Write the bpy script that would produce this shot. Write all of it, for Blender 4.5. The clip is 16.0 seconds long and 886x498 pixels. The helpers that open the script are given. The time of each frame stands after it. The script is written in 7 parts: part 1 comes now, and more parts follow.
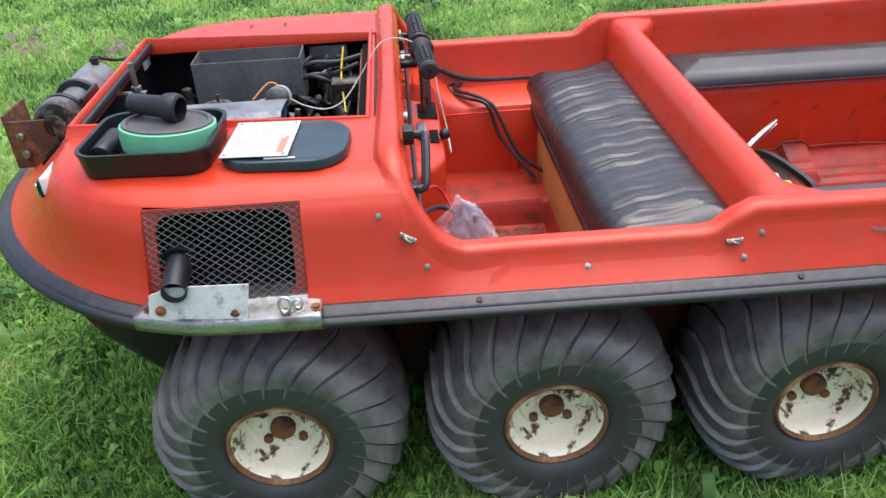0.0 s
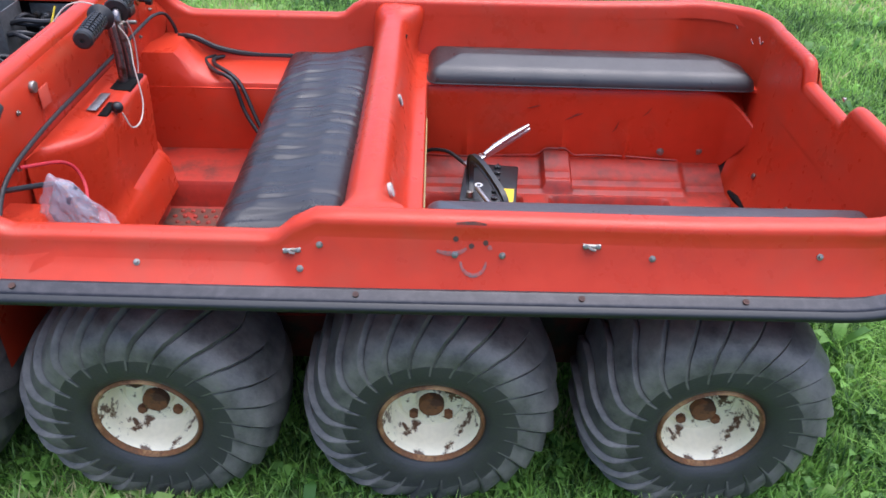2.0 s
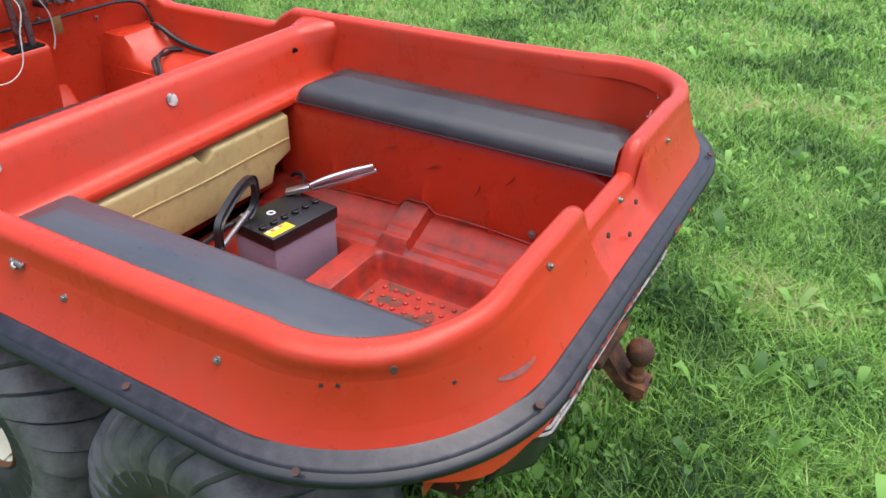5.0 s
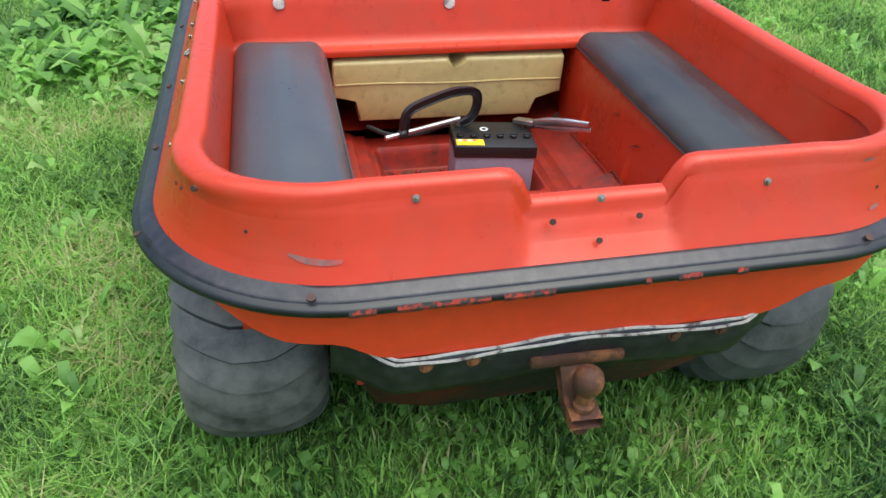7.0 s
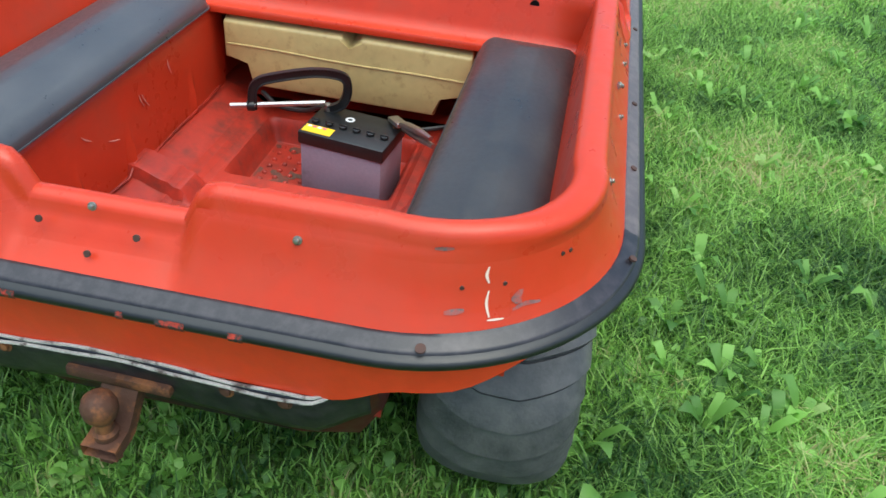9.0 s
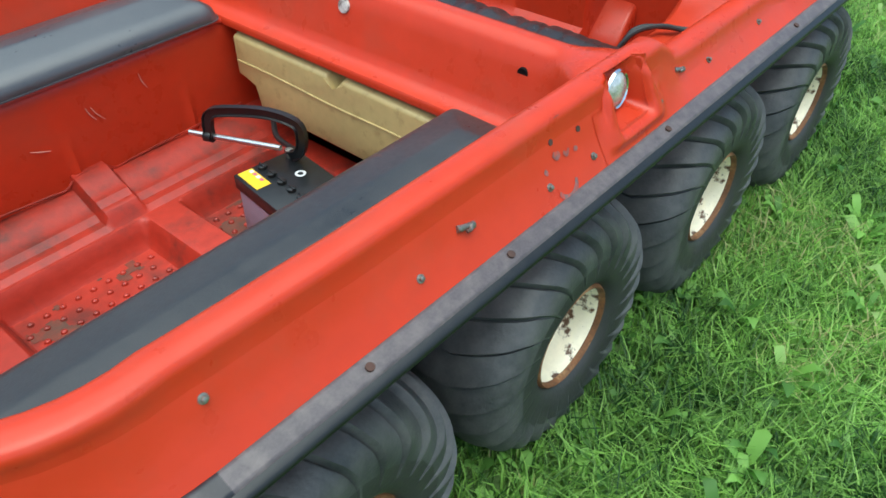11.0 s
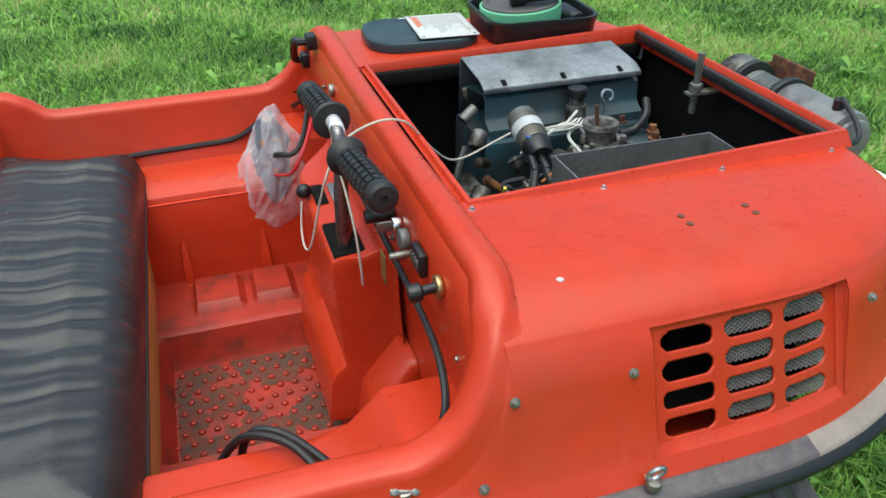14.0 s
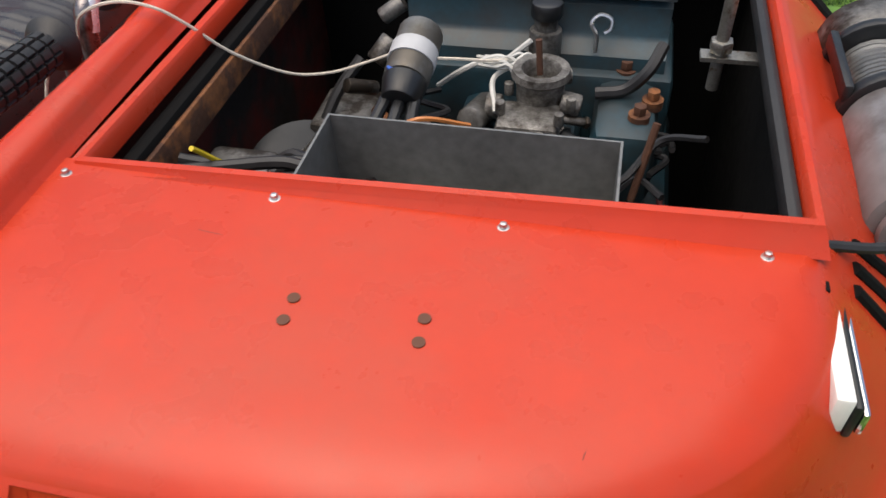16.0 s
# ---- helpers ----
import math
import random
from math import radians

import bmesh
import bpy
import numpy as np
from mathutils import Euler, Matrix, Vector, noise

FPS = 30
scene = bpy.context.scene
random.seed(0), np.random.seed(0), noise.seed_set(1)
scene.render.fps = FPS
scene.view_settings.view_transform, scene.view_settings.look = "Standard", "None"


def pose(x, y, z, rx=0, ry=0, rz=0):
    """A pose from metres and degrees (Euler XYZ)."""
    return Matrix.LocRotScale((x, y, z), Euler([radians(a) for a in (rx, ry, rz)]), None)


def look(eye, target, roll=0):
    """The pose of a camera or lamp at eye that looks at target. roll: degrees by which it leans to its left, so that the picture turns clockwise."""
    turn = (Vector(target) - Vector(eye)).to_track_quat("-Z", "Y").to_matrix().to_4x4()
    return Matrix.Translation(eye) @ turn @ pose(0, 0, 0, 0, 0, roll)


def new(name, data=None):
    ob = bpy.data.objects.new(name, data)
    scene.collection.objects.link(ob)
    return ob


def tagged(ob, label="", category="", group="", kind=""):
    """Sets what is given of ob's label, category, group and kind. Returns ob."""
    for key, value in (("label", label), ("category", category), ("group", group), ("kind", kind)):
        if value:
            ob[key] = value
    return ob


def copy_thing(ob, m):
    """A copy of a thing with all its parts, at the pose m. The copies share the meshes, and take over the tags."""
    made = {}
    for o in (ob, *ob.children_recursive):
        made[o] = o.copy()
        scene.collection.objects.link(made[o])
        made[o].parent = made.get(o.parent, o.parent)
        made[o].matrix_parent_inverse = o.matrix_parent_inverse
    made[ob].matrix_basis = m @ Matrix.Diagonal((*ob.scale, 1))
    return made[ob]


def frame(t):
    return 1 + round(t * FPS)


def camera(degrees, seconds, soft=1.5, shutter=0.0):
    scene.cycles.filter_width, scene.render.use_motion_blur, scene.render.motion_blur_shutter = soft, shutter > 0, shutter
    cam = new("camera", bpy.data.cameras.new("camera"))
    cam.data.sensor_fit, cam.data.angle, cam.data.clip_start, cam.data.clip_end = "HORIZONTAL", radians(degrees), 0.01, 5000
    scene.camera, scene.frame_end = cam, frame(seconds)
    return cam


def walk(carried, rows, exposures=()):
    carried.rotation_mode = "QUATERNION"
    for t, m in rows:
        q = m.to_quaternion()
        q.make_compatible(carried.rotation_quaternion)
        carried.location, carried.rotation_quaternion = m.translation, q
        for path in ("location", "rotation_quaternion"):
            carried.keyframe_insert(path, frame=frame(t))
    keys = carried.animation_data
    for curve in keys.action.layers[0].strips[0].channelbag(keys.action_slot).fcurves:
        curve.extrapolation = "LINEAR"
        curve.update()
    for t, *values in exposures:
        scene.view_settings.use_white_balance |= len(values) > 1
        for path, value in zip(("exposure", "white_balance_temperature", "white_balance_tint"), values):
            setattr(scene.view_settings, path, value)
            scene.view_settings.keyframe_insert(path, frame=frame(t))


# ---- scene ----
cam = camera(60.0, 16.0, shutter=0.12)
PATH = [
    (0, (0.82, -1.19, 1.481), (0.893, 0.506, 0.423), -2.9),
    (0.5, (0.962, -1.124, 1.459), (1.012, 0.577, 0.409), -1.6),
    (1, (1.161, -1.062, 1.49), (1.185, 0.642, 0.444), -0.2),
    (1.5, (1.415, -1.103, 1.49), (1.457, 0.589, 0.423), 0.1),
    (2, (1.683, -1.131, 1.493), (1.724, 0.521, 0.366), 2.1),
    (2.5, (1.896, -0.959, 1.441), (1.807, 0.64, 0.243), 2.7),
    (3, (2.063, -0.856, 1.447), (1.772, 0.707, 0.233), 2.0),
    (3.5, (2.337, -0.873, 1.449), (1.786, 0.686, 0.324), 2.1),
    (4, (2.586, -0.836, 1.438), (1.96, 0.735, 0.37), 1.2),
    (4.2, (2.673, -0.768, 1.41), (2.055, 0.81, 0.348), 0.9),
    (6.3, (3.516, -0.137, 1.326), (2.045, 0.726, 0.283), 4.2),
    (6.5, (3.538, -0.062, 1.32), (2.033, 0.669, 0.225), 4.5),
    (7, (3.667, 0.209, 1.317), (2.057, 0.609, 0.2), 3.8),
    (7.5, (3.66, 0.479, 1.313), (2.007, 0.694, 0.209), 2.6),
    (8, (3.604, 0.747, 1.326), (1.961, 0.899, 0.195), 4.4),
    (8.2, (3.593, 0.847, 1.323), (1.96, 0.945, 0.173), 5.8),
    (10.3, (3.01, 1.765, 1.392), (1.682, 0.94, 0.144), 1.0),
    (10.5, (2.927, 1.806, 1.388), (1.657, 0.907, 0.131), 0.7),
    (11, (2.639, 1.848, 1.352), (1.481, 0.861, 0.055), 0.5),
    (11.5, (2.383, 1.925, 1.351), (1.298, 0.852, 0.058), 0.6),
    (12, (2.106, 2.019, 1.374), (1.106, 0.791, 0.152), 1.0),
    (12.5, (1.816, 1.975, 1.336), (0.832, 0.704, 0.146), 1.5),
    (13, (1.537, 1.939, 1.364), (0.541, 0.683, 0.169), 2.5),
    (13.5, (1.273, 1.957, 1.378), (0.447, 0.521, 0.257), 1.3),
    (14, (1.066, 1.895, 1.373), (0.538, 0.294, 0.297), -0.1),
    (14.5, (0.828, 1.75, 1.36), (0.464, 0.15, 0.218), -0.0),
    (15, (0.597, 1.702, 1.323), (0.471, 0.142, 0.078), -1.7),
    (15.5, (0.425, 1.67, 1.318), (0.609, 0.18, -0.002), -2.3),
    (16, (0.272, 1.492, 1.276), (0.637, 0.11, -0.123), -3.4),
]
walk(cam, [(t, look(eye, target, roll)) for t, eye, target, roll in PATH],
     [(0, 0.88, 6150, 12), (1, 0.74, 6050, 14), (2, 0.87, 5650, 15), (3.5, 0.82, 6050, 17), (6.5, 0.80, 6100, 3), (8.2, 0.76, 6000, 0), (10.5, 0.68, 5800, -6), (12.5, 0.53, 6000, -8), (14, 0.48, 6250, -6), (15, 0.45, 6700, 6), (16, 0.34, 6900, 10)])

# ---- light ----
world = bpy.data.worlds.new("sky")
scene.world = world
world.use_nodes = True
wn = world.node_tree.nodes
sky = wn.new("ShaderNodeTexSky")
sky.sky_type = 'NISHITA'
sky.sun_disc = False
sky.sun_elevation = radians(72)
sky.sun_rotation = radians(35)
sky.air_density, sky.dust_density, sky.ozone_density = 1.0, 4.0, 1.0
wn["Background"].inputs["Strength"].default_value = 0.15
world.node_tree.links.new(sky.outputs[0], wn["Background"].inputs["Color"])
sun = new("sun", bpy.data.lights.new("sun", 'SUN'))
sun.data.energy, sun.data.angle, sun.data.color = 2.0, radians(85), (1.0, 0.97, 0.93)
sun.matrix_world = look((0, 0, 10), (-0.6, 0.4, 5))
scene.view_settings.exposure = 0.0


# ---- materials ----
def material(name, color, rough=0.5, metal=0.0, vary=0.12, scale=6.0, bump=0.0, bump_scale=120.0,
             dirt=None, dirt_amount=0.5, dirt_scale=4.0, coat=0.0, soft=0.1, island=0.0, rough_vary=0.15, spec=0.5):
    """A surface with colour variation at two scales, optional patches of dirt or rust, and fine relief."""
    m = bpy.data.materials.new(name)
    m.use_nodes = True
    nt = m.node_tree
    n, l = nt.nodes, nt.links
    b = n["Principled BSDF"]
    b.inputs["Metallic"].default_value = metal
    b.inputs["Coat Weight"].default_value = coat
    b.inputs["Coat Roughness"].default_value = 0.15
    b.inputs["Specular IOR Level"].default_value = spec
    tc = n.new("ShaderNodeTexCoord")
    big, fine = n.new("ShaderNodeTexNoise"), n.new("ShaderNodeTexNoise")
    big.inputs["Scale"].default_value, fine.inputs["Scale"].default_value = scale, scale * 9
    big.inputs["Detail"].default_value, fine.inputs["Detail"].default_value = 5, 4
    l.new(tc.outputs["Object"], big.inputs["Vector"])
    l.new(tc.outputs["Object"], fine.inputs["Vector"])
    mix = n.new("ShaderNodeMath")
    mix.operation = 'ADD'
    l.new(big.outputs["Fac"], mix.inputs[0])
    l.new(fine.outputs["Fac"], mix.inputs[1])
    ramp = n.new("ShaderNodeMapRange")
    ramp.inputs["From Min"].default_value, ramp.inputs["From Max"].default_value = 0.65, 1.35
    ramp.inputs["To Min"].default_value, ramp.inputs["To Max"].default_value = 1 - vary, 1 + vary
    l.new(mix.outputs[0], ramp.inputs["Value"])
    hsv = n.new("ShaderNodeHueSaturation")
    hsv.inputs["Color"].default_value = (*color, 1)
    l.new(ramp.outputs[0], hsv.inputs["Value"])
    out = hsv.outputs["Color"]
    if island:
        geo = n.new("ShaderNodeNewGeometry")
        r2 = n.new("ShaderNodeMapRange")
        r2.inputs["To Min"].default_value, r2.inputs["To Max"].default_value = 1 - island, 1 + island
        l.new(geo.outputs["Random Per Island"], r2.inputs["Value"])
        h2 = n.new("ShaderNodeHueSaturation")
        l.new(out, h2.inputs["Color"])
        l.new(r2.outputs[0], h2.inputs["Value"])
        out = h2.outputs["Color"]
    if dirt:
        d = n.new("ShaderNodeTexNoise")
        d.inputs["Scale"].default_value, d.inputs["Detail"].default_value = dirt_scale, 8
        d.inputs["Roughness"].default_value = 0.65
        l.new(tc.outputs["Object"], d.inputs["Vector"])
        r = n.new("ShaderNodeMapRange")
        r.inputs["From Min"].default_value, r.inputs["From Max"].default_value = 0.77 - 0.3 * dirt_amount - soft / 2, 0.77 - 0.3 * dirt_amount + soft / 2
        l.new(d.outputs["Fac"], r.inputs["Value"])
        mc = n.new("ShaderNodeMix")
        mc.data_type = 'RGBA'
        l.new(r.outputs[0], mc.inputs["Factor"])
        l.new(out, mc.inputs["A"])
        mc.inputs["B"].default_value = (*dirt, 1)
        out = mc.outputs["Result"]
    l.new(out, b.inputs["Base Color"])
    rr = n.new("ShaderNodeMapRange")
    rr.inputs["From Min"].default_value, rr.inputs["From Max"].default_value = 0.65, 1.35
    rr.inputs["To Min"].default_value = max(0.02, rough * (1 - rough_vary))
    rr.inputs["To Max"].default_value = min(1, rough * (1 + rough_vary))
    l.new(mix.outputs[0], rr.inputs["Value"])
    l.new(rr.outputs[0], b.inputs["Roughness"])
    if bump:
        f = n.new("ShaderNodeTexNoise")
        f.inputs["Scale"].default_value, f.inputs["Detail"].default_value = bump_scale, 6
        l.new(tc.outputs["Object"], f.inputs["Vector"])
        bp = n.new("ShaderNodeBump")
        bp.inputs["Strength"].default_value, bp.inputs["Distance"].default_value = bump, 0.004
        l.new(f.outputs["Fac"], bp.inputs["Height"])
        l.new(bp.outputs[0], b.inputs["Normal"])
    return m


RED = material("red plastic", (0.50, 0.037, 0.012), 0.32, vary=0.08, scale=3, bump=0.05, bump_scale=60,
               dirt=(0.43, 0.050, 0.022), dirt_amount=0.55, dirt_scale=5, soft=0.25, rough_vary=0.3, spec=0.36)
RED_DIRTY = material("dirty red plastic", (0.36, 0.026, 0.012), 0.5, vary=0.2, scale=5, bump=0.12, bump_scale=70,
                     dirt=(0.13, 0.024, 0.016), dirt_amount=0.66, dirt_scale=11, soft=0.2)
ORANGE = material("orange-red hull plastic", (0.86, 0.062, 0.018), 0.45, vary=0.1, scale=4, bump=0.06, dirt=(0.68, 0.055, 0.018), dirt_amount=0.5, soft=0.3)
# Red darkened to hold the shade under the body and in the bay.
HULL_RED = material("shade-darkened red hull plastic", (0.085, 0.009, 0.006), 0.6, vary=0.2, dirt=(0.016, 0.011, 0.009), dirt_amount=0.9)
BAND = material("grey-black vinyl strip", (0.014, 0.013, 0.017), 0.34, vary=0.25, scale=30, bump=0.1, bump_scale=90,
                dirt=(0.045, 0.038, 0.044), dirt_amount=0.62, dirt_scale=40, soft=0.3)
BAND_FADED = material("faded grey-purple vinyl strip", (0.085, 0.070, 0.074), 0.40, vary=0.25, scale=30, bump=0.1, bump_scale=90,
                      dirt=(0.15, 0.125, 0.12), dirt_amount=0.62, dirt_scale=40, soft=0.3)
BAND_PALE = material("paling vinyl strip", (0.20, 0.165, 0.15), 0.45, vary=0.25, scale=30, bump=0.1, bump_scale=90,
                     dirt=(0.34, 0.28, 0.24), dirt_amount=0.75, dirt_scale=14, soft=0.4)
BAND_NOSE = material("sun-bleached vinyl strip", (0.42, 0.35, 0.30), 0.5, vary=0.2, scale=30, bump=0.1, bump_scale=90,
                     dirt=(0.27, 0.22, 0.19), dirt_amount=0.7, dirt_scale=30, soft=0.3)
SIDEWALL = material("black rubber sidewall", (0.040, 0.040, 0.041), 0.5, vary=0.25, scale=20, bump=0.2, bump_scale=160, dirt=(0.040, 0.038, 0.036), dirt_amount=0.6, dirt_scale=14, soft=0.5)
# Rubber of the right wheels, darker than that of the left.
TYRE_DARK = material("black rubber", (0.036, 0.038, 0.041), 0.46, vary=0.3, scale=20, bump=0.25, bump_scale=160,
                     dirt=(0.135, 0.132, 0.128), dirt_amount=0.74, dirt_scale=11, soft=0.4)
TYRE = material("lighter black rubber", (0.052, 0.051, 0.051), 0.48, vary=0.35, scale=22, bump=0.25, bump_scale=160,
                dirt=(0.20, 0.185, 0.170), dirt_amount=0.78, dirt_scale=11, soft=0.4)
RIM = material("cream paint with rust", (0.84, 0.76, 0.57), 0.42, vary=0.08, scale=9, bump=0.12, bump_scale=80,
               dirt=(0.095, 0.042, 0.017), dirt_amount=0.69, dirt_scale=26, soft=0.06)
RIM_EDGE = material("rusted rim edge", (0.165, 0.068, 0.024), 0.7, vary=0.5, scale=25, bump=0.3, dirt=(0.46, 0.27, 0.12), dirt_amount=0.55, dirt_scale=14, soft=0.2)
RUST = material("rusty steel", (0.20, 0.075, 0.025), 0.8, vary=0.4, scale=18, bump=0.4, dirt=(0.07, 0.028, 0.014), dirt_amount=1, dirt_scale=20)
BLACK = material("black plastic", (0.009, 0.010, 0.011), 0.38, vary=0.3, bump=0.08)
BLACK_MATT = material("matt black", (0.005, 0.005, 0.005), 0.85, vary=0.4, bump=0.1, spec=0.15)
RUBBER = material("black rubber hose", (0.013, 0.013, 0.014), 0.5, vary=0.3, bump=0.1)
VINYL = material("black vinyl", (0.015, 0.0148, 0.0155), 0.33, vary=0.2, scale=14, bump=0.1, bump_scale=300,
                 dirt=(0.036, 0.032, 0.031), dirt_amount=0.65, dirt_scale=9, soft=0.5, rough_vary=0.3, spec=0.6)
# Both side cushions' greys carry part of the sky's sheen in their colour.
VINYL_GREY = material("dark vinyl with painted sheen", (0.040, 0.043, 0.048), 0.34, vary=0.2, scale=10, bump=0.1, bump_scale=300,
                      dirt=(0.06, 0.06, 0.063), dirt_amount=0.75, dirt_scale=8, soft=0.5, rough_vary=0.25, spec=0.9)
VINYL_BROWN = material("brown-grey vinyl with painted sheen", (0.020, 0.020, 0.021), 0.38, vary=0.2, scale=10, bump=0.1, bump_scale=300,
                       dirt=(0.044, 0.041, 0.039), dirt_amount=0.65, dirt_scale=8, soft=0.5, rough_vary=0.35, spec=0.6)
STEEL = material("bare steel", (0.55, 0.55, 0.54), 0.32, 1.0, vary=0.2, scale=25, bump=0.1)
ZINC = material("dull zinc", (0.30, 0.29, 0.26), 0.45, 0.9, vary=0.3, scale=40, dirt=(0.14, 0.08, 0.04), dirt_amount=0.5, dirt_scale=60)
ALU = material("aluminium sheet", (0.30, 0.31, 0.32), 0.45, 0.8, vary=0.2, scale=12, bump=0.12, dirt=(0.20, 0.15, 0.11), dirt_amount=0.5, dirt_scale=14)
CHROME = material("chrome", (0.8, 0.8, 0.8), 0.1, 1.0, vary=0.05)
GALV = material("grey sheet steel", (0.20, 0.205, 0.20), 0.5, 0.6, vary=0.25, scale=10, bump=0.08, dirt=(0.10, 0.09, 0.075), dirt_amount=0.7)
BLUE = material("dark teal engine paint", (0.012, 0.045, 0.062), 0.45, vary=0.3, scale=14, dirt=(0.022, 0.024, 0.024), dirt_amount=0.85, dirt_scale=12, soft=0.3)
CAST = material("oily cast metal", (0.17, 0.165, 0.155), 0.5, 0.7, vary=0.4, scale=25, bump=0.3, dirt=(0.04, 0.032, 0.025), dirt_amount=0.9, dirt_scale=16)
WOOD = material("varnished plywood", (0.50, 0.30, 0.085), 0.5, vary=0.15, scale=7, bump=0.08)
FOAM = material("yellowed plastic", (0.46, 0.36, 0.15), 0.34, vary=0.10, scale=5, bump=0.05, dirt=(0.30, 0.21, 0.08), dirt_amount=0.40, dirt_scale=30, soft=0.2)
EARTH = material("thatch and soil", (0.105, 0.175, 0.050), 0.95, vary=0.4, scale=9, bump=0.4)


# ---- building helpers ----
C = 0.692            # centre line of the vehicle


def smoothstep(a, b, x):
    t = min(1.0, max(0.0, (x - a) / (b - a)))
    return t * t * (3 - 2 * t)


def lean(p):
    """The vehicle stands a little lower on its left side."""
    x, y, z = p
    return (x, y, z + (0.010 + 0.010 * (x - 0.5)) * (y - C))


def part(name, bm, mat, parent=None, label="", smooth=35, warp=True):
    if warp and parent is not None:
        for v in bm.verts:
            v.co = lean(v.co)
    bmesh.ops.recalc_face_normals(bm, faces=bm.faces)
    me = bpy.data.meshes.new(name)
    bm.to_mesh(me)
    bm.free()
    me.materials.append(mat)
    if smooth:
        me.polygons.foreach_set("use_smooth", [True] * len(me.polygons))
        me.set_sharp_from_angle(angle=radians(smooth))
    ob = new(name, me)
    ob.parent = parent
    if label:
        ob["label"] = label
    return ob


def thicken(ob, t, offset=-1.0, rim=True):
    m = ob.modifiers.new("thickness", 'SOLIDIFY')
    m.thickness, m.offset, m.use_rim = t, offset, rim
    return ob


def grid(bm, rows, closed=False, keep=None):
    """Faces between rows of points of the same length."""
    vs = [[bm.verts.new(p) for p in r] for r in rows]
    n = len(vs[0])
    for i in range(len(vs) - 1):
        for j in range(n if closed else n - 1):
            q = [vs[i][j], vs[i][(j + 1) % n], vs[i + 1][(j + 1) % n], vs[i + 1][j]]
            if keep is None or keep(sum((v.co for v in q), Vector()) / 4):
                bm.faces.new(q)
    return vs


def spline(pts, n=8):
    """A smooth line through the points."""
    p = [Vector(q) for q in pts]
    p = [2 * p[0] - p[1]] + p + [2 * p[-1] - p[-2]]
    out = []
    for i in range(1, len(p) - 2):
        for k in range(n):
            t = k / n
            a, b, c, d = p[i - 1], p[i], p[i + 1], p[i + 2]
            out.append(0.5 * (2 * b + (c - a) * t + (2 * a - 5 * b + 4 * c - d) * t * t + (3 * b - a - 3 * c + d) * t ** 3))
    return out + [p[-2]]


def tube(bm, pts, r, n=8, smooth=6, caps=True):
    line = spline(pts, smooth) if smooth else [Vector(p) for p in pts]
    rs = r if isinstance(r, (list, tuple)) else None
    side = None
    rings = []
    for i, p in enumerate(line):
        d = (line[min(i + 1, len(line) - 1)] - line[max(i - 1, 0)]).normalized()
        if side is None:
            side = d.orthogonal().normalized()
        side = (side - d * side.dot(d)).normalized()
        up = d.cross(side)
        if rs:
            f = i / (len(line) - 1) * (len(rs) - 1)
            k = min(int(f), len(rs) - 2)
            rad = rs[k] + (rs[k + 1] - rs[k]) * (f - k)
        else:
            rad = r
        rings.append([p + rad * (math.cos(2 * math.pi * a / n) * side + math.sin(2 * math.pi * a / n) * up) for a in range(n)])
    vs = grid(bm, rings, closed=True)
    if caps:
        bm.faces.new(vs[0][::-1])
        bm.faces.new(vs[-1])
    return bm


def box(bm, lo, hi, bevel=0.0, seg=2, m=None):
    size = [hi[i] - lo[i] for i in range(3)]
    mid = [(hi[i] + lo[i]) / 2 for i in range(3)]
    g = bmesh.ops.create_cube(bm, size=1.0, matrix=(m or Matrix()) @ Matrix.Translation(mid) @ Matrix.Diagonal((*size, 1)))
    if bevel:
        es = list({e for v in g["verts"] for e in v.link_edges})
        bmesh.ops.bevel(bm, geom=es, offset=bevel, segments=seg, affect='EDGES', profile=0.5)
    return bm


def rod(bm, a, b, r, n=12, r2=None, bevel=0.0):
    a, b = Vector(a), Vector(b)
    d = b - a
    m = Matrix.Translation((a + b) / 2) @ d.to_track_quat('Z', 'Y').to_matrix().to_4x4()
    g = bmesh.ops.create_cone(bm, cap_ends=True, segments=n, radius1=r, radius2=r if r2 is None else r2, depth=d.length, matrix=m)
    if bevel:
        es = [e for e in {e for v in g["verts"] for e in v.link_edges} if any(len(f.verts) > 4 for f in e.link_faces)]
        bmesh.ops.bevel(bm, geom=es, offset=bevel, segments=2, affect='EDGES', profile=0.5)
    return bm


def lathe(bm, profile, axis_from, axis_to, n=32):
    """profile: (distance along the axis, radius)."""
    a = Vector(axis_from)
    d = (Vector(axis_to) - a).normalized()
    s = d.orthogonal().normalized()
    u = d.cross(s)
    rows = [[a + d * t + r * (math.cos(2 * math.pi * k / n) * s + math.sin(2 * math.pi * k / n) * u) for k in range(n)] for t, r in profile]
    grid(bm, rows, closed=True)
    return bm


def thing(name, label, category, at=(0, 0, 0), group="", kind=""):
    ob = new(name)
    ob.location = at
    ob.empty_display_size = 0.05
    return tagged(ob, label, category, group, kind)


B = bmesh.new

# ---- ground ----
bm = B()
grid(bm, [[(x, y, 0.012 * noise.noise((x * 0.7, y * 0.7, 0)) if abs(x) < 20 and abs(y) < 20 else 0.0) for x in
           [-400, -60, -20, -10] + [-8 + 0.4 * i for i in range(50)] + [13, 20, 60, 400]]
          for y in [-400, -60, -20, -12] + [-10 + 0.4 * i for i in range(50)] + [11, 20, 60, 400]])
tagged(part("ground", bm, EARTH), "mown lawn soil under grass and weeds", "ground", kind="structure")

# ---- the vehicle ----
atv = thing("amphibious_vehicle", "red eight-wheeled amphibious vehicle with open body on grass", "vehicle")

LOW, HIGH, REAR = 0.712, 0.765, 0.777   # heights of the body's upper edge


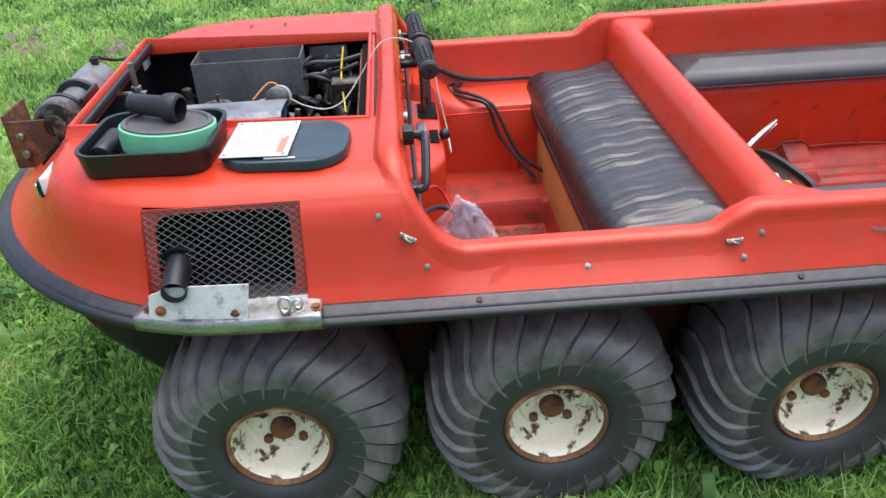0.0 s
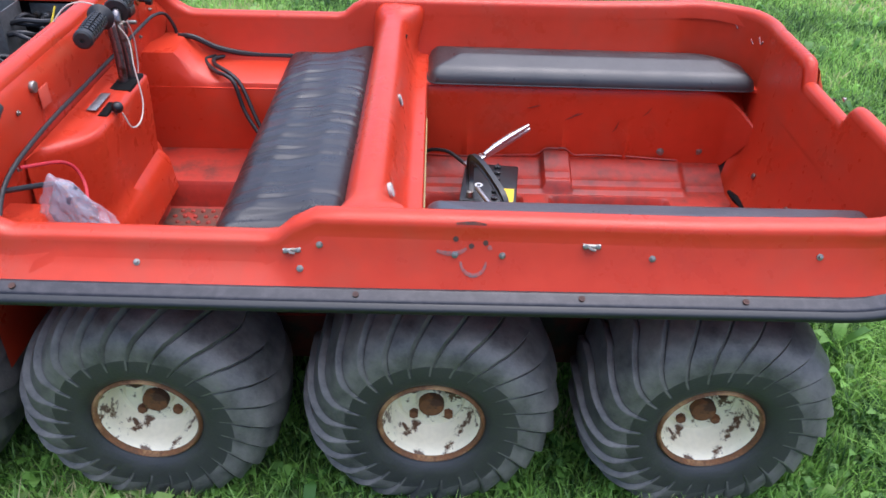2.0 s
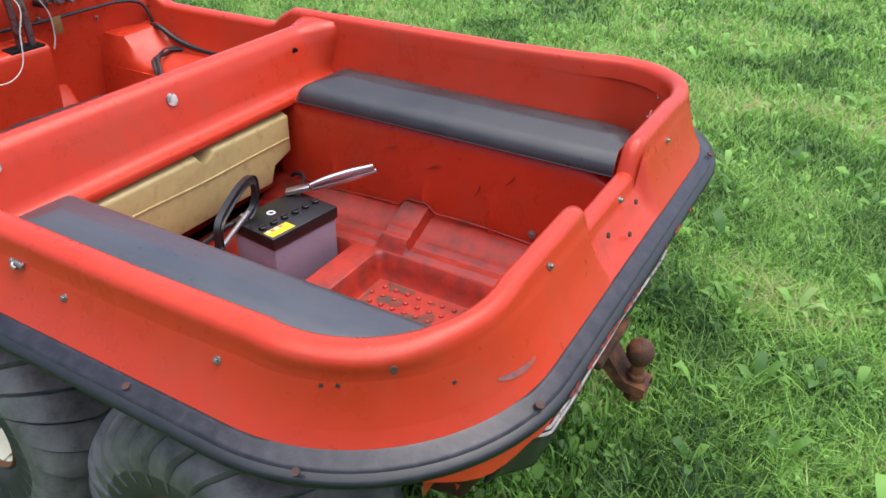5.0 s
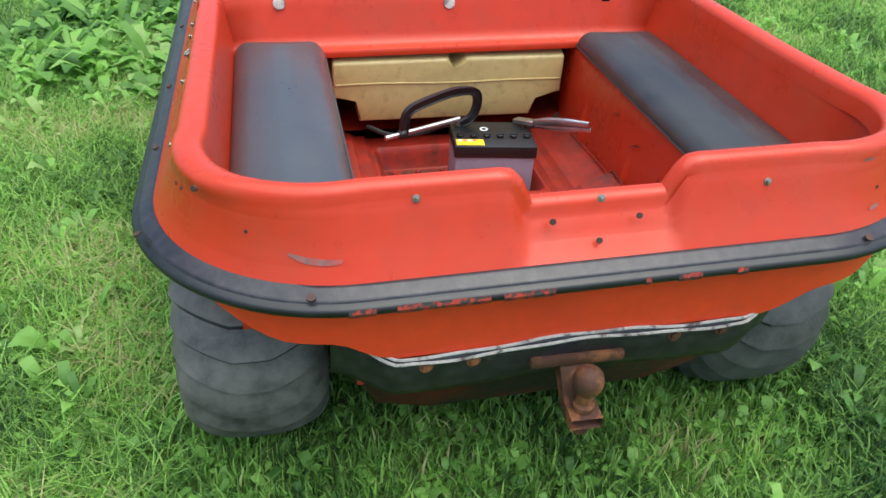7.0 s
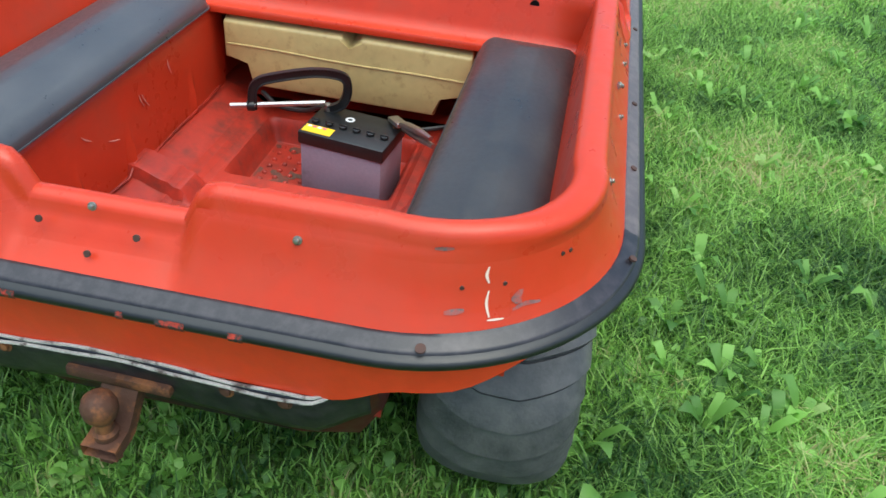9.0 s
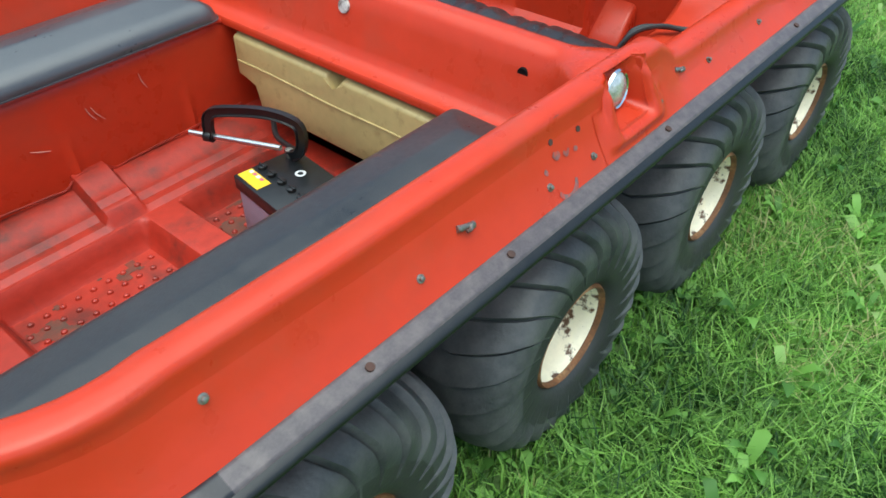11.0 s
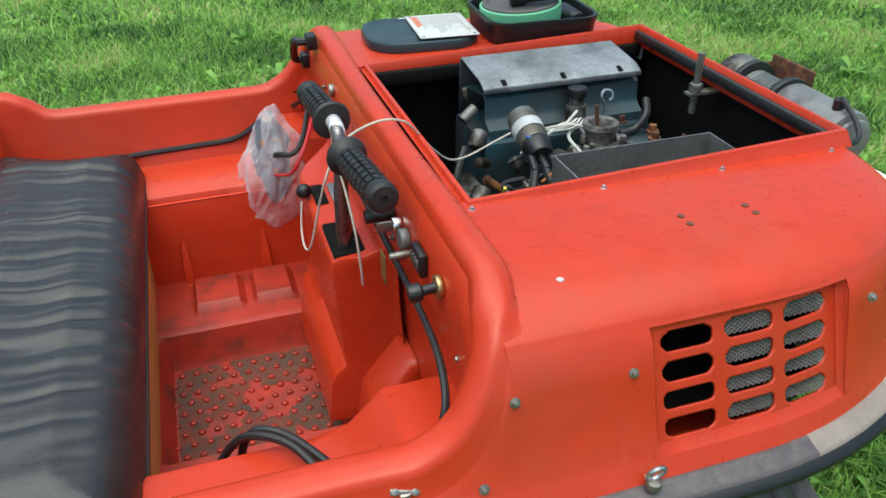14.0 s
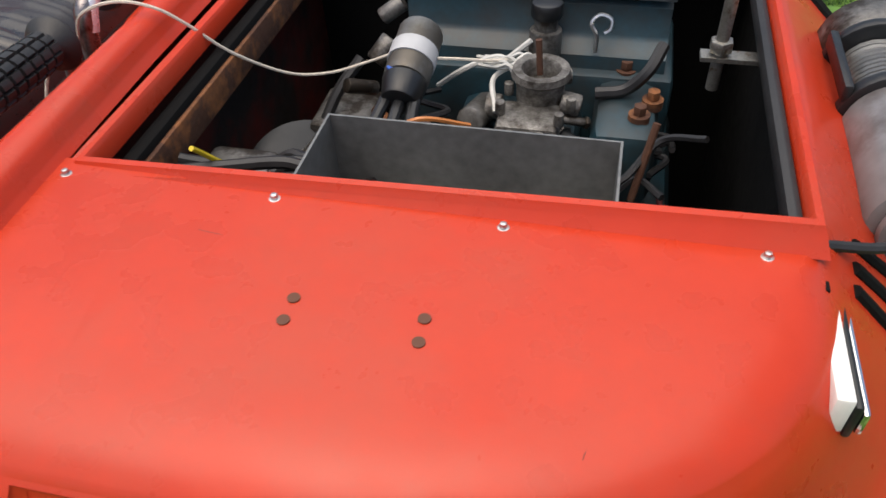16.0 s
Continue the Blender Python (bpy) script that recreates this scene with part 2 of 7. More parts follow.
def plan(s, inset=0.0):
    """A point of the left half of the outline, from the nose (0) to the tail (1), moved inwards."""
    if s < 0.3:
        a = s / 0.3 * math.pi / 2
        n = Vector((-math.cos(a) / 0.69, math.sin(a) / 0.735)).normalized()
        return 0.5 - 0.69 * math.cos(a) - n.x * inset, 0.735 * math.sin(a) - n.y * inset
    if s < 0.75:
        return 0.5 + (s - 0.3) / 0.45 * 1.95, 0.735 - inset
    if s < 0.9:
        a = (s - 0.75) / 0.15 * math.pi / 2
        r = 0.36
        inset -= 0.022 * math.sin(2 * a) * smoothstep(0.03, 0.11, inset)   # the upper edge keeps a fuller corner
        return 2.45 + (r - inset) * math.sin(a), 0.375 + (r - inset) * math.cos(a)
    return 2.81 - inset, 0.375 * (1 - (s - 0.9) / 0.1)


def s_of_x(x):
    return 0.3 + (x - 0.5) / 1.95 * 0.45


def band_z(x):
    return 0.642 + 0.010 * smoothstep(1.2, 2.7, x) + 0.02 * smoothstep(0.4, -0.15, x)


def rim_z(x):
    """Height of the body's upper edge along the side."""
    z = LOW + (HIGH - LOW) * smoothstep(1.395, 1.475, x) + (REAR - HIGH) * smoothstep(2.2, 2.65, x)
    f = max(0.0, min(1.0, (0.93 - x) / 0.13))
    return z + (0.845 - LOW) * (1 - math.sqrt(max(0.0, 1 - f * f)))


def notch(y):
    """The dip in the tail's upper edge."""
    v = y - 0.685
    return 0.052 * (smoothstep(-0.148, -0.112, v) - smoothstep(0.114, 0.146, v))


VENT = (0.335, 0.625, 0.668, 0.816)
GRILLE = (0.322, 0.614, 0.645, 0.824)
SIDE = [(0.034, 0.0), (0.058, 0.035), (0.078, 0.085), (0.092, 0.130), (0.105, 0.162), (0.125, 0.184), (0.152, 0.198), (0.195, 0.207)]


FRONT = [(0.0, 0.0), (0.20, 0.030), (0.43, 0.080), (0.64, 0.128), (0.80, 0.164), (0.90, 0.187), (0.965, 0.200), (1.0, 0.206)]


def hood_row(s, side, hatch_pt):
    """From the strip up the side, over the edge and in to the engine opening."""
    row = []
    x0, v0 = plan(s)
    zb = band_z(x0)
    k = (0.850 - zb) / 0.208
    front = smoothstep(0.205, 0.055, s)
    bx, bv = plan(s, 0.034)
    if s < 0.3:
        a = s / 0.3 * math.pi / 2
        tx, tv = 0.5 - 0.413 * math.cos(a) ** 0.5, 0.540 * math.sin(a) ** 0.55
    else:
        tx, tv = x0, 0.540
    for (i0, u0), (g1, u1) in zip(SIDE, FRONT):
        g = (i0 - 0.034) / 0.161
        g += (g1 - g) * front
        up = u0 + (u1 - u0) * front
        row.append((bx + (tx - bx) * g, C + side * (bv + (tv - bv) * g), zb + up * k))
    hx, hy = hatch_pt
    ex, ey, ez = row[-1]
    for f in (0.35, 0.7, 1.0):
        row.append((ex + (hx - ex) * f, ey + (hy - ey) * f, ez + (0.848 - ez) * f))
    return row


HX0, HX1, HY0, HY1 = 0.105, 0.735, 0.400, 1.015
xs_side = [0.5, 0.56, 0.62, 0.68, 0.735, 0.80]
ss = [0.3 * i / 40 for i in range(40)] + [s_of_x(x) for x in xs_side]


def hatch_at(s, side):
    yl = HY0 if side < 0 else HY1
    if s <= 0.1001:
        return HX0, C + (yl - C) * s / 0.1
    return HX0 + (HX1 + 0.03 - HX0) * (s - 0.1) / (s_of_x(0.80) - 0.1), yl


bm = B()
rows = [hood_row(s, -1, hatch_at(s, -1)) for s in reversed(ss)] + [hood_row(s, 1, hatch_at(s, 1)) for s in ss[1:]]
grid(bm, rows)
for axis, at in ((0, GRILLE[0]), (0, GRILLE[1]), (2, GRILLE[2]), (2, GRILLE[3]), (0, VENT[0]), (0, VENT[1]), (2, VENT[2]), (2, VENT[3])):
    n = Vector((axis == 0, 0, axis == 2))
    bmesh.ops.bisect_plane(bm, geom=bm.verts[:] + bm.edges[:] + bm.faces[:], dist=1e-5, plane_co=n * at, plane_no=n)
gone = []
for f in bm.faces:
    c = f.calc_center_median()
    g = GRILLE if c.y < C else VENT
    if abs(c.y - C) > 0.52 and g[0] < c.x < g[1] and g[2] < c.z < g[3]:
        gone.append(f)
bmesh.ops.delete(bm, geom=gone, context='FACES')
thicken(part("hood", bm, RED, atv, "red moulded hood with open engine hatch", smooth=50), 0.006, rim=False)

# raised lip round the engine opening
bm = B()
rows = []
for x, y in ((HX0, HY0), (HX1, HY0), (HX1, HY1), (HX0, HY1), (HX0, HY0)):
    dx, dy = (1 if x == HX0 else -1), (1 if y == HY0 else -1)
    lift = -0.010 if x == HX1 else 0.011
    rows.append([(x - dx * a, y - dy * a, z + (lift if z > 0.85 else 0)) for a, z in ((0.016, 0.846), (0.009, 0.854), (0.006, 0.861), (0.0, 0.862), (-0.003, 0.858), (-0.003, 0.828))])
grid(bm, rows)
part("hatch_lip", bm, RED, atv, smooth=40)

# side and tail skin
rows = []
ss = [s_of_x(x) for x in [0.80, 0.82, 0.84, 0.86, 0.88, 0.90, 0.92, 0.95, 1.0, 1.1, 1.2, 1.3, 1.38, 1.41, 1.44, 1.48, 1.53, 1.543, 1.551, 1.60, 1.639, 1.647, 1.66, 1.7, 1.8, 2.0, 2.2, 2.4]] + \
     [0.75 + 0.15 * i / 14 for i in range(14)] + [0.9 + 0.1 * i / 44 for i in range(45)]


def side_inset(up):
    for (i0, u0), (i1, u1) in zip(SIDE, SIDE[1:]):
        if up <= u1:
            return i0 + (i1 - i0) * (up - u0) / (u1 - u0)
    return SIDE[-1][0]


def skin_inset(x, f, up):
    t = f * 4
    k = min(int(t), 3)
    tab = (0.034, 0.051, 0.066, 0.077, 0.085)
    mine = tab[k] + (tab[k + 1] - tab[k]) * (t - k)
    k = 1 - smoothstep(0.80, 0.93, x)
    return mine + (side_inset(up) - mine) * k + 0.004 * f ** 6 * (1 - k)


def skin_row(s, side):
    row = []
    x0, v0 = plan(s)
    zb, zt = band_z(x0), rim_z(x0) - 0.016
    if x0 < 0.93:
        zt = min(zt, 0.83)
    if s > 0.75:
        zt -= notch(C + side * v0)
    for k in range(9):
        f = k / 8
        x, v = plan(s, skin_inset(x0, f, f * (zt - zb)))
        row.append((x, C + side * v, zb + f * (zt - zb)))
    return row


for s in ss:
    rows.append(skin_row(s, -1))
for s in reversed(ss[:-1]):
    rows.append(skin_row(s, 1))
LAMP = (1.545, 1.645, 0.680, 0.762)
bm = B()
grid(bm, rows)
for axis, at in ((0, LAMP[0]), (0, LAMP[1]), (2, LAMP[2]), (2, LAMP[3])):
    n = Vector((axis == 0, 0, axis == 2))
    bmesh.ops.bisect_plane(bm, geom=bm.verts[:] + bm.edges[:] + bm.faces[:], dist=1e-5, plane_co=n * at, plane_no=n)
gone = [f for f in bm.faces if (lambda c: c.y > C and LAMP[0] < c.x < LAMP[1] and LAMP[2] < c.z < LAMP[3])(f.calc_center_median())]
bmesh.ops.delete(bm, geom=gone, context='FACES')
thicken(part("side_skin", bm, RED, atv, smooth=50), 0.005, rim=False)

# the rounded edge that runs over the dash, down and round the body
line = [Vector((0.787, v, 0.856)) for v in (0.0, 0.15, 0.3, 0.42, 0.50)]
line = line[:-1] + spline([line[-1]] + [Vector(p) for p in ((0.789, 0.530, 0.850), (0.797, 0.560, 0.836), (0.810, 0.590, 0.810), (0.832, 0.614, 0.770), (0.862, 0.626, 0.731), (0.905, 0.628, 0.705), (0.94, 0.625, 0.700))], 4)
feet = [None] * len(line)
for s in ss:
    x, v = plan(s, 0.112)
    if x > 0.96:
        feet.append(s)
        line.append(Vector((x, v, rim_z(x) - (notch(C - v) if s > 0.75 else 0) - 0.012)))


def flank(x, z):
    """Half width of the body's side at that length and height."""
    zb = band_z(x)
    if x < 0.80:
        return 0.735 - side_inset(max(0.0, (z - zb) * 0.208 / (0.85 - zb)))
    return 0.735 - skin_inset(x, min(1, max(0, (z - zb) / (min(0.83, rim_z(x) - 0.016) - zb))), z - zb)


def edge_row(i, side):
    p = line[i]
    d = (line[min(i + 1, len(line) - 1)] - line[max(i - 1, 0)]).normalized()
    if i == 0:
        d = Vector((0, 1, 0))
    if i == len(line) - 1:
        d = Vector((0, -1, 0))
    u = smoothstep(0.505, 0.600, p.y)
    across = Vector((1 - u, -u, 0)) if p.x < 0.93 else Vector((d.y, -d.x, 0))
    across = (across - d * across.dot(d)).normalized()
    up = across.cross(d)
    w = 0.026 - 0.006 * (1 - u)
    h = 0.016 + 0.007 * (1 - u)
    flare = 0.010 * smoothstep(0.1, 0.50, p.y) * (1 - smoothstep(0.50, 0.60, p.y)) if p.x < 0.8 else 0.0
    row = []
    for k in range(9):
        t = math.pi * k / 8
        row.append(p - across * ((w + (flare if k < 4 else 0)) * math.cos(t)) + up * (h * math.sin(t) ** 0.8))
    foot = row[0] - up * 0.02 + across * 0.012
    k = 1.0 if p.x > 0.84 else smoothstep(0.538, 0.556, p.y)
    s = feet[i]
    top = min(rim_z(max(0.8, p.x)) - 0.016, 0.83)
    if s is not None:
        top = rim_z(plan(s)[0]) - 0.016 - (notch(C + side * plan(s)[1]) if s > 0.75 else 0)

    def skin(z, deep):
        if s is not None:
            x0 = plan(s)[0]
            f = min(1, max(0, (z - band_z(x0)) / (top - band_z(x0))))
            return Vector((*plan(s, skin_inset(x0, f, z - band_z(x0)) + deep), z))
        return None
    if side > 0 and s is not None and 1.546 < p.x < 1.644 and s < 0.75:
        k = 0.0
        for q, o in enumerate((0.026, 0.019, 0.010, 0.003)):
            row[q] = row[q] + across * o
        foot = row[0] - up * 0.02 + across * 0.006
    if p.x < 0.84:
        flat = Vector((p.x - w - flare - 0.008, p.y, 0.8462))
        foot = flat
    low = p.z - 0.032 - 0.020 * (1 - smoothstep(0.82, 0.92, p.x))
    if s is not None:
        back, mid = skin(low, 0.0006), skin((low + row[0].z) / 2, -0.0004)
    else:
        reach = 0.022 + 0.036 * smoothstep(0.55, 0.61, p.y)
        back, mid = row[0] - up * reach, row[0] - up * (0.55 * reach)
        back.y, mid.y = flank(back.x, back.z) - 0.003, (flank(mid.x, mid.z) + 0.0006) * 0.8 + 0.2 * row[0].y
    near = mid.lerp(row[0], 0.5) + Vector((0, 0.0006 if s is None else 0, 0))
    row = [foot.lerp(back, k), ((foot + row[0]) / 2).lerp(mid, k), ((foot + row[0] * 3) / 4).lerp(near, k)] + row + [row[-1] - up * 0.03 + across * 0.004]
    return [(q.x, C + side * q.y, q.z) for q in row]


rows = [edge_row(i, -1) for i in range(len(line))]
rows += [edge_row(i, 1) for i in range(len(line) - 2, -1, -1)]
bm = B()
grid(bm, rows)
part("rolled_edge", bm, RED, atv, smooth=60)

# inner walls below the edge, with ledges
def inner_row(s, side):
    x0, v0 = plan(s)
    zt = rim_z(max(x0, 0.95)) - 0.015 - (notch(C + side * v0) if s > 0.75 else 0)
    row = []
    back = smoothstep(0.74, 0.78, s)
    for inset, z in ((0.138, zt), (0.148, (zt + 0.6) / 2), (0.160, 0.60), (0.170, 0.575)):
        x, v = plan(s, inset + (0.1365 + 0.02 * (zt - z) - inset) * back)
        row.append((x, C + side * v, z))
    return row


si = [s_of_x(x) for x in [0.84, 0.9, 1.0, 1.2, 1.38, 1.41, 1.44, 1.48, 1.53, 1.6, 1.8, 2.0, 2.2, 2.4]] + [0.75 + 0.15 * i / 14 for i in range(14)] + [0.9 + 0.1 * i / 44 for i in range(45)]
rows = [inner_row(s, -1) for s in si] + [inner_row(s, 1) for s in reversed(si[:-1])]
bm = B()
grid(bm, rows)
part("inner_wall", bm, RED, atv, smooth=50)

# black strip round the waist
STRIP = [(0.042, 0.002), (0.037, 0.006), (0.031, 0.004), (0.026, 0.001), (0.016, -0.003), (0.012, -0.0055), (0.0105, -0.010)]
LIP = [(0.013, -0.0075), (0.009, -0.009), (0.003, -0.012), (0.0, -0.015), (-0.001, -0.020), (0.002, -0.026), (0.010, -0.031), (0.03, -0.030), (0.05, -0.022)]


def band_row(s, side, prof):
    x0, _ = plan(s)
    return [(x, C + side * v, band_z(x0) + dz) for (x, v), dz in ((plan(s, inset), dz) for inset, dz in prof)]


sb = [0.3 * i / 24 for i in range(24)] + [s_of_x(0.5 + 0.1 * i) for i in range(20)] + [s_of_x(2.44)] + [0.75 + 0.15 * i / 20 for i in range(20)] + [0.9 + 0.1 * i / 16 for i in range(17)]
def band(name, prof, mat, label, left, right, close=False):
    rows = [band_row(s, -1, prof) for s in left] + [band_row(s, 1, prof) for s in right]
    if close:
        rows.append(rows[0])
    bm = B()
    grid(bm, rows)
    part(name, bm, mat, atv, label, smooth=60)


band("waist_strip", STRIP, BAND, "scuffed black vinyl waist strip", sb, sb[-2:44:-1])
band("waist_strip", STRIP, BAND_FADED, "faded grey-purple vinyl waist strip", [], sb[45:21:-1])
band("waist_strip", STRIP, BAND_PALE, "paling vinyl waist strip", [], sb[22:17:-1])
band("waist_strip", STRIP, BAND_NOSE, "sun-bleached strip round the nose", sb[:1], sb[1:19])
band("strip_lip", LIP, BLACK, "black lower lip of the waist strip", sb, sb[-2:0:-1], True)

# lower hull
def hull_row(s, side):
    x0, v0 = plan(s)
    z = band_z(x0) - 0.02
    drop = 0.022 + 0.072 * smoothstep(0.70, 0.50, v0) + 0.050 * smoothstep(0.43, 0.32, v0) if s > 0.75 else 0.03
    lower = [plan(s, 0.03 + (0.030 if s > 0.75 else 0.12) * f * drop / 0.178) + (z - drop * f,) for f in (0, 0.25, 0.5, 0.75, 1.0)]
    row = [(x, C + side * v, h) for x, v, h in lower]
    if s > 0.75:
        x, v, h = lower[-1]
        row += [(x - 0.01, C + side * (v - 0.004), h + 0.004), (x - 0.02, C + side * (v - 0.006), h + 0.02)]
    else:
        near = smoothstep(0.30, 0.22, s)
        x, v = plan(s, 0.22 - 0.13 * near)
        row.append((x, C + side * min(v, 0.46 + near), z - 0.065))
        x, v = plan(s, 0.33 - 0.22 * near)
        row.append((x, C + side * min(v, 0.42 + near), z - 0.075))
    return row


rows = [hull_row(s, -1) for s in sb] + [hull_row(s, 1) for s in reversed(sb[1:-1])]
rows.append(rows[0])
bm = B()
grid(bm, rows)
part("lower_hull", bm, ORANGE, atv, "orange-red underside of the body", smooth=50)
# the tub between the wheels, its shade put into the colour
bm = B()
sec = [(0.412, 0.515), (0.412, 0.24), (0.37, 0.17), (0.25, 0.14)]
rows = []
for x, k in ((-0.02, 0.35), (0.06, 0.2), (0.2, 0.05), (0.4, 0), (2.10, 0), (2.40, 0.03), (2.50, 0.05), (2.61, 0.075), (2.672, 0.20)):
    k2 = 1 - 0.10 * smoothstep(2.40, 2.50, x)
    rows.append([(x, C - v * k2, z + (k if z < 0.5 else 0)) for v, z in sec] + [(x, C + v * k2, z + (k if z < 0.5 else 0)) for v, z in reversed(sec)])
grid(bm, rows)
part("hull_tub", bm, HULL_RED, atv, "muddy hull tub with shade in its colour", smooth=40)
# black skid plate below the tail, with its pale worn edge
bm = B()
top = [(v, 0.487 + 0.006 * math.cos(v * 13) + 0.034 * smoothstep(0.31, 0.39, abs(v))) for v in [-0.412 + 0.80 * i / 32 for i in range(33)]]
end = lambda v: 0.03 * max(0, abs(v) - 0.31) / 0.075
rows = []
for f in (0, 0.3, 0.6, 0.85, 1.0):
    rows.append([(2.758 - end(v) - 0.018 * f * f, C - 0.012 + v, z - f * (0.092 + 0.01 * smoothstep(0.31, 0.385, abs(v)))) for v, z in top])
grid(bm, rows)
thicken(part("skid_plate", bm, BAND, atv, "black plastic skid plate below the tail"), 0.006)
PALE = material("pale worn plastic edge", (0.50, 0.46, 0.42), 0.6, vary=0.3, scale=40, dirt=(0.12, 0.09, 0.08), dirt_amount=0.7, dirt_scale=30)
for dx, dz in ((0.001, 0.004), (0.004, -0.006)):
    bm = B()
    tube(bm, [(2.758 + dx - end(v), C - 0.012 + v, z + dz + 0.0015 * math.sin(v * 41 + dz * 900)) for v, z in top], 0.003, 6, 2)
    part("skid_plate_edge", bm, PALE, atv, "pale worn edge")


# ---- wheels ----
def tyre_mesh(turn):
    """Broad lugs, laid like shingles in shallow chevrons that run out on the sidewall; turn: 1 or -1, the way they point."""
    bm = B()
    ribs, m = 25, 56
    steps = [(0.0, -0.30), (0.035, -0.22), (0.07, 0.10), (0.2, 0.22), (0.45, 0.45), (0.7, 0.72), (0.88, 0.94), (0.94, 1.0), (0.975, 0.72)]
    half, R = 0.142, 0.270
    prof = []
    for j in range(m + 1):
        a = -1 + 2 * j / m                     # from the inner bead to the outer bead
        t = a * math.pi * 0.5 * 1.52
        w = half * math.copysign(abs(math.sin(t)) ** 0.8, t)
        r = 0.168 + (R - 0.168) * math.copysign(abs(math.cos(t)) ** 0.62, math.cos(t)) * (1 if math.cos(t) > 0 else 0.75)
        prof.append((w, r, a))
    rows = []
    for i in range(ribs):
        for f, h in steps:
            row = []
            for w, r, a in prof:
                lug = smoothstep(0.71, 0.57, abs(a))
                e = max(0.0, abs(a) - 0.07)
                sweep = 2.1 * e - 0.9 * max(0.0, e - 0.42) + 2.5 * max(0.0, e - 0.30) ** 2
                th = turn * 2 * math.pi * (i + f - sweep) / ribs
                rr = r + lug * 0.0135 * h + 0.0022 * math.exp(-((r - 0.163) / 0.004) ** 2) * (1 - lug)
                row.append((rr * math.cos(th), w * (1 + 0.07 * h * lug * abs(a)), rr * math.sin(th)))
            rows.append(row)
    rows.append(rows[0])
    grid(bm, rows)
    bmesh.ops.remove_doubles(bm, verts=bm.verts, dist=0.0001)
    # flat, where the weight rests
    for v in bm.verts:
        if v.co.z < -0.250:
            v.co.z = -0.250 + (v.co.z + 0.250) * 0.35
    return bm


def build_wheel(rubber, turn):
    w = new("wheel")
    w.parent = atv
    tyre = part("tyre", tyre_mesh(turn), rubber, w, smooth=30, warp=False)
    tyre.data.materials.append(SIDEWALL)
    for f in tyre.data.polygons:
        q = f.center
        if math.hypot(q.x, q.z) < 0.172:
            f.material_index = 1
    bm = B()   # outside is -y
    lathe(bm, [(-0.118, 0.1045), (-0.110, 0.0985), (-0.088, 0.0965), (-0.060, 0.092), (-0.046, 0.084), (-0.045, 0.076), (-0.052, 0.068), (-0.050, 0.056), (-0.046, 0.036), (-0.056, 0.031), (-0.058, 0.0)], (0, 0, 0), (0, 1, 0), 48)
    part("rim", bm, RIM, w, "cream-painted steel rim with rust", smooth=40, warp=False)
    bm = B()
    lathe(bm, [(-0.116, 0.1040), (-0.124, 0.1055), (-0.129, 0.1080), (-0.130, 0.1100), (-0.128, 0.1125), (-0.118, 0.118), (-0.09, 0.13), (-0.09, 0.11)], (0, 0, 0), (0, 1, 0), 48)
    part("rim_flange", bm, RIM_EDGE, w, "rusted rim edge", smooth=40, warp=False)
    bm = B()
    rod(bm, (0, -0.046, 0), (0, -0.074, 0), 0.028, 20, bevel=0.004)
    part("hub", bm, RUST, w, "rusty hub", warp=False)
    for k in range(4):
        a = math.pi / 4 + k * math.pi / 2
        bm = B()
        rod(bm, (0.055 * math.cos(a), -0.036, 0.055 * math.sin(a)), (0.055 * math.cos(a), -0.062, 0.055 * math.sin(a)), 0.011, 6, bevel=0.002)
        part("lug_nut", bm, RUST, w, warp=False)
    return w


YL, YR = 0.132, 2 * C - 0.132
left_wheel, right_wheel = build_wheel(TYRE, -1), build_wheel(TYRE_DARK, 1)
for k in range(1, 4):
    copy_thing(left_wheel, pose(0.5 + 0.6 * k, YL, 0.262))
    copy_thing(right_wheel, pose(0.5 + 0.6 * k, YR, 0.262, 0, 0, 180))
left_wheel.matrix_basis = pose(0.5, YL, 0.262)
right_wheel.matrix_basis = pose(0.5, YR, 0.262, 0, 0, 180)


# ---- inside the body ----
def heightfield(x0, x1, y0, y1, fz, nx, ny):
    bm = B()
    grid(bm, [[(x0 + (x1 - x0) * i / nx, y0 + (y1 - y0) * j / ny, fz(x0 + (x1 - x0) * i / nx, y0 + (y1 - y0) * j / ny)) for j in range(ny + 1)] for i in range(nx + 1)])
    return bm


def studs(bm, x0, x1, y0, y1, z, nx, ny, r=0.008):
    for i in range(nx):
        for j in range(ny):
            x, y = x0 + (x1 - x0) * (i + 0.5 * (j % 2) + 0.25) / nx, y0 + (y1 - y0) * (j + 0.5) / ny
            lathe(bm, [(0, r), (0.006, r * 0.75), (0.0085, 0.001)], (x, y, z), (x, y, z + 1), 8)


def plate(a, b, x, w=0.012):
    """1 between a and b, with soft sides."""
    return smoothstep(a, a + w, x) * smoothstep(b, b - w, x)


def rear_floor(x, y):
    v = abs(y - C)
    z = 0.305 + 0.010 * smoothstep(0.225, 0.235, v) + 0.012 * smoothstep(0.262, 0.272, v) + 0.030 * smoothstep(0.272, 0.36, v)
    z -= 0.064 * plate(-0.215, 0.215, y - C, 0.03) * max(plate(1.66, 1.972, x, 0.03), plate(2.045, 2.42, x, 0.03))
    z += 0.028 * plate(2.03, 2.13, x) * smoothstep(0.22, 0.25, v)
    z -= 0.012 * smoothstep(2.47, 2.49, x) * smoothstep(0.22, 0.24, v)
    edge = 2.560 + 0.050 * smoothstep(0.10, 0.20, v)
    z -= 0.040 * smoothstep(edge, edge + 0.008, x)
    return z


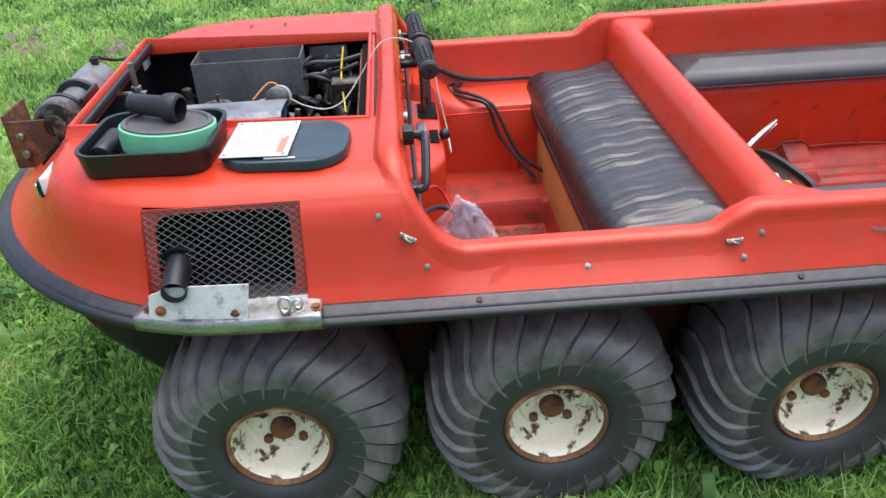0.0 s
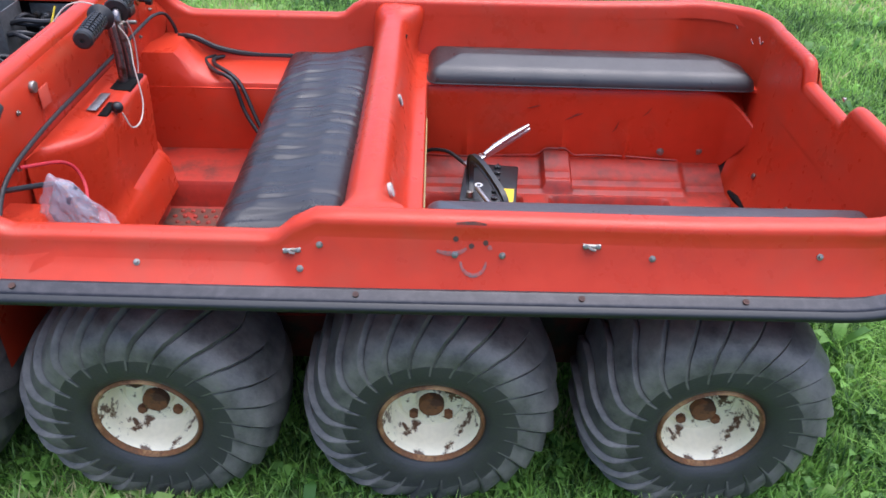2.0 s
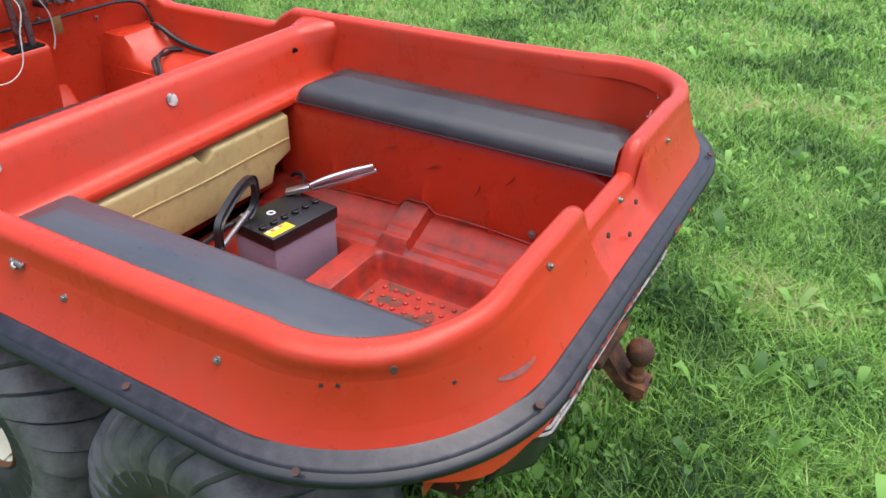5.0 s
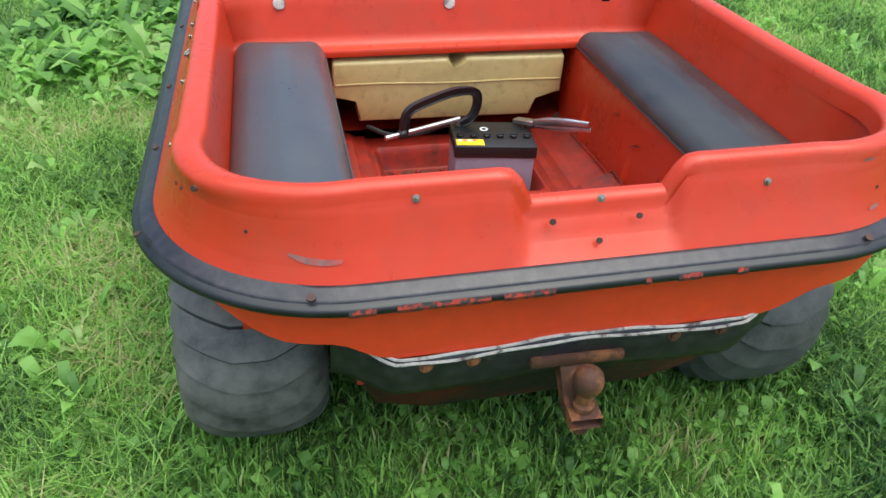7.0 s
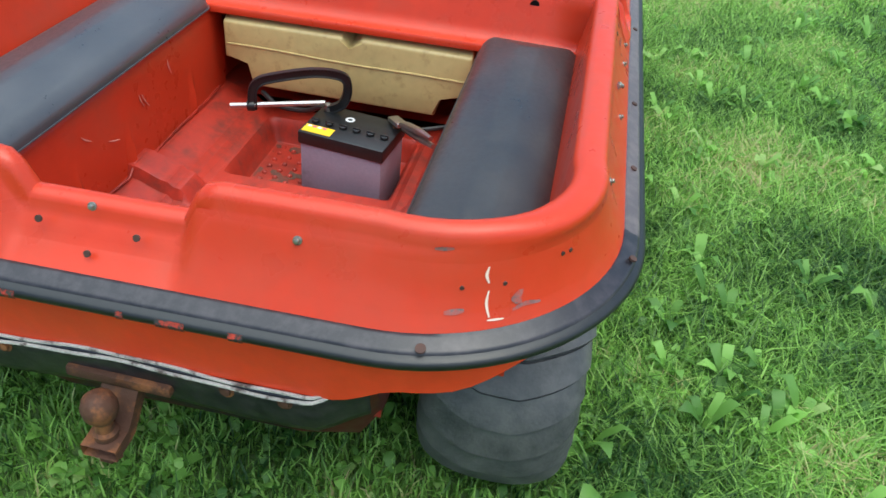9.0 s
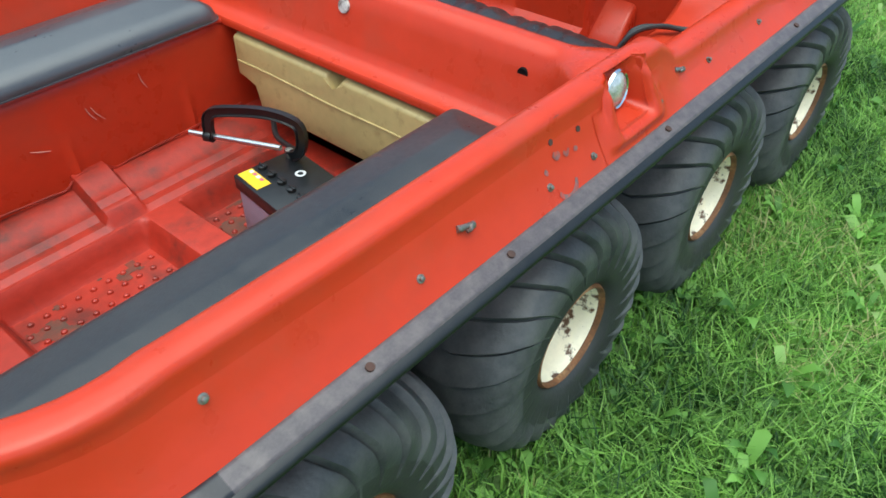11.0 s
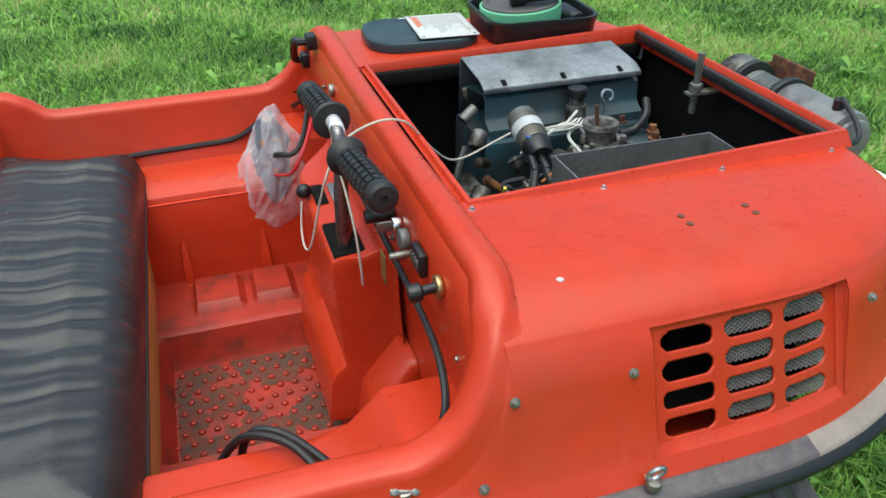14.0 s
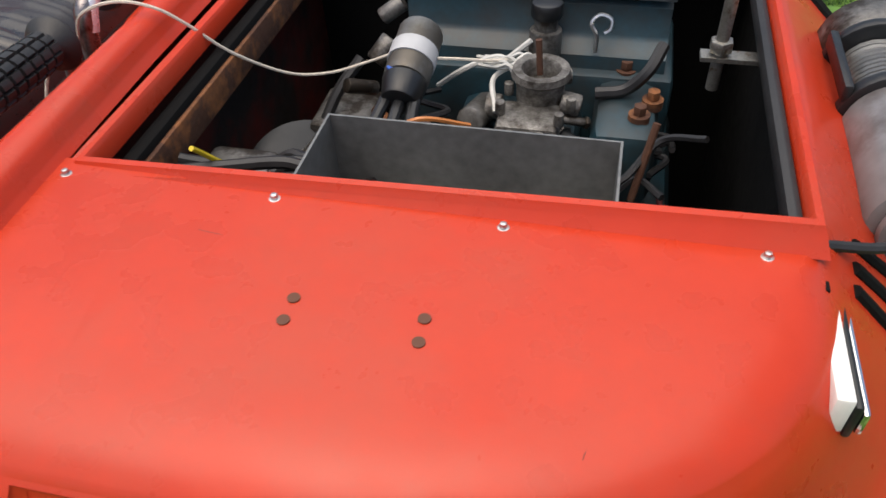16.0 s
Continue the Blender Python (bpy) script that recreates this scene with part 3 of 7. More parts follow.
bm = heightfield(1.60, 2.618, C - 0.370, C + 0.370, rear_floor, 200, 100)
studs(bm, 2.08, 2.39, C - 0.175, C + 0.175, 0.240, 9, 10)
studs(bm, 1.70, 1.94, C - 0.175, C + 0.175, 0.240, 7, 10)
part("rear_floor", bm, RED_DIRTY, atv, "dirty red moulded floor with two studded trays", smooth=24)


def front_floor(x, y):
    v = abs(y - C)
    z = 0.345 + 0.020 * (plate(0.935, 1.035, x) + plate(1.05, 1.165, x)) * plate(-0.375, -0.245, y - C)
    z -= 0.075 * plate(-0.19, 0.185, y - C, 0.03) * plate(0.88, 1.25, x, 0.03)
    return z


bm = heightfield(0.78, 1.62, C - 0.42, C + 0.42, front_floor, 110, 90)
studs(bm, 0.93, 1.23, C - 0.15, C + 0.15, 0.269, 10, 10)
part("front_floor", bm, RED_DIRTY, atv, "dirty red cockpit floor with studded tray", smooth=24)

# damp soil lying in the trays, worn off in places
SOIL = material("thin brown soil", (0.085, 0.045, 0.030), 0.75, vary=0.4, scale=30, bump=0.3, dirt=(0.20, 0.035, 0.018), dirt_amount=0.75, dirt_scale=28, soft=0.25)
for x0, x1, y0, y1, z, seed in ((0.915, 1.245, C - 0.155, C + 0.150, 0.2712, 2.0), (2.08, 2.385, C - 0.180, C + 0.180, 0.2422, 7.0), (1.70, 1.94, C - 0.180, C + 0.180, 0.2422, 11.0)):
    bm = B()
    grid(bm, [[(x0 + (x1 - x0) * i / 60, y0 + (y1 - y0) * j / 60, z + 0.0006 * noise.noise((i * 0.4, j * 0.4, seed))) for j in range(61)] for i in range(61)],
         keep=lambda q: noise.noise((q.x * 11, q.y * 11, seed)) + 0.5 * noise.noise((q.x * 34, q.y * 34, seed)) > (-0.12 if seed == 2.0 else 0.14))
    bmesh.ops.delete(bm, geom=[v for v in bm.verts if not v.link_faces], context='VERTS')
    part("soil", bm, SOIL, atv, "thin brown soil on the floor", smooth=40)

# raised ledges along the sides of the cockpit and benches of the rear
for side in (-1, 1):
    bm = B()
    prof = [(0.60, 0.60), (0.585, 0.578), (0.55, 0.572), (0.435, 0.568), (0.415, 0.560), (0.405, 0.54), (0.40, 0.45), (0.395, 0.335)]
    rows = []
    for x in [0.80 + 0.05 * i for i in range(17)]:
        up = 0.075 * smoothstep(0.98, 0.90, x)
        rows.append([(x, C + side * (v - (0.012 * plate(0.965, 0.99, x) if z < 0.55 else 0)), z + (up if 0.43 < v < 0.595 else up * 0.5 if z > 0.55 else 0)) for v, z in prof])
    grid(bm, rows)
    part("side_ledge", bm, RED, atv, smooth=40)
    bm = B()
    rows = []
    for x in [1.60 + 0.90 * i / 112 for i in range(113)] + [2.50 + 0.168 * i / 24 for i in range(1, 25)]:
        top = 0.592 - 0.085 * max(0.0, (x - 2.512) / 0.156) ** 2
        sunk = smoothstep(2.50, 2.56, x)
        low = 0.25 + 0.07 * smoothstep(2.40, 2.58, x) + 0.13 * max(0.0, (x - 2.59) / 0.078) ** 1.6
        meet = 0.05 * max(0.0, (x - 2.59) / 0.078) ** 2
        rib = max([plate(q - 0.013, q + 0.013, x, 0.010) for q in (1.80, 2.10, 2.30)])
        row = [(0.53, 0.592), (0.50, 0.590), (0.46, top + (0.590 - top) * 0.6), (0.42, top + 0.010 * sunk), (0.388, top), (0.371, top - 0.003), (0.364, top - 0.012)]
        for k in range(10):
            z = top - 0.04 + (low - top + 0.04) * k / 9
            row.append((0.363 + 0.004 * smoothstep(0.46, 0.36, z) - rib * 0.013 * smoothstep(0.47, 0.40, z) * smoothstep(0.30, 0.36, z), z))
        rows.append([(x, C + side * (v - meet * smoothstep(0.39, 0.37, v)), z) for v, z in row])
    grid(bm, rows)
    part("side_bench", bm, RED, atv, "red moulded side bench", smooth=40)
    # flat shelf over the bench, that runs on to the tail
    bm = B()
    rows = []
    for i in range(41):
        x = 1.60 + 1.072 * i / 40
        out = 0.588 if x < 2.45 else 0.375 + math.sqrt(max(0.0, 0.222 ** 2 - (x - 2.45) ** 2))
        rows.append([(x, C + side * v, z) for v, z in ((out, 0.601), (0.372, 0.601), (0.362, 0.5985), (0.3595, 0.592), (0.368, 0.588), (out, 0.588))])
    grid(bm, rows)
    part("bench_shelf", bm, RED, atv, "red shelf under the side cushion", smooth=40)

# sloping lower wall of the tail
bm = B()
rows = []
for x, z, low in ((2.6690, 0.592, 0.592), (2.6685, 0.53, 0.565), (2.666, 0.45, 0.54), (2.652, 0.37, 0.525), (2.628, 0.31, 0.515), (2.606, 0.272, 0.51)):
    row = []
    for k in range(49):
        v = -0.56 + 1.12 * k / 48
        f = smoothstep(0.335, 0.375, abs(v))
        row.append((x + (2.667 - x) * f, C + v, z + (low - z) * f))
    rows.append(row)
grid(bm, rows)
part("tail_wall", bm, RED, atv, "red sloping inner wall of the tail", smooth=50)
for y, z, x in ((0.886, 0.406, 2.660), (0.655, 0.428, 2.664)):
    bm = B()
    rod(bm, (x - 0.004, y, z), (x - 0.009, y, z + 0.001), 0.009, 16, bevel=0.001)
    part("washer_bolt", bm, ZINC, atv, warp=False)

# wavy upper edge of the floor moulding along the benches
for side in (-1, 1):
    bm = B()
    tube(bm, [(x, C + side * (0.357 + 0.003 * math.sin(x * 17)), 0.366 + 0.006 * math.sin(x * 9 + side) + 0.022 * plate(2.03, 2.13, x)) for x in [1.66 + 0.03 * k for k in range(28)]], 0.0028, 5, 3)
    part("floor_edge", bm, RED_DIRTY, atv)

# cross beam between cockpit and rear
bm = B()
prof = [(1.478, 0.54), (1.500, 0.64), (1.520, 0.715), (1.533, 0.738), (1.548, 0.748), (1.566, 0.750), (1.584, 0.745), (1.596, 0.730), (1.606, 0.70), (1.624, 0.635), (1.632, 0.615), (1.645, 0.606), (1.668, 0.604), (1.672, 0.598), (1.670, 0.585), (1.63, 0.58)]
rows = []
for i in range(61):
    v = -0.615 + 1.23 * i / 60
    g = smoothstep(0.50, 0.60, abs(v)) * 0.06
    up = 0.008 * smoothstep(0.52, 0.6, abs(v))
    rows.append([(x + (g * smoothstep(0.58, 0.74, z) if x > 1.575 else -g * 0.35 * smoothstep(0.6, 0.74, z) if x < 1.55 else 0), C + v, z + (up if z > 0.7 else 0)) for x, z in prof])
grid(bm, rows)
part("cross_beam", bm, RED, atv, "red cross beam behind the front seat", smooth=50)
for y, z in ((0.236, 0.704), (0.693, 0.703)):
    bm = B()
    rod(bm, (1.602, y, z - 0.001), (1.6095, y, z + 0.0012), 0.0155, 24, bevel=0.001)
    part("blanking_disc", bm, PALE, atv, "pale round blanking disc", warp=False)
bm = B()
rod(bm, (1.600, 1.150, 0.707), (1.6075, 1.150, 0.706), 0.0115, 20)
part("hole_plug", bm, BLACK_MATT, atv, warp=False)

# dash, footwell and console
bm = B()
rows = []
for i in range(41):
    v = -0.60 + 1.2 * i / 40
    e = smoothstep(0.51, 0.58, abs(v))
    rows.append([(0.806, C + v, 0.856 - 0.07 * e), (0.815, C + v, 0.843 - 0.07 * e), (0.818, C + v, 0.79 - 0.04 * e), (0.815 + 0.03 * e, C + v, 0.715), (0.805 + 0.03 * e, C + v, 0.64), (0.80, C + v, 0.56), (0.795, C + v, 0.33)])
grid(bm, rows)
part("dash_panel", bm, RED, atv, "red moulded dash panel", smooth=50)


def console_row(y):
    w = smoothstep(0.355, 0.530, y) ** 0.8 * (1 - smoothstep(0.856, 0.872, y))
    ledge = smoothstep(0.56, 0.68, y)
    d, foot = 0.098 * w, 0.045 * w
    prof = [(0.815, 0.700), (0.818 + d * 0.5, 0.700 - 0.010 * w), (0.815 + d * 0.88, 0.690 - 0.002 * w), (0.815 + d * 0.98, 0.682), (0.815 + d, 0.670), (0.813 + d, 0.60), (0.808 + d, 0.50),
            (0.806 + d, 0.462), (0.808 + d + foot * 0.30, 0.450), (0.805 + d + foot * 0.60, 0.436), (0.80 + d + foot * 0.85, 0.400), (0.80 + d + foot, 0.34)]
    soft = [(x, z) if k not in (6, 7, 8) else (x + (foot * 0.16 if k == 7 else foot * 0.06) * (1 - ledge), z) for k, (x, z) in enumerate(prof)]
    return [(x, y, z) for x, z in soft]


bm = B()
ys = [0.34 + 0.012 * k for k in range(43)] + [0.8565 + 0.002 * k for k in range(9)] + [0.876, 0.90]
rows = [console_row(y) for y in ys]
grid(bm, rows)
part("console", bm, RED, atv, "red console round the steering column", smooth=50)
for lo, hi in (((0.838, 0.738, 0.60), (0.907, 0.850, 0.6925)), ((0.878, 0.585, 0.60), (0.902, 0.665, 0.6925))):
    bm = B()
    box(bm, lo, hi, 0.004)
    part("console_slot", bm, BLACK_MATT, atv, "dark slot in the console")
# sloped foot rest beside the console
bm = B()
rows = []
for y, k in ((0.850, 0.0), (0.940, 0.0), (0.949, 0.004), (0.954, 0.012), (0.955, 0.03)):
    rows.append([(0.800, y, 0.522 - k), (0.812, y, 0.520 - k), (0.862 - k * 0.3, y, 0.452 - k), (0.876 - k * 0.5, y, 0.436 - k), (0.882 - k * 0.5, y, 0.415 - k), (0.893 - k * 0.3, y, 0.340)])
rows.append([(0.800, 0.955, z) for z in (0.49, 0.48, 0.42, 0.40, 0.38, 0.340)])
grid(bm, rows)
part("foot_rest", bm, RED, atv, "sloped red foot rest", smooth=45)
# small wedge ribs on the cockpit's inner walls
for side, x in ((-1, 0.985), (-1, 1.165), (1, 1.165)):
    bm = B()
    y = C + side * 0.40
    grid(bm, [[(x - 0.016, y, 0.335), (x - 0.010, y - side * 0.022, 0.335), (x + 0.010, y - side * 0.022, 0.335), (x + 0.016, y, 0.335)],
              [(x - 0.013, y, 0.40), (x - 0.008, y - side * 0.016, 0.40), (x + 0.008, y - side * 0.016, 0.40), (x + 0.013, y, 0.40)],
              [(x - 0.006, y + side * 0.002, 0.455), (x - 0.003, y, 0.45), (x + 0.003, y, 0.45), (x + 0.006, y + side * 0.002, 0.455)]])
    part("wall_rib", bm, RED, atv, smooth=60)


# ---- seats ----
def cushion(name, x0, x1, y0, y1, z0, z1, mat, label, wrinkle=0.0, crown=0.012, corner=0.03, along_y=True, rise=0.0, roll=0.040, group="", far_corner=0.0):
    t = thing(name, label, "seat cushion", ((x0 + x1) / 2, (y0 + y1) / 2, z0), group)
    nx, ny = ((40, 300) if wrinkle else (36, 110)) if along_y else (110, 36)
    h = z1 - z0
    bm = B()

    def rounded(u, w, hx, hy):
        """Pulls the corners of the outline in."""
        c = far_corner if far_corner and u > 0 and w * (y0 - C) > 0 else corner
        dx, dy = abs(u) - (hx - c), abs(w) - (hy - c)
        if dx > 0 and dy > 0:
            d = math.hypot(dx, dy)
            m = max(dx, dy) / d
            return math.copysign(hx - c + dx * m, u), math.copysign(hy - c + dy * m, w)
        return u, w

    hx, hy = (x1 - x0) / 2, (y1 - y0) / 2
    rows = []
    for i in range(nx + 1):
        row = []
        for j in range(ny + 1):
            u, w = -hx + 2 * hx * i / nx, -hy + 2 * hy * j / ny
            ex, ey = hx - abs(u), hy - abs(w)
            e = min(ex, ey)
            edge = math.sqrt(max(0, 1 - (1 - min(1, e / roll)) ** 2))
            z = h * 0.45 + h * 0.55 * edge + crown * min(1, e / 0.10) - crown
            z += rise * smoothstep(-0.02, hx, u) * min(1, e / 0.02)
            if wrinkle:
                along = w if along_y else u
                across = u if along_y else w
                wob = noise.noise((across * 4, along * 3, 1.7)) * 0.024 + 0.5 * across * across
                q = along + wob
                bunch = 0.45 + 0.55 * smoothstep(-0.20, 0.20, noise.noise((along * 4.3, across * 3, 3)))
                ends = smoothstep(hy - 0.04, hy - 0.32, along + 0.10 * across) * (0.4 + 0.6 * smoothstep(-hy, -hy + 0.10, along))
                fade = 0.55 + 0.45 * smoothstep(0.6, -0.6, across / hx)
                fold = -1.5 * math.exp(-(noise.noise((q * 17, across * 1.6, 5.0)) / 0.20) ** 2) - 0.6 * math.exp(-(noise.noise((q * 31, across * 3.0, 9.0)) / 0.20) ** 2) + 1.2 * noise.noise((q * 10, across * 2.0, 2.0))
                z += wrinkle * fold * min(1, e / 0.03) * bunch * (0.10 + 0.90 * ends) * fade
            uu, ww = rounded(u, w, hx, hy)
            row.append((uu, ww, z))
        rows.append(row)
    vs = grid(bm, rows)
    ring = [vs[i][0] for i in range(nx + 1)] + [vs[nx][j] for j in range(1, ny + 1)] + [vs[i][ny] for i in range(nx - 1, -1, -1)] + [vs[0][j] for j in range(ny - 1, 0, -1)]
    low = [bm.verts.new((v.co.x * 0.99, v.co.y * 0.995, 0.0)) for v in ring]
    for i in range(len(ring)):
        j = (i + 1) % len(ring)
        bm.faces.new((ring[i], ring[j], low[j], low[i]))
    bm.faces.new(low)
    o = [(v.co.x * 1.001, v.co.y * 1.001, v.co.z + 0.001) for v in ring]
    part("cover", bm, mat, t, smooth=60, warp=False)
    bm = B()
    o.append(o[0])
    tube(bm, o, 0.0018, 5, 0, caps=False)
    part("piping", bm, mat, t, warp=False)
    return t


cushion("bench_cushion", 1.222, 1.530, 0.150, 1.246, 0.535, 0.655, VINYL, "creased black vinyl bench cushion on the front seat", wrinkle=0.0053, crown=0.030, rise=0.030, roll=0.055)
cushion("side_cushion", 1.672, 2.668, 0.112, 0.345, 0.594, 0.654, VINYL_GREY, "dark grey vinyl side cushion on the rear bench", crown=0.026, corner=0.035, along_y=False, group="rear side cushions", far_corner=0.17)
cushion("side_cushion", 1.672, 2.668, 1.042, 1.284, 0.606, 0.668, VINYL_BROWN, "black vinyl side cushion on the rear bench", crown=0.026, corner=0.035, along_y=False, group="rear side cushions", far_corner=0.17)

bm = B()
box(bm, (1.243, 0.20, 0.30), (1.256, 1.19, 0.545), 0.003)
part("seat_board", bm, WOOD, atv, "varnished plywood board below the seat")
bm = B()
box(bm, (1.27, 0.21, 0.52), (1.50, 1.18, 0.533), 0.003)
part("seat_base", bm, WOOD, atv)

# yellowed plastic tank below the beam
foam = thing("plastic_tank", "yellowed plastic tank with notched top under the cross beam", "tank", (1.63, 0.695, 0.40))
bm = B()
out = [(0.365, 0.560), (0.365, 0.46), (0.435, 0.458), (0.435, 0.390), (0.94, 0.395), (0.945, 0.452), (1.025, 0.462), (1.025, 0.570), (0.738, 0.568), (0.705, 0.528), (0.686, 0.566)]
lo = [bm.verts.new((1.672 - 1.63, y - 0.695, z - 0.40)) for y, z in out]
hi = [bm.verts.new((1.585 - 1.63, y - 0.695, z + (0.034 if z > 0.5 else 0.0) - 0.40)) for y, z in out]
bm.faces.new(lo)
bm.faces.new(hi[::-1])
for i in range(len(out)):
    j = (i + 1) % len(out)
    bm.faces.new((lo[j], lo[i], hi[i], hi[j]))
bmesh.ops.bevel(bm, geom=bm.edges[:], offset=0.007, segments=3, affect='EDGES', profile=0.5)
part("tank_body", bm, FOAM, foam, warp=False)
bm = B()
tube(bm, [(0.0425, y - 0.695, z - 0.40) for y, z in ((0.372, 0.500), (0.50, 0.503), (0.70, 0.500), (0.86, 0.504), (1.018, 0.505))], 0.0025, 6, 3)
part("mould_seam", bm, FOAM, foam, "moulded seam across the tank", warp=False)

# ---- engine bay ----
# Bay walls and floor are near black, standing in for the shade of its depth.
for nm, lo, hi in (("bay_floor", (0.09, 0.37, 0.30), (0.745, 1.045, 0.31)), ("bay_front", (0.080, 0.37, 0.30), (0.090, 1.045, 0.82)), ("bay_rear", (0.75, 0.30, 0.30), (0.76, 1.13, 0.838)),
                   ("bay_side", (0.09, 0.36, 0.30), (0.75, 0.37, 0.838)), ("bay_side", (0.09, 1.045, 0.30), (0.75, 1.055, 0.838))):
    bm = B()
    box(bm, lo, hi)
    part(nm, bm, HULL_RED if nm == "bay_rear" else BLACK_MATT, atv, "inside of the engine bay, shade in its colour")
for lo, hi, nm in (((HX0 + 0.004, HY0 + 0.004, 0.842), (HX0 + 0.018, HY1 - 0.004, 0.864), "seal"), ((HX0 + 0.004, HY0 + 0.004, 0.806), (HX1 - 0.005, HY0 + 0.022, 0.836), "seal"),
                   ((HX1 - 0.022, HY0 + 0.02, 0.800), (HX1 - 0.004, HY1 - 0.01, 0.822), "seal")):
    bm = B()
    box(bm, lo, hi, 0.006)
    part(nm, bm, RUBBER if hi[0] < 0.2 else BLACK_MATT, atv)

engine = new("engine")
engine.parent = atv
bm = B()
grid(bm, [[(x, 0.425, 0.70), (x, 0.430, 0.848), (x, 0.440, 0.858), (x, 0.55, 0.844), (x, 0.572, 0.834), (x, 0.575, 0.824)] for x in (0.200, 0.205, 0.54, 0.546)])
thicken(part("heat_shield", bm, material("bright scuffed sheet", (0.26, 0.275, 0.29), 0.45, 0.5, vary=0.3, scale=14, bump=0.12, dirt=(0.10, 0.105, 0.11), dirt_amount=0.70, dirt_scale=11, soft=0.25), engine, "scuffed aluminium heat shield"), 0.003)
for x in (0.245, 0.372, 0.50):
    bm = B()
    box(bm, (-0.005, -0.008, -0.001), (0.005, 0.008, 0.001), 0.0008, m=Matrix.Translation((x, 0.562, 0.8400)) @ Matrix.Rotation(radians(-24), 4, 'X'))
    part("slot", bm, BLACK_MATT, engine, "dark slot in the heat shield")
bm = B()
grid(bm, [[(x, 0.45, 0.80), (x, 0.560, 0.818), (x, 0.570, 0.812), (x, 0.574, 0.776), (x, 0.580, 0.768), (x, 0.60, 0.757), (x, 0.612, 0.70), (x, 0.615, 0.62), (x, 0.44, 0.62)] for x in (0.203, 0.212, 0.535, 0.543)])
part("valve_cover", bm, BLUE, engine, "dark teal painted rocker cover")
bm = B()
box(bm, (0.19, 0.44, 0.45), (0.56, 0.62, 0.74), 0.01)
box(bm, (0.205, 0.60, 0.62), (0.285, 0.74, 0.735), 0.02)
box(bm, (0.30, 0.60, 0.58), (0.46, 0.80, 0.70), 0.02)
box(bm, (0.17, 0.43, 0.32), (0.60, 0.86, 0.60), 0.03)
part("engine_block", bm, BLUE, engine)
bm = B()
rod(bm, (0.356, 0.600, 0.755), (0.356, 0.598, 0.790), 0.021, 20, bevel=0.003)
rod(bm, (0.356, 0.598, 0.790), (0.356, 0.597, 0.806), 0.015, 20)
part("filler_neck", bm, CAST, engine)
bm = B()
rod(bm, (0.356, 0.597, 0.805), (0.356, 0.596, 0.826), 0.020, 20, bevel=0.004)
part("filler_cap", bm, BLACK, engine)
# carburettor
bm = B()
lathe(bm, [(0.0, 0.021), (0.022, 0.021), (0.026, 0.024), (0.026, 0.034), (0.018, 0.036), (0.012, 0.030), (-0.03, 0.028)], (0.350, 0.690, 0.762), (0.350, 0.690, 1), 28)
rod(bm, (0.350, 0.690, 0.70), (0.350, 0.690, 0.764), 0.027, 20)
box(bm, (0.320, 0.705, 0.715), (0.395, 0.765, 0.752), 0.008)
box(bm, (0.345, 0.755, 0.70), (0.385, 0.80, 0.735), 0.008)
rod(bm, (0.30, 0.70, 0.745), (0.325, 0.70, 0.75), 0.014, 12, bevel=0.003)
rod(bm, (0.315, 0.665, 0.765), (0.335, 0.67, 0.765), 0.010, 10, bevel=0.002)
rod(bm, (0.395, 0.70, 0.735), (0.415, 0.70, 0.735), 0.016, 12, bevel=0.003)
for k in range(9):
    a = k * 2.4
    p = Vector((0.352 + 0.042 * math.cos(a), 0.722 + 0.05 * math.sin(a), 0.742 + 0.012 * math.sin(k * 1.7)))
    rod(bm, p, p + Vector((0, 0, 0.016)), 0.006, 8, bevel=0.001)
part("carburettor", bm, material("cast aluminium", (0.27, 0.26, 0.24), 0.5, 0.6, vary=0.4, scale=40, bump=0.3, dirt=(0.05, 0.042, 0.035), dirt_amount=0.9, dirt_scale=60, soft=0.3), engine, "oily cast carburettor", smooth=40)
bm = B()
rod(bm, (0.352, 0.683, 0.775), (0.356, 0.678, 0.818), 0.004, 8)
part("threaded_rod", bm, RUST, engine)
bm = B()
rod(bm, (0.230, 0.80, 0.69), (0.213, 0.765, 0.775), 0.0045, 8)
part("threaded_rod", bm, RUST, engine)
# ignition coil, taped, with leads
bm = B()
rod(bm, (0.503, 0.655, 0.806), (0.506, 0.735, 0.782), 0.028, 24, bevel=0.006)
part("ignition_coil", bm, GALV, engine, "grey cylindrical ignition coil")
bm = B()
rod(bm, (0.5045, 0.688, 0.7965), (0.5052, 0.710, 0.790), 0.0295, 24)
part("tape", bm, material("white tape", (0.42, 0.43, 0.44), 0.6), engine, "wound white tape")
bm = B()
rod(bm, (0.506, 0.735, 0.782), (0.507, 0.765, 0.772), 0.028, 24, 0.022, bevel=0.003)
for k in (-1, 0, 1):
    rod(bm, (0.507 + 0.017 * k, 0.758, 0.772), (0.509 + 0.022 * k, 0.795, 0.760), 0.008, 10, 0.007)
part("distributor_cap", bm, BLACK, engine)
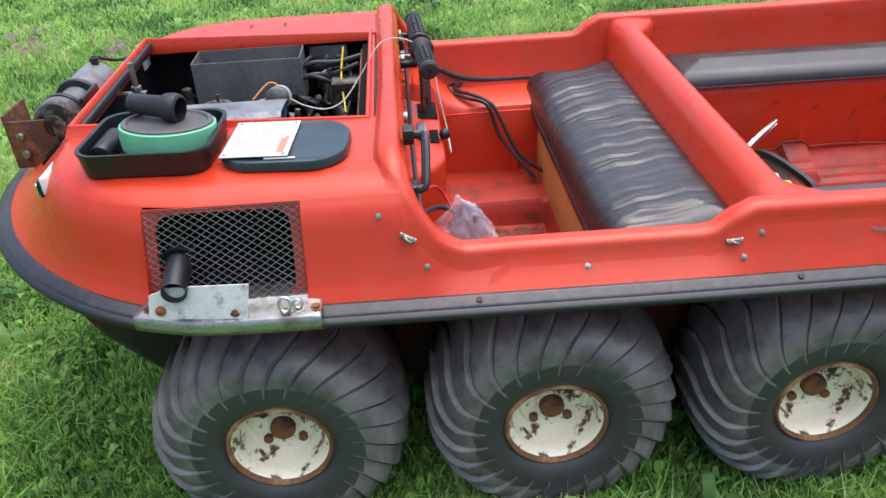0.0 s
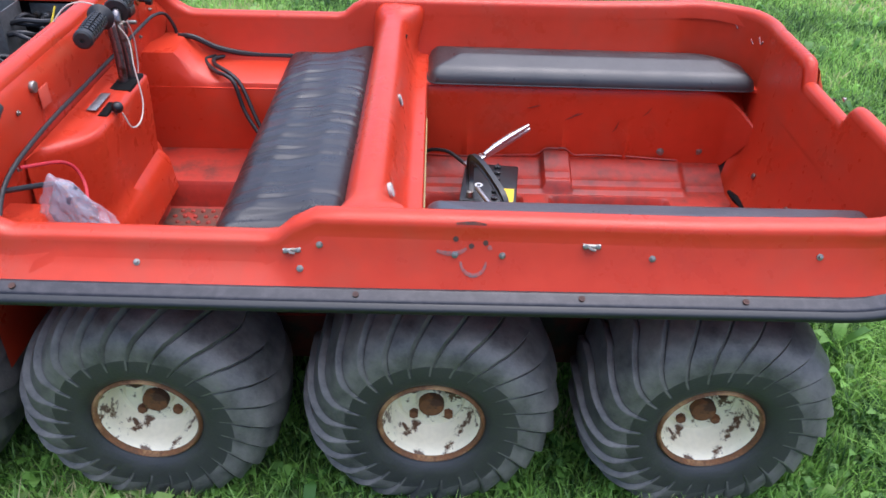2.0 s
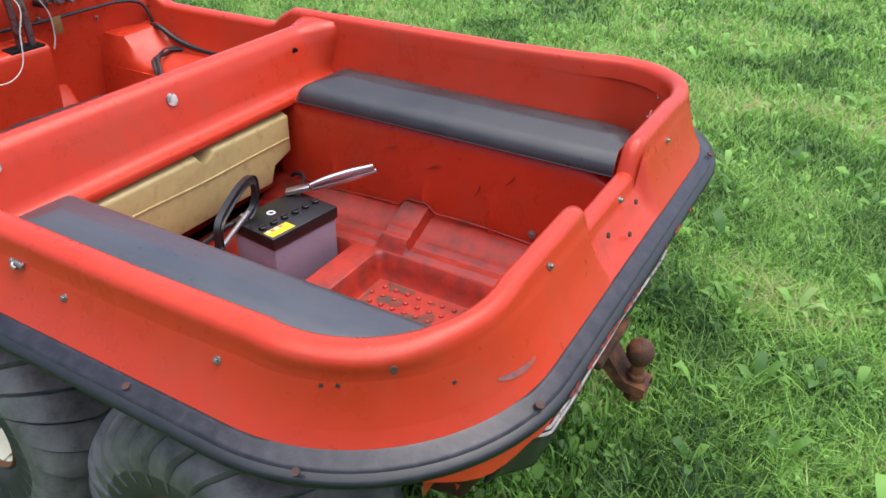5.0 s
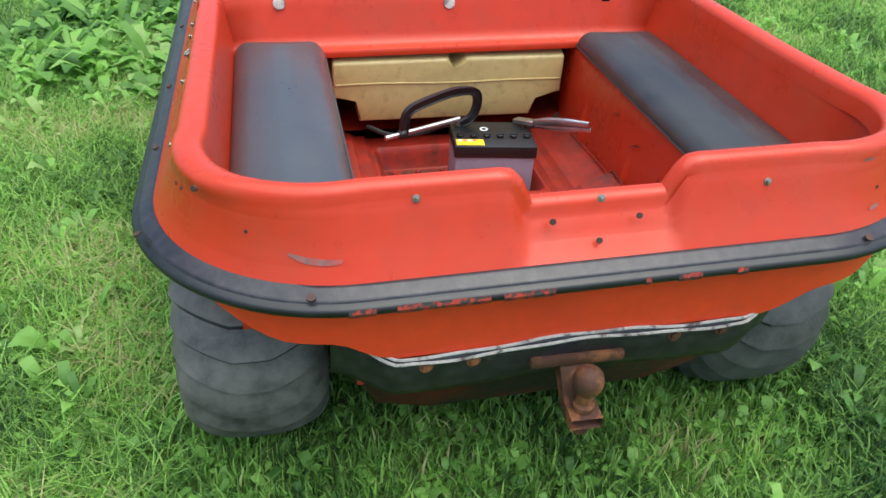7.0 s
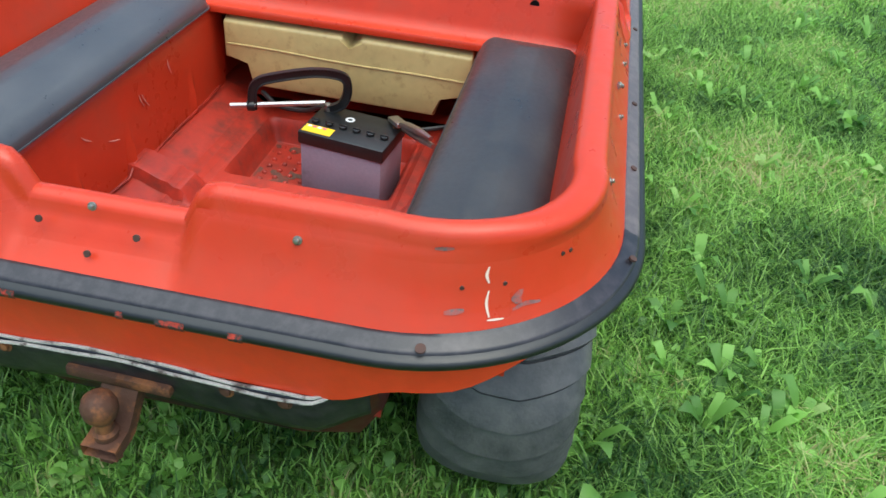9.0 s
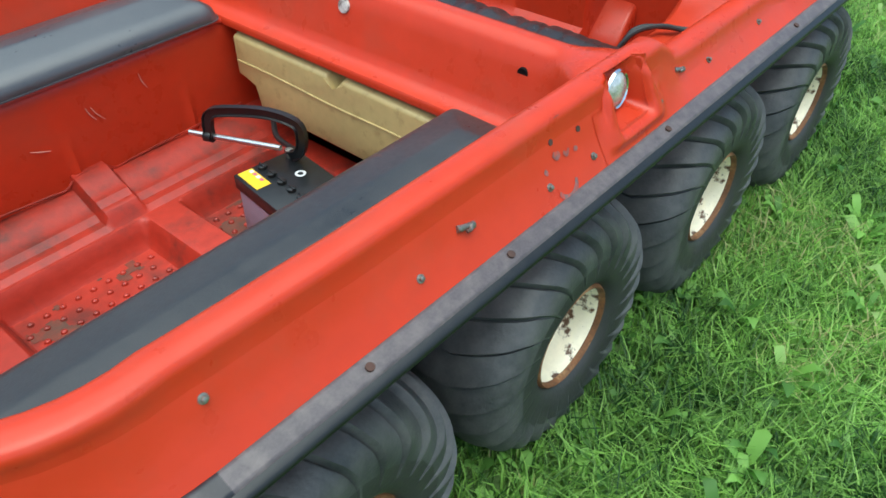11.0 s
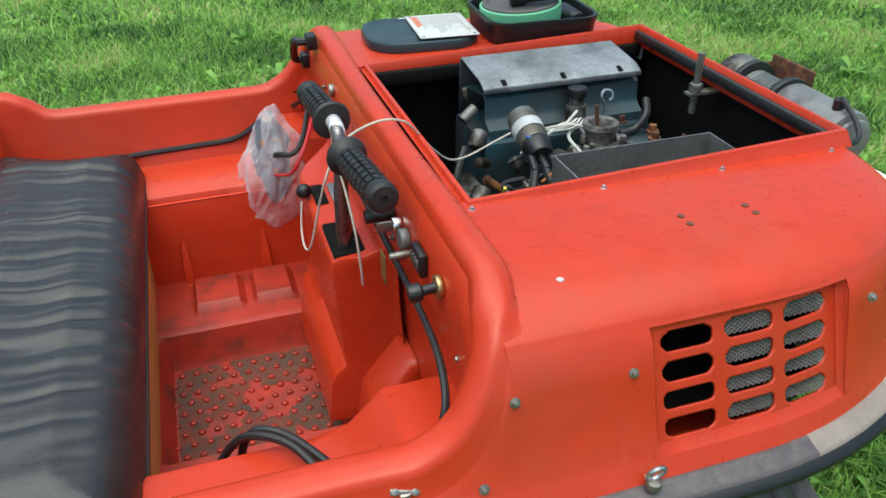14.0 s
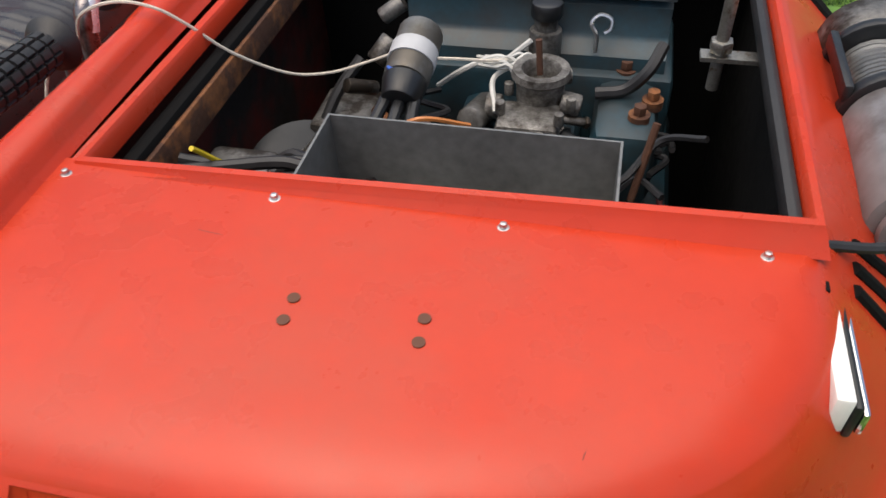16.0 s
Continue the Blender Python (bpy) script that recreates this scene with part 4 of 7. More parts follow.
for k, pts in enumerate((((0.49, 0.79, 0.76), (0.51, 0.83, 0.735), (0.56, 0.86, 0.72), (0.60, 0.88, 0.66)), ((0.53, 0.79, 0.76), (0.55, 0.82, 0.72), (0.57, 0.80, 0.66)),
                         ((0.51, 0.79, 0.76), (0.50, 0.83, 0.72), (0.47, 0.84, 0.66)), ((0.545, 0.93, 0.79), (0.58, 0.93, 0.80), (0.64, 0.94, 0.795), (0.71, 0.97, 0.80)),
                         ((0.545, 0.90, 0.77), (0.59, 0.90, 0.775), (0.62, 0.93, 0.75), (0.65, 0.97, 0.70)), ((0.285, 0.66, 0.74), (0.25, 0.655, 0.745), (0.225, 0.65, 0.77), (0.21, 0.62, 0.79)),
                         ((0.245, 0.86, 0.70), (0.215, 0.88, 0.68), (0.205, 0.93, 0.72), (0.24, 0.98, 0.70)), ((0.60, 0.62, 0.74), (0.63, 0.66, 0.70), (0.66, 0.72, 0.62)))):
    bm = B()
    tube(bm, pts, 0.008 if k != 3 else 0.007, 8)
    part("hose", bm, RUBBER, engine)
for x, y in ((0.230, 0.700), (0.215, 0.665), (0.475, 0.775), (0.250, 0.60)):
    bm = B()
    rod(bm, (x, y, 0.73), (x, y, 0.742), 0.013, 16)
    rod(bm, (x, y, 0.742), (x, y, 0.754), 0.008, 6, bevel=0.001)
    part("head_bolt", bm, RUST, engine)
bm = B()
tube(bm, [(0.292, 0.605, 0.765), (0.292, 0.600, 0.785), (0.300, 0.596, 0.800), (0.290, 0.592, 0.810), (0.276, 0.594, 0.806), (0.276, 0.598, 0.795), (0.283, 0.600, 0.790)], 0.0028, 6)
part("dipstick", bm, STEEL, engine)
for a, b, r in (((0.555, 0.55, 0.79), (0.585, 0.56, 0.77), 0.012), ((0.56, 0.60, 0.76), (0.58, 0.62, 0.735), 0.016), ((0.565, 0.53, 0.80), (0.57, 0.53, 0.825), 0.006), ((0.60, 0.72, 0.70), (0.64, 0.76, 0.66), 0.018),
                ((0.57, 0.66, 0.72), (0.60, 0.69, 0.74), 0.010), ((0.44, 0.74, 0.70), (0.46, 0.79, 0.73), 0.014), ((0.22, 0.90, 0.70), (0.22, 0.90, 0.76), 0.014), ((0.42, 0.66, 0.71), (0.43, 0.73, 0.73), 0.018)):
    bm = B()
    rod(bm, a, b, r, 12, bevel=r * 0.2)
    part("fitting", bm, CAST, engine, "greasy fitting")
for lo, hi in (((0.62, 0.86, 0.70), (0.70, 0.94, 0.76)), ((0.58, 0.60, 0.60), (0.66, 0.70, 0.68))):
    bm = B()
    box(bm, lo, hi, 0.008)
    part("bracket_block", bm, CAST, engine)
bm = B()
lathe(bm, [(0, 0.02), (0.0, 0.115), (0.01, 0.12), (0.035, 0.12), (0.045, 0.115), (0.045, 0.02)], (0.665, 0.66, 0.52), (0.69, 0.64, 0.72), 40)
part("flywheel_housing", bm, BLACK, engine)
for k, pts in enumerate((((0.49, 0.64, 0.72), (0.45, 0.66, 0.76), (0.41, 0.65, 0.775), (0.385, 0.66, 0.77)), ((0.39, 0.655, 0.775), (0.40, 0.64, 0.765), (0.37, 0.63, 0.79)), ((0.39, 0.66, 0.77), (0.41, 0.68, 0.76), (0.40, 0.72, 0.74)))):
    bm = B()
    tube(bm, pts, 0.0035, 6)
    part("wire", bm, material("pale wire", (0.5, 0.5, 0.47), 0.5), engine)

bm = B()
box(bm, (0.708, 0.425, 0.775), (0.716, 0.99, 0.812), 0.002)
part("rail", bm, RUST, atv, "rusty rail below the opening")
bm = B()
lathe(bm, [(0.0, 0.012), (0.0, 0.030), (0.010, 0.034), (0.012, 0.060), (0.0, 0.085), (0.0, 0.092), (0.022, 0.092), (0.030, 0.07), (0.030, 0.012)], (0.655, 0.74, 0.60), (0.60, 0.80, 0.68), 40)
part("pulley", bm, BLACK, engine, "black drive pulley", smooth=40)
for pts in (((0.71, 0.97, 0.80), (0.66, 0.95, 0.79), (0.60, 0.94, 0.785), (0.55, 0.935, 0.79)), ((0.70, 0.93, 0.79), (0.65, 0.92, 0.775), (0.61, 0.93, 0.76), (0.58, 0.95, 0.72)), ((0.56, 0.90, 0.775), (0.60, 0.88, 0.77), (0.63, 0.90, 0.74), (0.62, 0.95, 0.70))):
    bm = B()
    tube(bm, pts, 0.0065, 8)
    part("hose", bm, RUBBER, engine)

# greasy clutter round the carburettor
rng3 = random.Random(12)
for k in range(46):
    x, y = rng3.uniform(0.21, 0.60), rng3.uniform(0.63, 0.875)
    z = rng3.uniform(0.655, 0.735)
    dv = Vector((rng3.uniform(-1, 1), rng3.uniform(-1, 1), rng3.uniform(-0.6, 0.6))).normalized()
    bm = B()
    r, ln = rng3.uniform(0.004, 0.012), rng3.uniform(0.02, 0.055)
    p = Vector((x, y, z))
    if k % 3 == 0:
        q = dv.cross(Vector((0, 0, 1))) * 0.03
        tube(bm, [p - dv * ln * 1.6, p - dv * ln * 0.5 + q, p + dv * ln * 0.5 - q, p + dv * ln * 1.6], 0.0042, 6)
        part("hose", bm, RUBBER, engine)
    else:
        rod(bm, p - dv * ln / 2, p + dv * ln / 2, r, 10, bevel=r * 0.25)
        rod(bm, p + dv * ln * 0.3, p + dv * ln * 0.42, r * 1.45, 6, bevel=r * 0.15)
        part("fitting", bm, (CAST, BLACK, RUST, CAST)[k % 4], engine, "greasy fitting")
for k in range(7):
    a = 0.9 * k
    bm = B()
    p = Vector((0.40 + 0.012 * math.cos(a), 0.665 + 0.012 * math.sin(a), 0.775))
    tube(bm, [p + Vector((0.03, -0.02, -0.01)), p, p + Vector((-0.02, 0.012 * math.cos(a), 0.006)), p + Vector((-0.045, 0.03 * math.cos(a), -0.035))], 0.0022, 5)
    part("wire", bm, bpy.data.materials["pale wire"], engine)

# open sheet-metal bin
metal_bin = new("metal_bin")
metal_bin.parent = atv
metal_bin["label"] = "open grey sheet-metal bin in the engine bay"
X0, X1, Y0, Y1, Z0, Z1 = 0.250, 0.545, 0.883, 1.000, 0.70, 0.832
for lo, hi in (((X0, Y0, Z0), (X1, Y0 + 0.0025, Z1)), ((X0, Y1 - 0.0025, Z0), (X1, Y1, Z1)), ((X0, Y0 + 0.0025, Z0), (X0 + 0.0025, Y1 - 0.0025, Z1)), ((X1 - 0.0025, Y0 + 0.0025, Z0), (X1, Y1 - 0.0025, Z1)), ((X0 + 0.0025, Y0 + 0.0025, Z0), (X1 - 0.0025, Y1 - 0.0025, Z0 + 0.0025))):
    bm = B()
    box(bm, lo, hi)
    part("wall", bm, GALV, metal_bin, smooth=0)
# stud with nut on its bracket
bm = B()
rod(bm, (0.156, 0.700, 0.785), (0.156, 0.700, 0.905), 0.007, 12)
part("stud", bm, ZINC, atv)
bm = B()
rod(bm, (0.156, 0.700, 0.832), (0.156, 0.700, 0.846), 0.013, 6, bevel=0.002)
box(bm, (0.108, 0.692, 0.824), (0.176, 0.712, 0.829))
part("stud_nut", bm, ZINC, atv)
# crumpled silver duct, terminal board and coloured leads beside the opening
bm = B()
pts = spline([(0.585, 1.035, 0.735), (0.597, 1.025, 0.712), (0.621, 0.99, 0.675), (0.640, 0.94, 0.655), (0.652, 0.905, 0.640), (0.655, 0.87, 0.60)], 8)
tube(bm, pts, [0.024 if q % 2 else 0.029 for q in range(len(pts))], 14, 0)
part("duct", bm, STEEL, atv, "crumpled silver duct")
board = new("terminal_board")
board.parent = atv
bm = B()
box(bm, (0.555, 1.030, 0.745), (0.665, 1.036, 0.815), 0.002)
part("plate", bm, GALV, board, "grey metal plate")
for x in (0.575, 0.605, 0.640):
    bm = B()
    rod(bm, (x, 1.031, 0.785), (x, 1.008, 0.785), 0.009, 12, bevel=0.002)
    rod(bm, (x, 1.010, 0.785), (x, 1.000, 0.785), 0.004, 8)
    part("terminal", bm, CAST, board)
for pts in (((0.575, 1.0, 0.785), (0.56, 0.97, 0.80), (0.52, 0.93, 0.77), (0.50, 0.86, 0.74)), ((0.64, 1.0, 0.785), (0.66, 0.96, 0.79), (0.68, 0.90, 0.74), (0.66, 0.84, 0.68)), ((0.60, 1.0, 0.785), (0.615, 0.95, 0.77), (0.60, 0.88, 0.70))):
    bm = B()
    tube(bm, pts, 0.006, 8)
    part("lead", bm, RUBBER, board, "black lead")
for col, pts in (((0.6, 0.45, 0.02), ((0.66, 0.96, 0.83), (0.65, 0.90, 0.76), (0.66, 0.80, 0.70))), ((0.10, 0.012, 0.01), ((0.20, 0.80, 0.70), (0.19, 0.90, 0.71), (0.23, 0.98, 0.70))), ((0.5, 0.18, 0.05), ((0.42, 0.78, 0.76), (0.47, 0.82, 0.79), (0.52, 0.80, 0.74))),
                 ((0.03, 0.10, 0.4), ((0.50, 0.76, 0.79), (0.515, 0.745, 0.80), (0.525, 0.735, 0.80)))):
    bm = B()
    tube(bm, pts, 0.003, 6)
    part("lead", bm, material("lead", col, 0.45), atv)

# ---- winch on the nose ----
winch = new("winch")
winch.parent = atv
WX, WZ = -0.015, 0.800
bm = B()
rod(bm, (WX, 0.765, WZ), (WX, 0.925, WZ), 0.050, 32, bevel=0.008)
rod(bm, (WX, 0.925, WZ), (WX, 0.938, WZ), 0.040, 24, bevel=0.006)
part("motor", bm, material("grey winch paint", (0.17, 0.175, 0.18), 0.35, vary=0.2, dirt=(0.07, 0.055, 0.05), dirt_amount=0.7), winch, "grey cylindrical winch motor", warp=False)
bm = B()
pts = []
for k in range(11 * 20):
    a = 2 * math.pi * k / 20
    pts.append((WX + 0.036 * math.cos(a), 0.664 + 0.0078 * k / 20, WZ + 0.036 * math.sin(a)))
tube(bm, pts, 0.0045, 5, 0)
rod(bm, (WX, 0.66, WZ), (WX, 0.76, WZ), 0.033, 20)
part("cable_drum", bm, GALV, winch, "wound grey wire cable", warp=False)
bm = B()
rod(bm, (WX, 0.750, WZ), (WX, 0.766, WZ), 0.056, 28, bevel=0.003)
rod(bm, (WX, 0.645, WZ), (WX, 0.660, WZ), 0.056, 28, bevel=0.003)
box(bm, (WX - 0.062, 0.65, WZ - 0.01), (WX - 0.05, 0.765, WZ + 0.012), 0.003)
box(bm, (WX + 0.045, 0.65, WZ + 0.02), (WX + 0.055, 0.765, WZ + 0.04), 0.003)
part("drum_support", bm, BLACK, winch, warp=False)
bm = B()
rod(bm, (WX, 0.59, WZ), (WX, 0.646, WZ), 0.055, 28, bevel=0.01)
rod(bm, (WX, 0.575, WZ), (WX, 0.592, WZ), 0.028, 20, bevel=0.004)
part("gearbox", bm, CAST, winch, warp=False)
bm = B()
box(bm, (WX - 0.11, 0.575, WZ - 0.10), (WX + 0.0, 0.583, WZ + 0.02), 0.002)
box(bm, (WX - 0.115, 0.575, WZ - 0.10), (WX - 0.107, 0.70, WZ + 0.035), 0.002)
part("bracket", bm, RUST, winch, "rusty steel bracket", warp=False)
for z in (-0.06, -0.015):
    bm = B()
    rod(bm, (WX - 0.08, 0.562, WZ + z), (WX - 0.08, 0.576, WZ + z), 0.010, 6, bevel=0.002)
    part("bracket_bolt", bm, ZINC, winch, warp=False)
bm = B()
box(bm, (-0.03, 0.60, 0.745), (0.03, 0.93, 0.752), 0.002, m=Matrix.Rotation(0, 4, 'Y'))
part("mounting_plate", bm, GALV, winch, warp=False)
bm = B()
tube(bm, [(WX, 0.895, WZ + 0.055), (WX + 0.01, 0.90, WZ + 0.066), (WX + 0.02, 0.95, WZ + 0.045), (0.03, 0.985, 0.83), (0.09, 1.0, 0.835)], 0.005, 8)
rod(bm, (WX + 0.01, 0.895, WZ + 0.04), (WX + 0.012, 0.895, WZ + 0.066), 0.010, 12)
part("power_lead", bm, RUBBER, winch, warp=False)

# dark slots in the nose
for y in (0.50, 0.545, 0.93, 0.97, 1.01):
    sl = abs(y - C) / 0.735
    q = 0.3 * math.asin(sl) / (math.pi / 2)
    side = 1 if y > C else -1
    rw = hood_row(q, side, hatch_at(q, side))
    a, b = Vector(rw[2]).lerp(Vector(rw[3]), 0.5), Vector(rw[4])
    bm = B()
    tube(bm, [a, a.lerp(b, 0.5), b], 0.0065, 8, 0)
    part("nose_slot", bm, BLACK_MATT, atv, "dark slot in the nose")
# headlights set in the corners of the nose
WHITE = material("white lamp frame", (0.75, 0.74, 0.70), 0.4)
for side in (-1, 1):
    hl = new("headlight")
    hl.parent = atv
    lo, hi = (0.985, 1.148) if side > 0 else (2 * C - 1.148, 2 * C - 0.985)
    for nm, mat, x0, x1, z0, z1 in (("frame", WHITE, 0.081, 0.095, 0.790, 0.828), ("gasket", BLACK, 0.074, 0.081, 0.785, 0.822), ("lens", CHROME, 0.068, 0.074, 0.790, 0.815)):
        bm = B()
        box(bm, (x0, lo, z0), (x1, hi, z1), 0.003)
        part(nm, bm, mat, hl)


# ---- fittings on the skin ----
def unlean(x, y, z):
    return z - (0.010 + 0.010 * (x - 0.5)) * (y - C)


def on_side(x, z, side, out=0.0):
    """A place on the outer side skin at that length and true height, with the skin's normal."""
    z = unlean(x, C + side * 0.67, z)
    zb = band_z(x)

    def v_at(zz):
        if x < 0.80:
            return 0.735 - side_inset(max(0.0, (zz - zb) * 0.208 / (0.85 - zb)))
        inset = skin_inset(x, min(1, max(0, (zz - zb) / (rim_z(x) - 0.016 - zb))), zz - zb)
        return 0.735 - inset if x < 2.45 else 0.375 + math.sqrt((0.36 - inset) ** 2 - (x - 2.45) ** 2)
    v, dv = v_at(z), (v_at(z + 0.005) - v_at(z - 0.005)) / 0.01
    n = Vector((0, side, -dv)).normalized()
    return Vector((x, C + side * v, z)) + n * out, n


def bolt(p, n, r=0.0047, mat=None, parent=atv, name="bolt"):
    bm = B()
    rod(bm, p - n * 0.001, p + n * 0.0018, r * 1.35, 16, bevel=0.0006)
    rod(bm, p + n * 0.0015, p + n * 0.0065, r * 0.85, 6, bevel=0.0012)
    return part(name, bm, mat or ZINC, parent)


LEFT_BOLTS = ((0.757, 0.784), (0.841, 0.687), (1.149, 0.660), (1.486, 0.703), (1.450, 0.662), (1.734, 0.691), (1.821, 0.691), (2.099, 0.691), (2.410, 0.701))
RIGHT_BOLTS = ((0.652, 0.782), (0.799, 0.781), (0.844, 0.692), (1.064, 0.684), (1.294, 0.685), (1.511, 0.692), (1.725, 0.689), (1.842, 0.692), (2.121, 0.702), (2.425, 0.741), (0.312, 0.804))
for side, spots in ((-1, LEFT_BOLTS), (1, RIGHT_BOLTS)):
    for x, z in spots:
        bolt(*on_side(x, z, side))
for y, z in ((0.399, 0.753), (0.685, 0.740), (0.966, 0.752)):
    zz = unlean(2.74, y, z)
    f = (zz - 0.652) / (REAR - 0.016 - 0.652)
    bolt(Vector((2.81 - skin_inset(2.7, min(1, f), 0), y, zz)), Vector((0.95, 0, 0.3)).normalized())


def cleat(x, z, side, tilt):
    """A small lacing hook: a base, a stem and a bar."""
    p, n = on_side(x, z, side)
    c = new("lacing_hook")
    c.parent = atv
    a = Vector((math.cos(tilt), 0, math.sin(tilt)))
    a = (a - n * a.dot(n)).normalized()
    bm = B()
    tube(bm, [p + n * 0.001 - a * 0.016, p + n * 0.002 - a * 0.006, p + n * 0.002 + a * 0.006, p + n * 0.001 + a * 0.016], [0.0055, 0.0045, 0.0045, 0.0055], 8)
    part("base", bm, ZINC, c)
    for e in (-1, 1):
        bm = B()
        rod(bm, p + a * (0.011 * e), p + a * (0.011 * e) + n * 0.0075, 0.0045, 8, bevel=0.0012)
        part("rivet", bm, ZINC, c)
    bm = B()
    tube(bm, [p + n * 0.006 - a * 0.006, p + n * 0.011 - a * 0.002 - Vector((0, 0, 0.004)), p + n * 0.011 + a * 0.006 - Vector((0, 0, 0.006))], 0.0028, 6)
    part("hook", bm, ZINC, c)


for x, z, t in ((0.808, 0.743, -0.5), (1.435, 0.688, 0.1), (1.985, 0.710, 0.0)):
    cleat(x, z, -1, t)
for x, z, t in ((0.930, 0.698, 0.3), (1.400, 0.701, 0.35), (2.022, 0.720, 0.3)):
    cleat(x, z, 1, t)

# screw holes in the waist strip
HOLE = material("rust-rimmed hole", (0.06, 0.03, 0.022), 0.8, vary=0.4)


def dot(p, n, r, mat=HOLE, name="screw_hole", t=0.0012):
    bm = B()
    rod(bm, p - n * 0.002, p + n * t, r, 14)
    return part(name, bm, mat, atv)


for side, spots in ((-1, (0.934, 1.554, 1.969, 2.273, 2.577)), (1, (0.954, 1.526, 1.974, 2.246, 2.52))):
    for x in spots:
        dot(Vector((x, C + side * 0.712, band_z(x) + 0.002)), Vector((0, side * 0.35, 0.94)).normalized(), 0.006)
for y in (0.239, 1.145):
    dot(Vector((2.787, y, 0.654)), Vector((0.35, 0, 0.94)).normalized(), 0.007)
tail_n = Vector((0.94, 0, 0.34)).normalized()
for y, z in ((0.608, 0.710), (0.682, 0.681), (0.749, 0.712), (0.087, 0.751)):
    zz = unlean(2.75, y, z)
    f = (zz - 0.652) / (REAR - 0.016 - 0.652)
    dot(Vector((2.81 - skin_inset(2.7, f, 0), y, zz)) if y > 0.2 else Vector((2.655, y - 0.002, zz)), tail_n if y > 0.2 else Vector((0.75, -0.6, 0.2)).normalized(), 0.005)
# holes and plugs in the hood
for x, y in ((0.481, 1.145), (0.481, 1.167), (0.380, 1.147), (0.379, 1.169)):
    dot(Vector((x, y, 0.8465)), Vector((0, 0, 1)), 0.0050, material("dark hole", (0.11, 0.045, 0.025), 0.8), "plugged_hole", 0.0035)
for x, y, z in ((0.741, 1.037, 0.839), (0.539, 1.037, 0.840), (0.340, 1.039, 0.842), (0.136, 1.037, 0.841)):
    bolt(Vector((x, y, 0.8465)), Vector((0, 0, 1)), 0.004, STEEL, name="hood_rivet")
bm = B()
rod(bm, (0.702, 1.232, 0.842), (0.702, 1.232, 0.8495), 0.0046, 16)
part("hood_sticker", bm, material("white sticker", (0.48, 0.44, 0.46), 0.6), atv)

# grey marks where badges were
MARK = material("grey glue mark", (0.13, 0.115, 0.115), 0.55, vary=0.5, scale=60, dirt=(0.45, 0.05, 0.03), dirt_amount=0.85, dirt_scale=120, soft=0.3)


def mark(pts, w, side):
    """A thin streak of glue on the side skin through the given places."""
    bm = B()
    rows = []
    line2 = spline([Vector((x, 0, z)) for x, z in pts], 6)
    for i, q in enumerate(line2):
        d = (line2[min(i + 1, len(line2) - 1)] - line2[max(i - 1, 0)]).normalized()
        o = Vector((-d.z, 0, d.x)) * w * (0.6 + 0.4 * math.sin(math.pi * i / (len(line2) - 1)))
        rows.append([on_side(q.x + o.x, q.z + o.z, side, 0.0010)[0], on_side(q.x, q.z, side, 0.0014)[0], on_side(q.x - o.x, q.z - o.z, side, 0.0010)[0]])
    grid(bm, rows)
    return part("glue_mark", bm, MARK, atv)


def arc(cx, cz, r, a0, a1, n=7):
    return [(cx + r * math.cos(radians(a0 + (a1 - a0) * i / (n - 1))), cz + r * math.sin(radians(a0 + (a1 - a0) * i / (n - 1)))) for i in range(n)]


mark(arc(1.768, 0.682, 0.024, 185, 355), 0.0034, -1)
mark(((1.735, 0.745), (1.765, 0.746), (1.79, 0.744)), 0.006, -1)
mark(((1.70, 0.697), (1.72, 0.693), (1.742, 0.695), (1.755, 0.702)), 0.004, -1)
mark(((1.795, 0.707), (1.80, 0.700)), 0.004, -1)
mark(arc(1.805, 0.690, 0.026, 200, 330), 0.005, 1)
mark(((1.815, 0.728), (1.806, 0.722), (1.80, 0.726)), 0.006, 1)
mark(((1.79, 0.722), (1.783, 0.716), (1.776, 0.722)), 0.004, 1)
mark(((1.765, 0.716), (1.755, 0.714)), 0.004, 1)
mark(((1.81, 0.768), (1.79, 0.772), (1.77, 0.766)), 0.0055, 1)
mark(((1.842, 0.715), (1.836, 0.708)), 0.004, 1)
for side, spots in ((-1, ((1.735, 0.718), (1.764, 0.706), (1.79, 0.712))), (1, ((1.742, 0.737), (1.812, 0.745)))):
    for x, z in spots:
        p, n = on_side(x, z, side)
        dot(p, n, 0.005)

# lamp in its softly moulded niche
bm = B()
rows = []
for i in range(73):
    x = LAMP[0] - 0.056 + (LAMP[1] - LAMP[0] + 0.112) * i / 72
    zb = band_z(x)
    end = rim_z(x) - 0.040
    end += (LAMP[3] + 0.006 - end) * smoothstep(LAMP[0] - 0.030, LAMP[0] - 0.012, x) * smoothstep(LAMP[1] + 0.030, LAMP[1] + 0.012, x)
    row = []
    for k in range(45):
        z = zb + 0.006 + (end - zb - 0.006) * k / 44
        f = min(1.0, max(0.0, (z - zb) / (rim_z(x) - 0.016 - zb)))
        deep = smoothstep(LAMP[0] - 0.010, LAMP[0] + 0.016, x) * smoothstep(LAMP[1] + 0.010, LAMP[1] - 0.016, x) * smoothstep(LAMP[2] - 0.010, LAMP[2] + 0.012, z)
        proud = smoothstep(LAMP[0] - 0.054, LAMP[0] - 0.014, x) * smoothstep(LAMP[1] + 0.054, LAMP[1] + 0.014, x) * smoothstep(zb + 0.008, zb + 0.030, z) * (1 - smoothstep(end - 0.035, end - 0.004, z))
        skin_v = 0.735 - skin_inset(x, f, z - zb) + 0.0012
        row.append((x, C + skin_v + 0.011 * proud + (0.622 - skin_v - 0.011 * proud) * deep, z))
    rows.append(row)
grid(bm, rows)
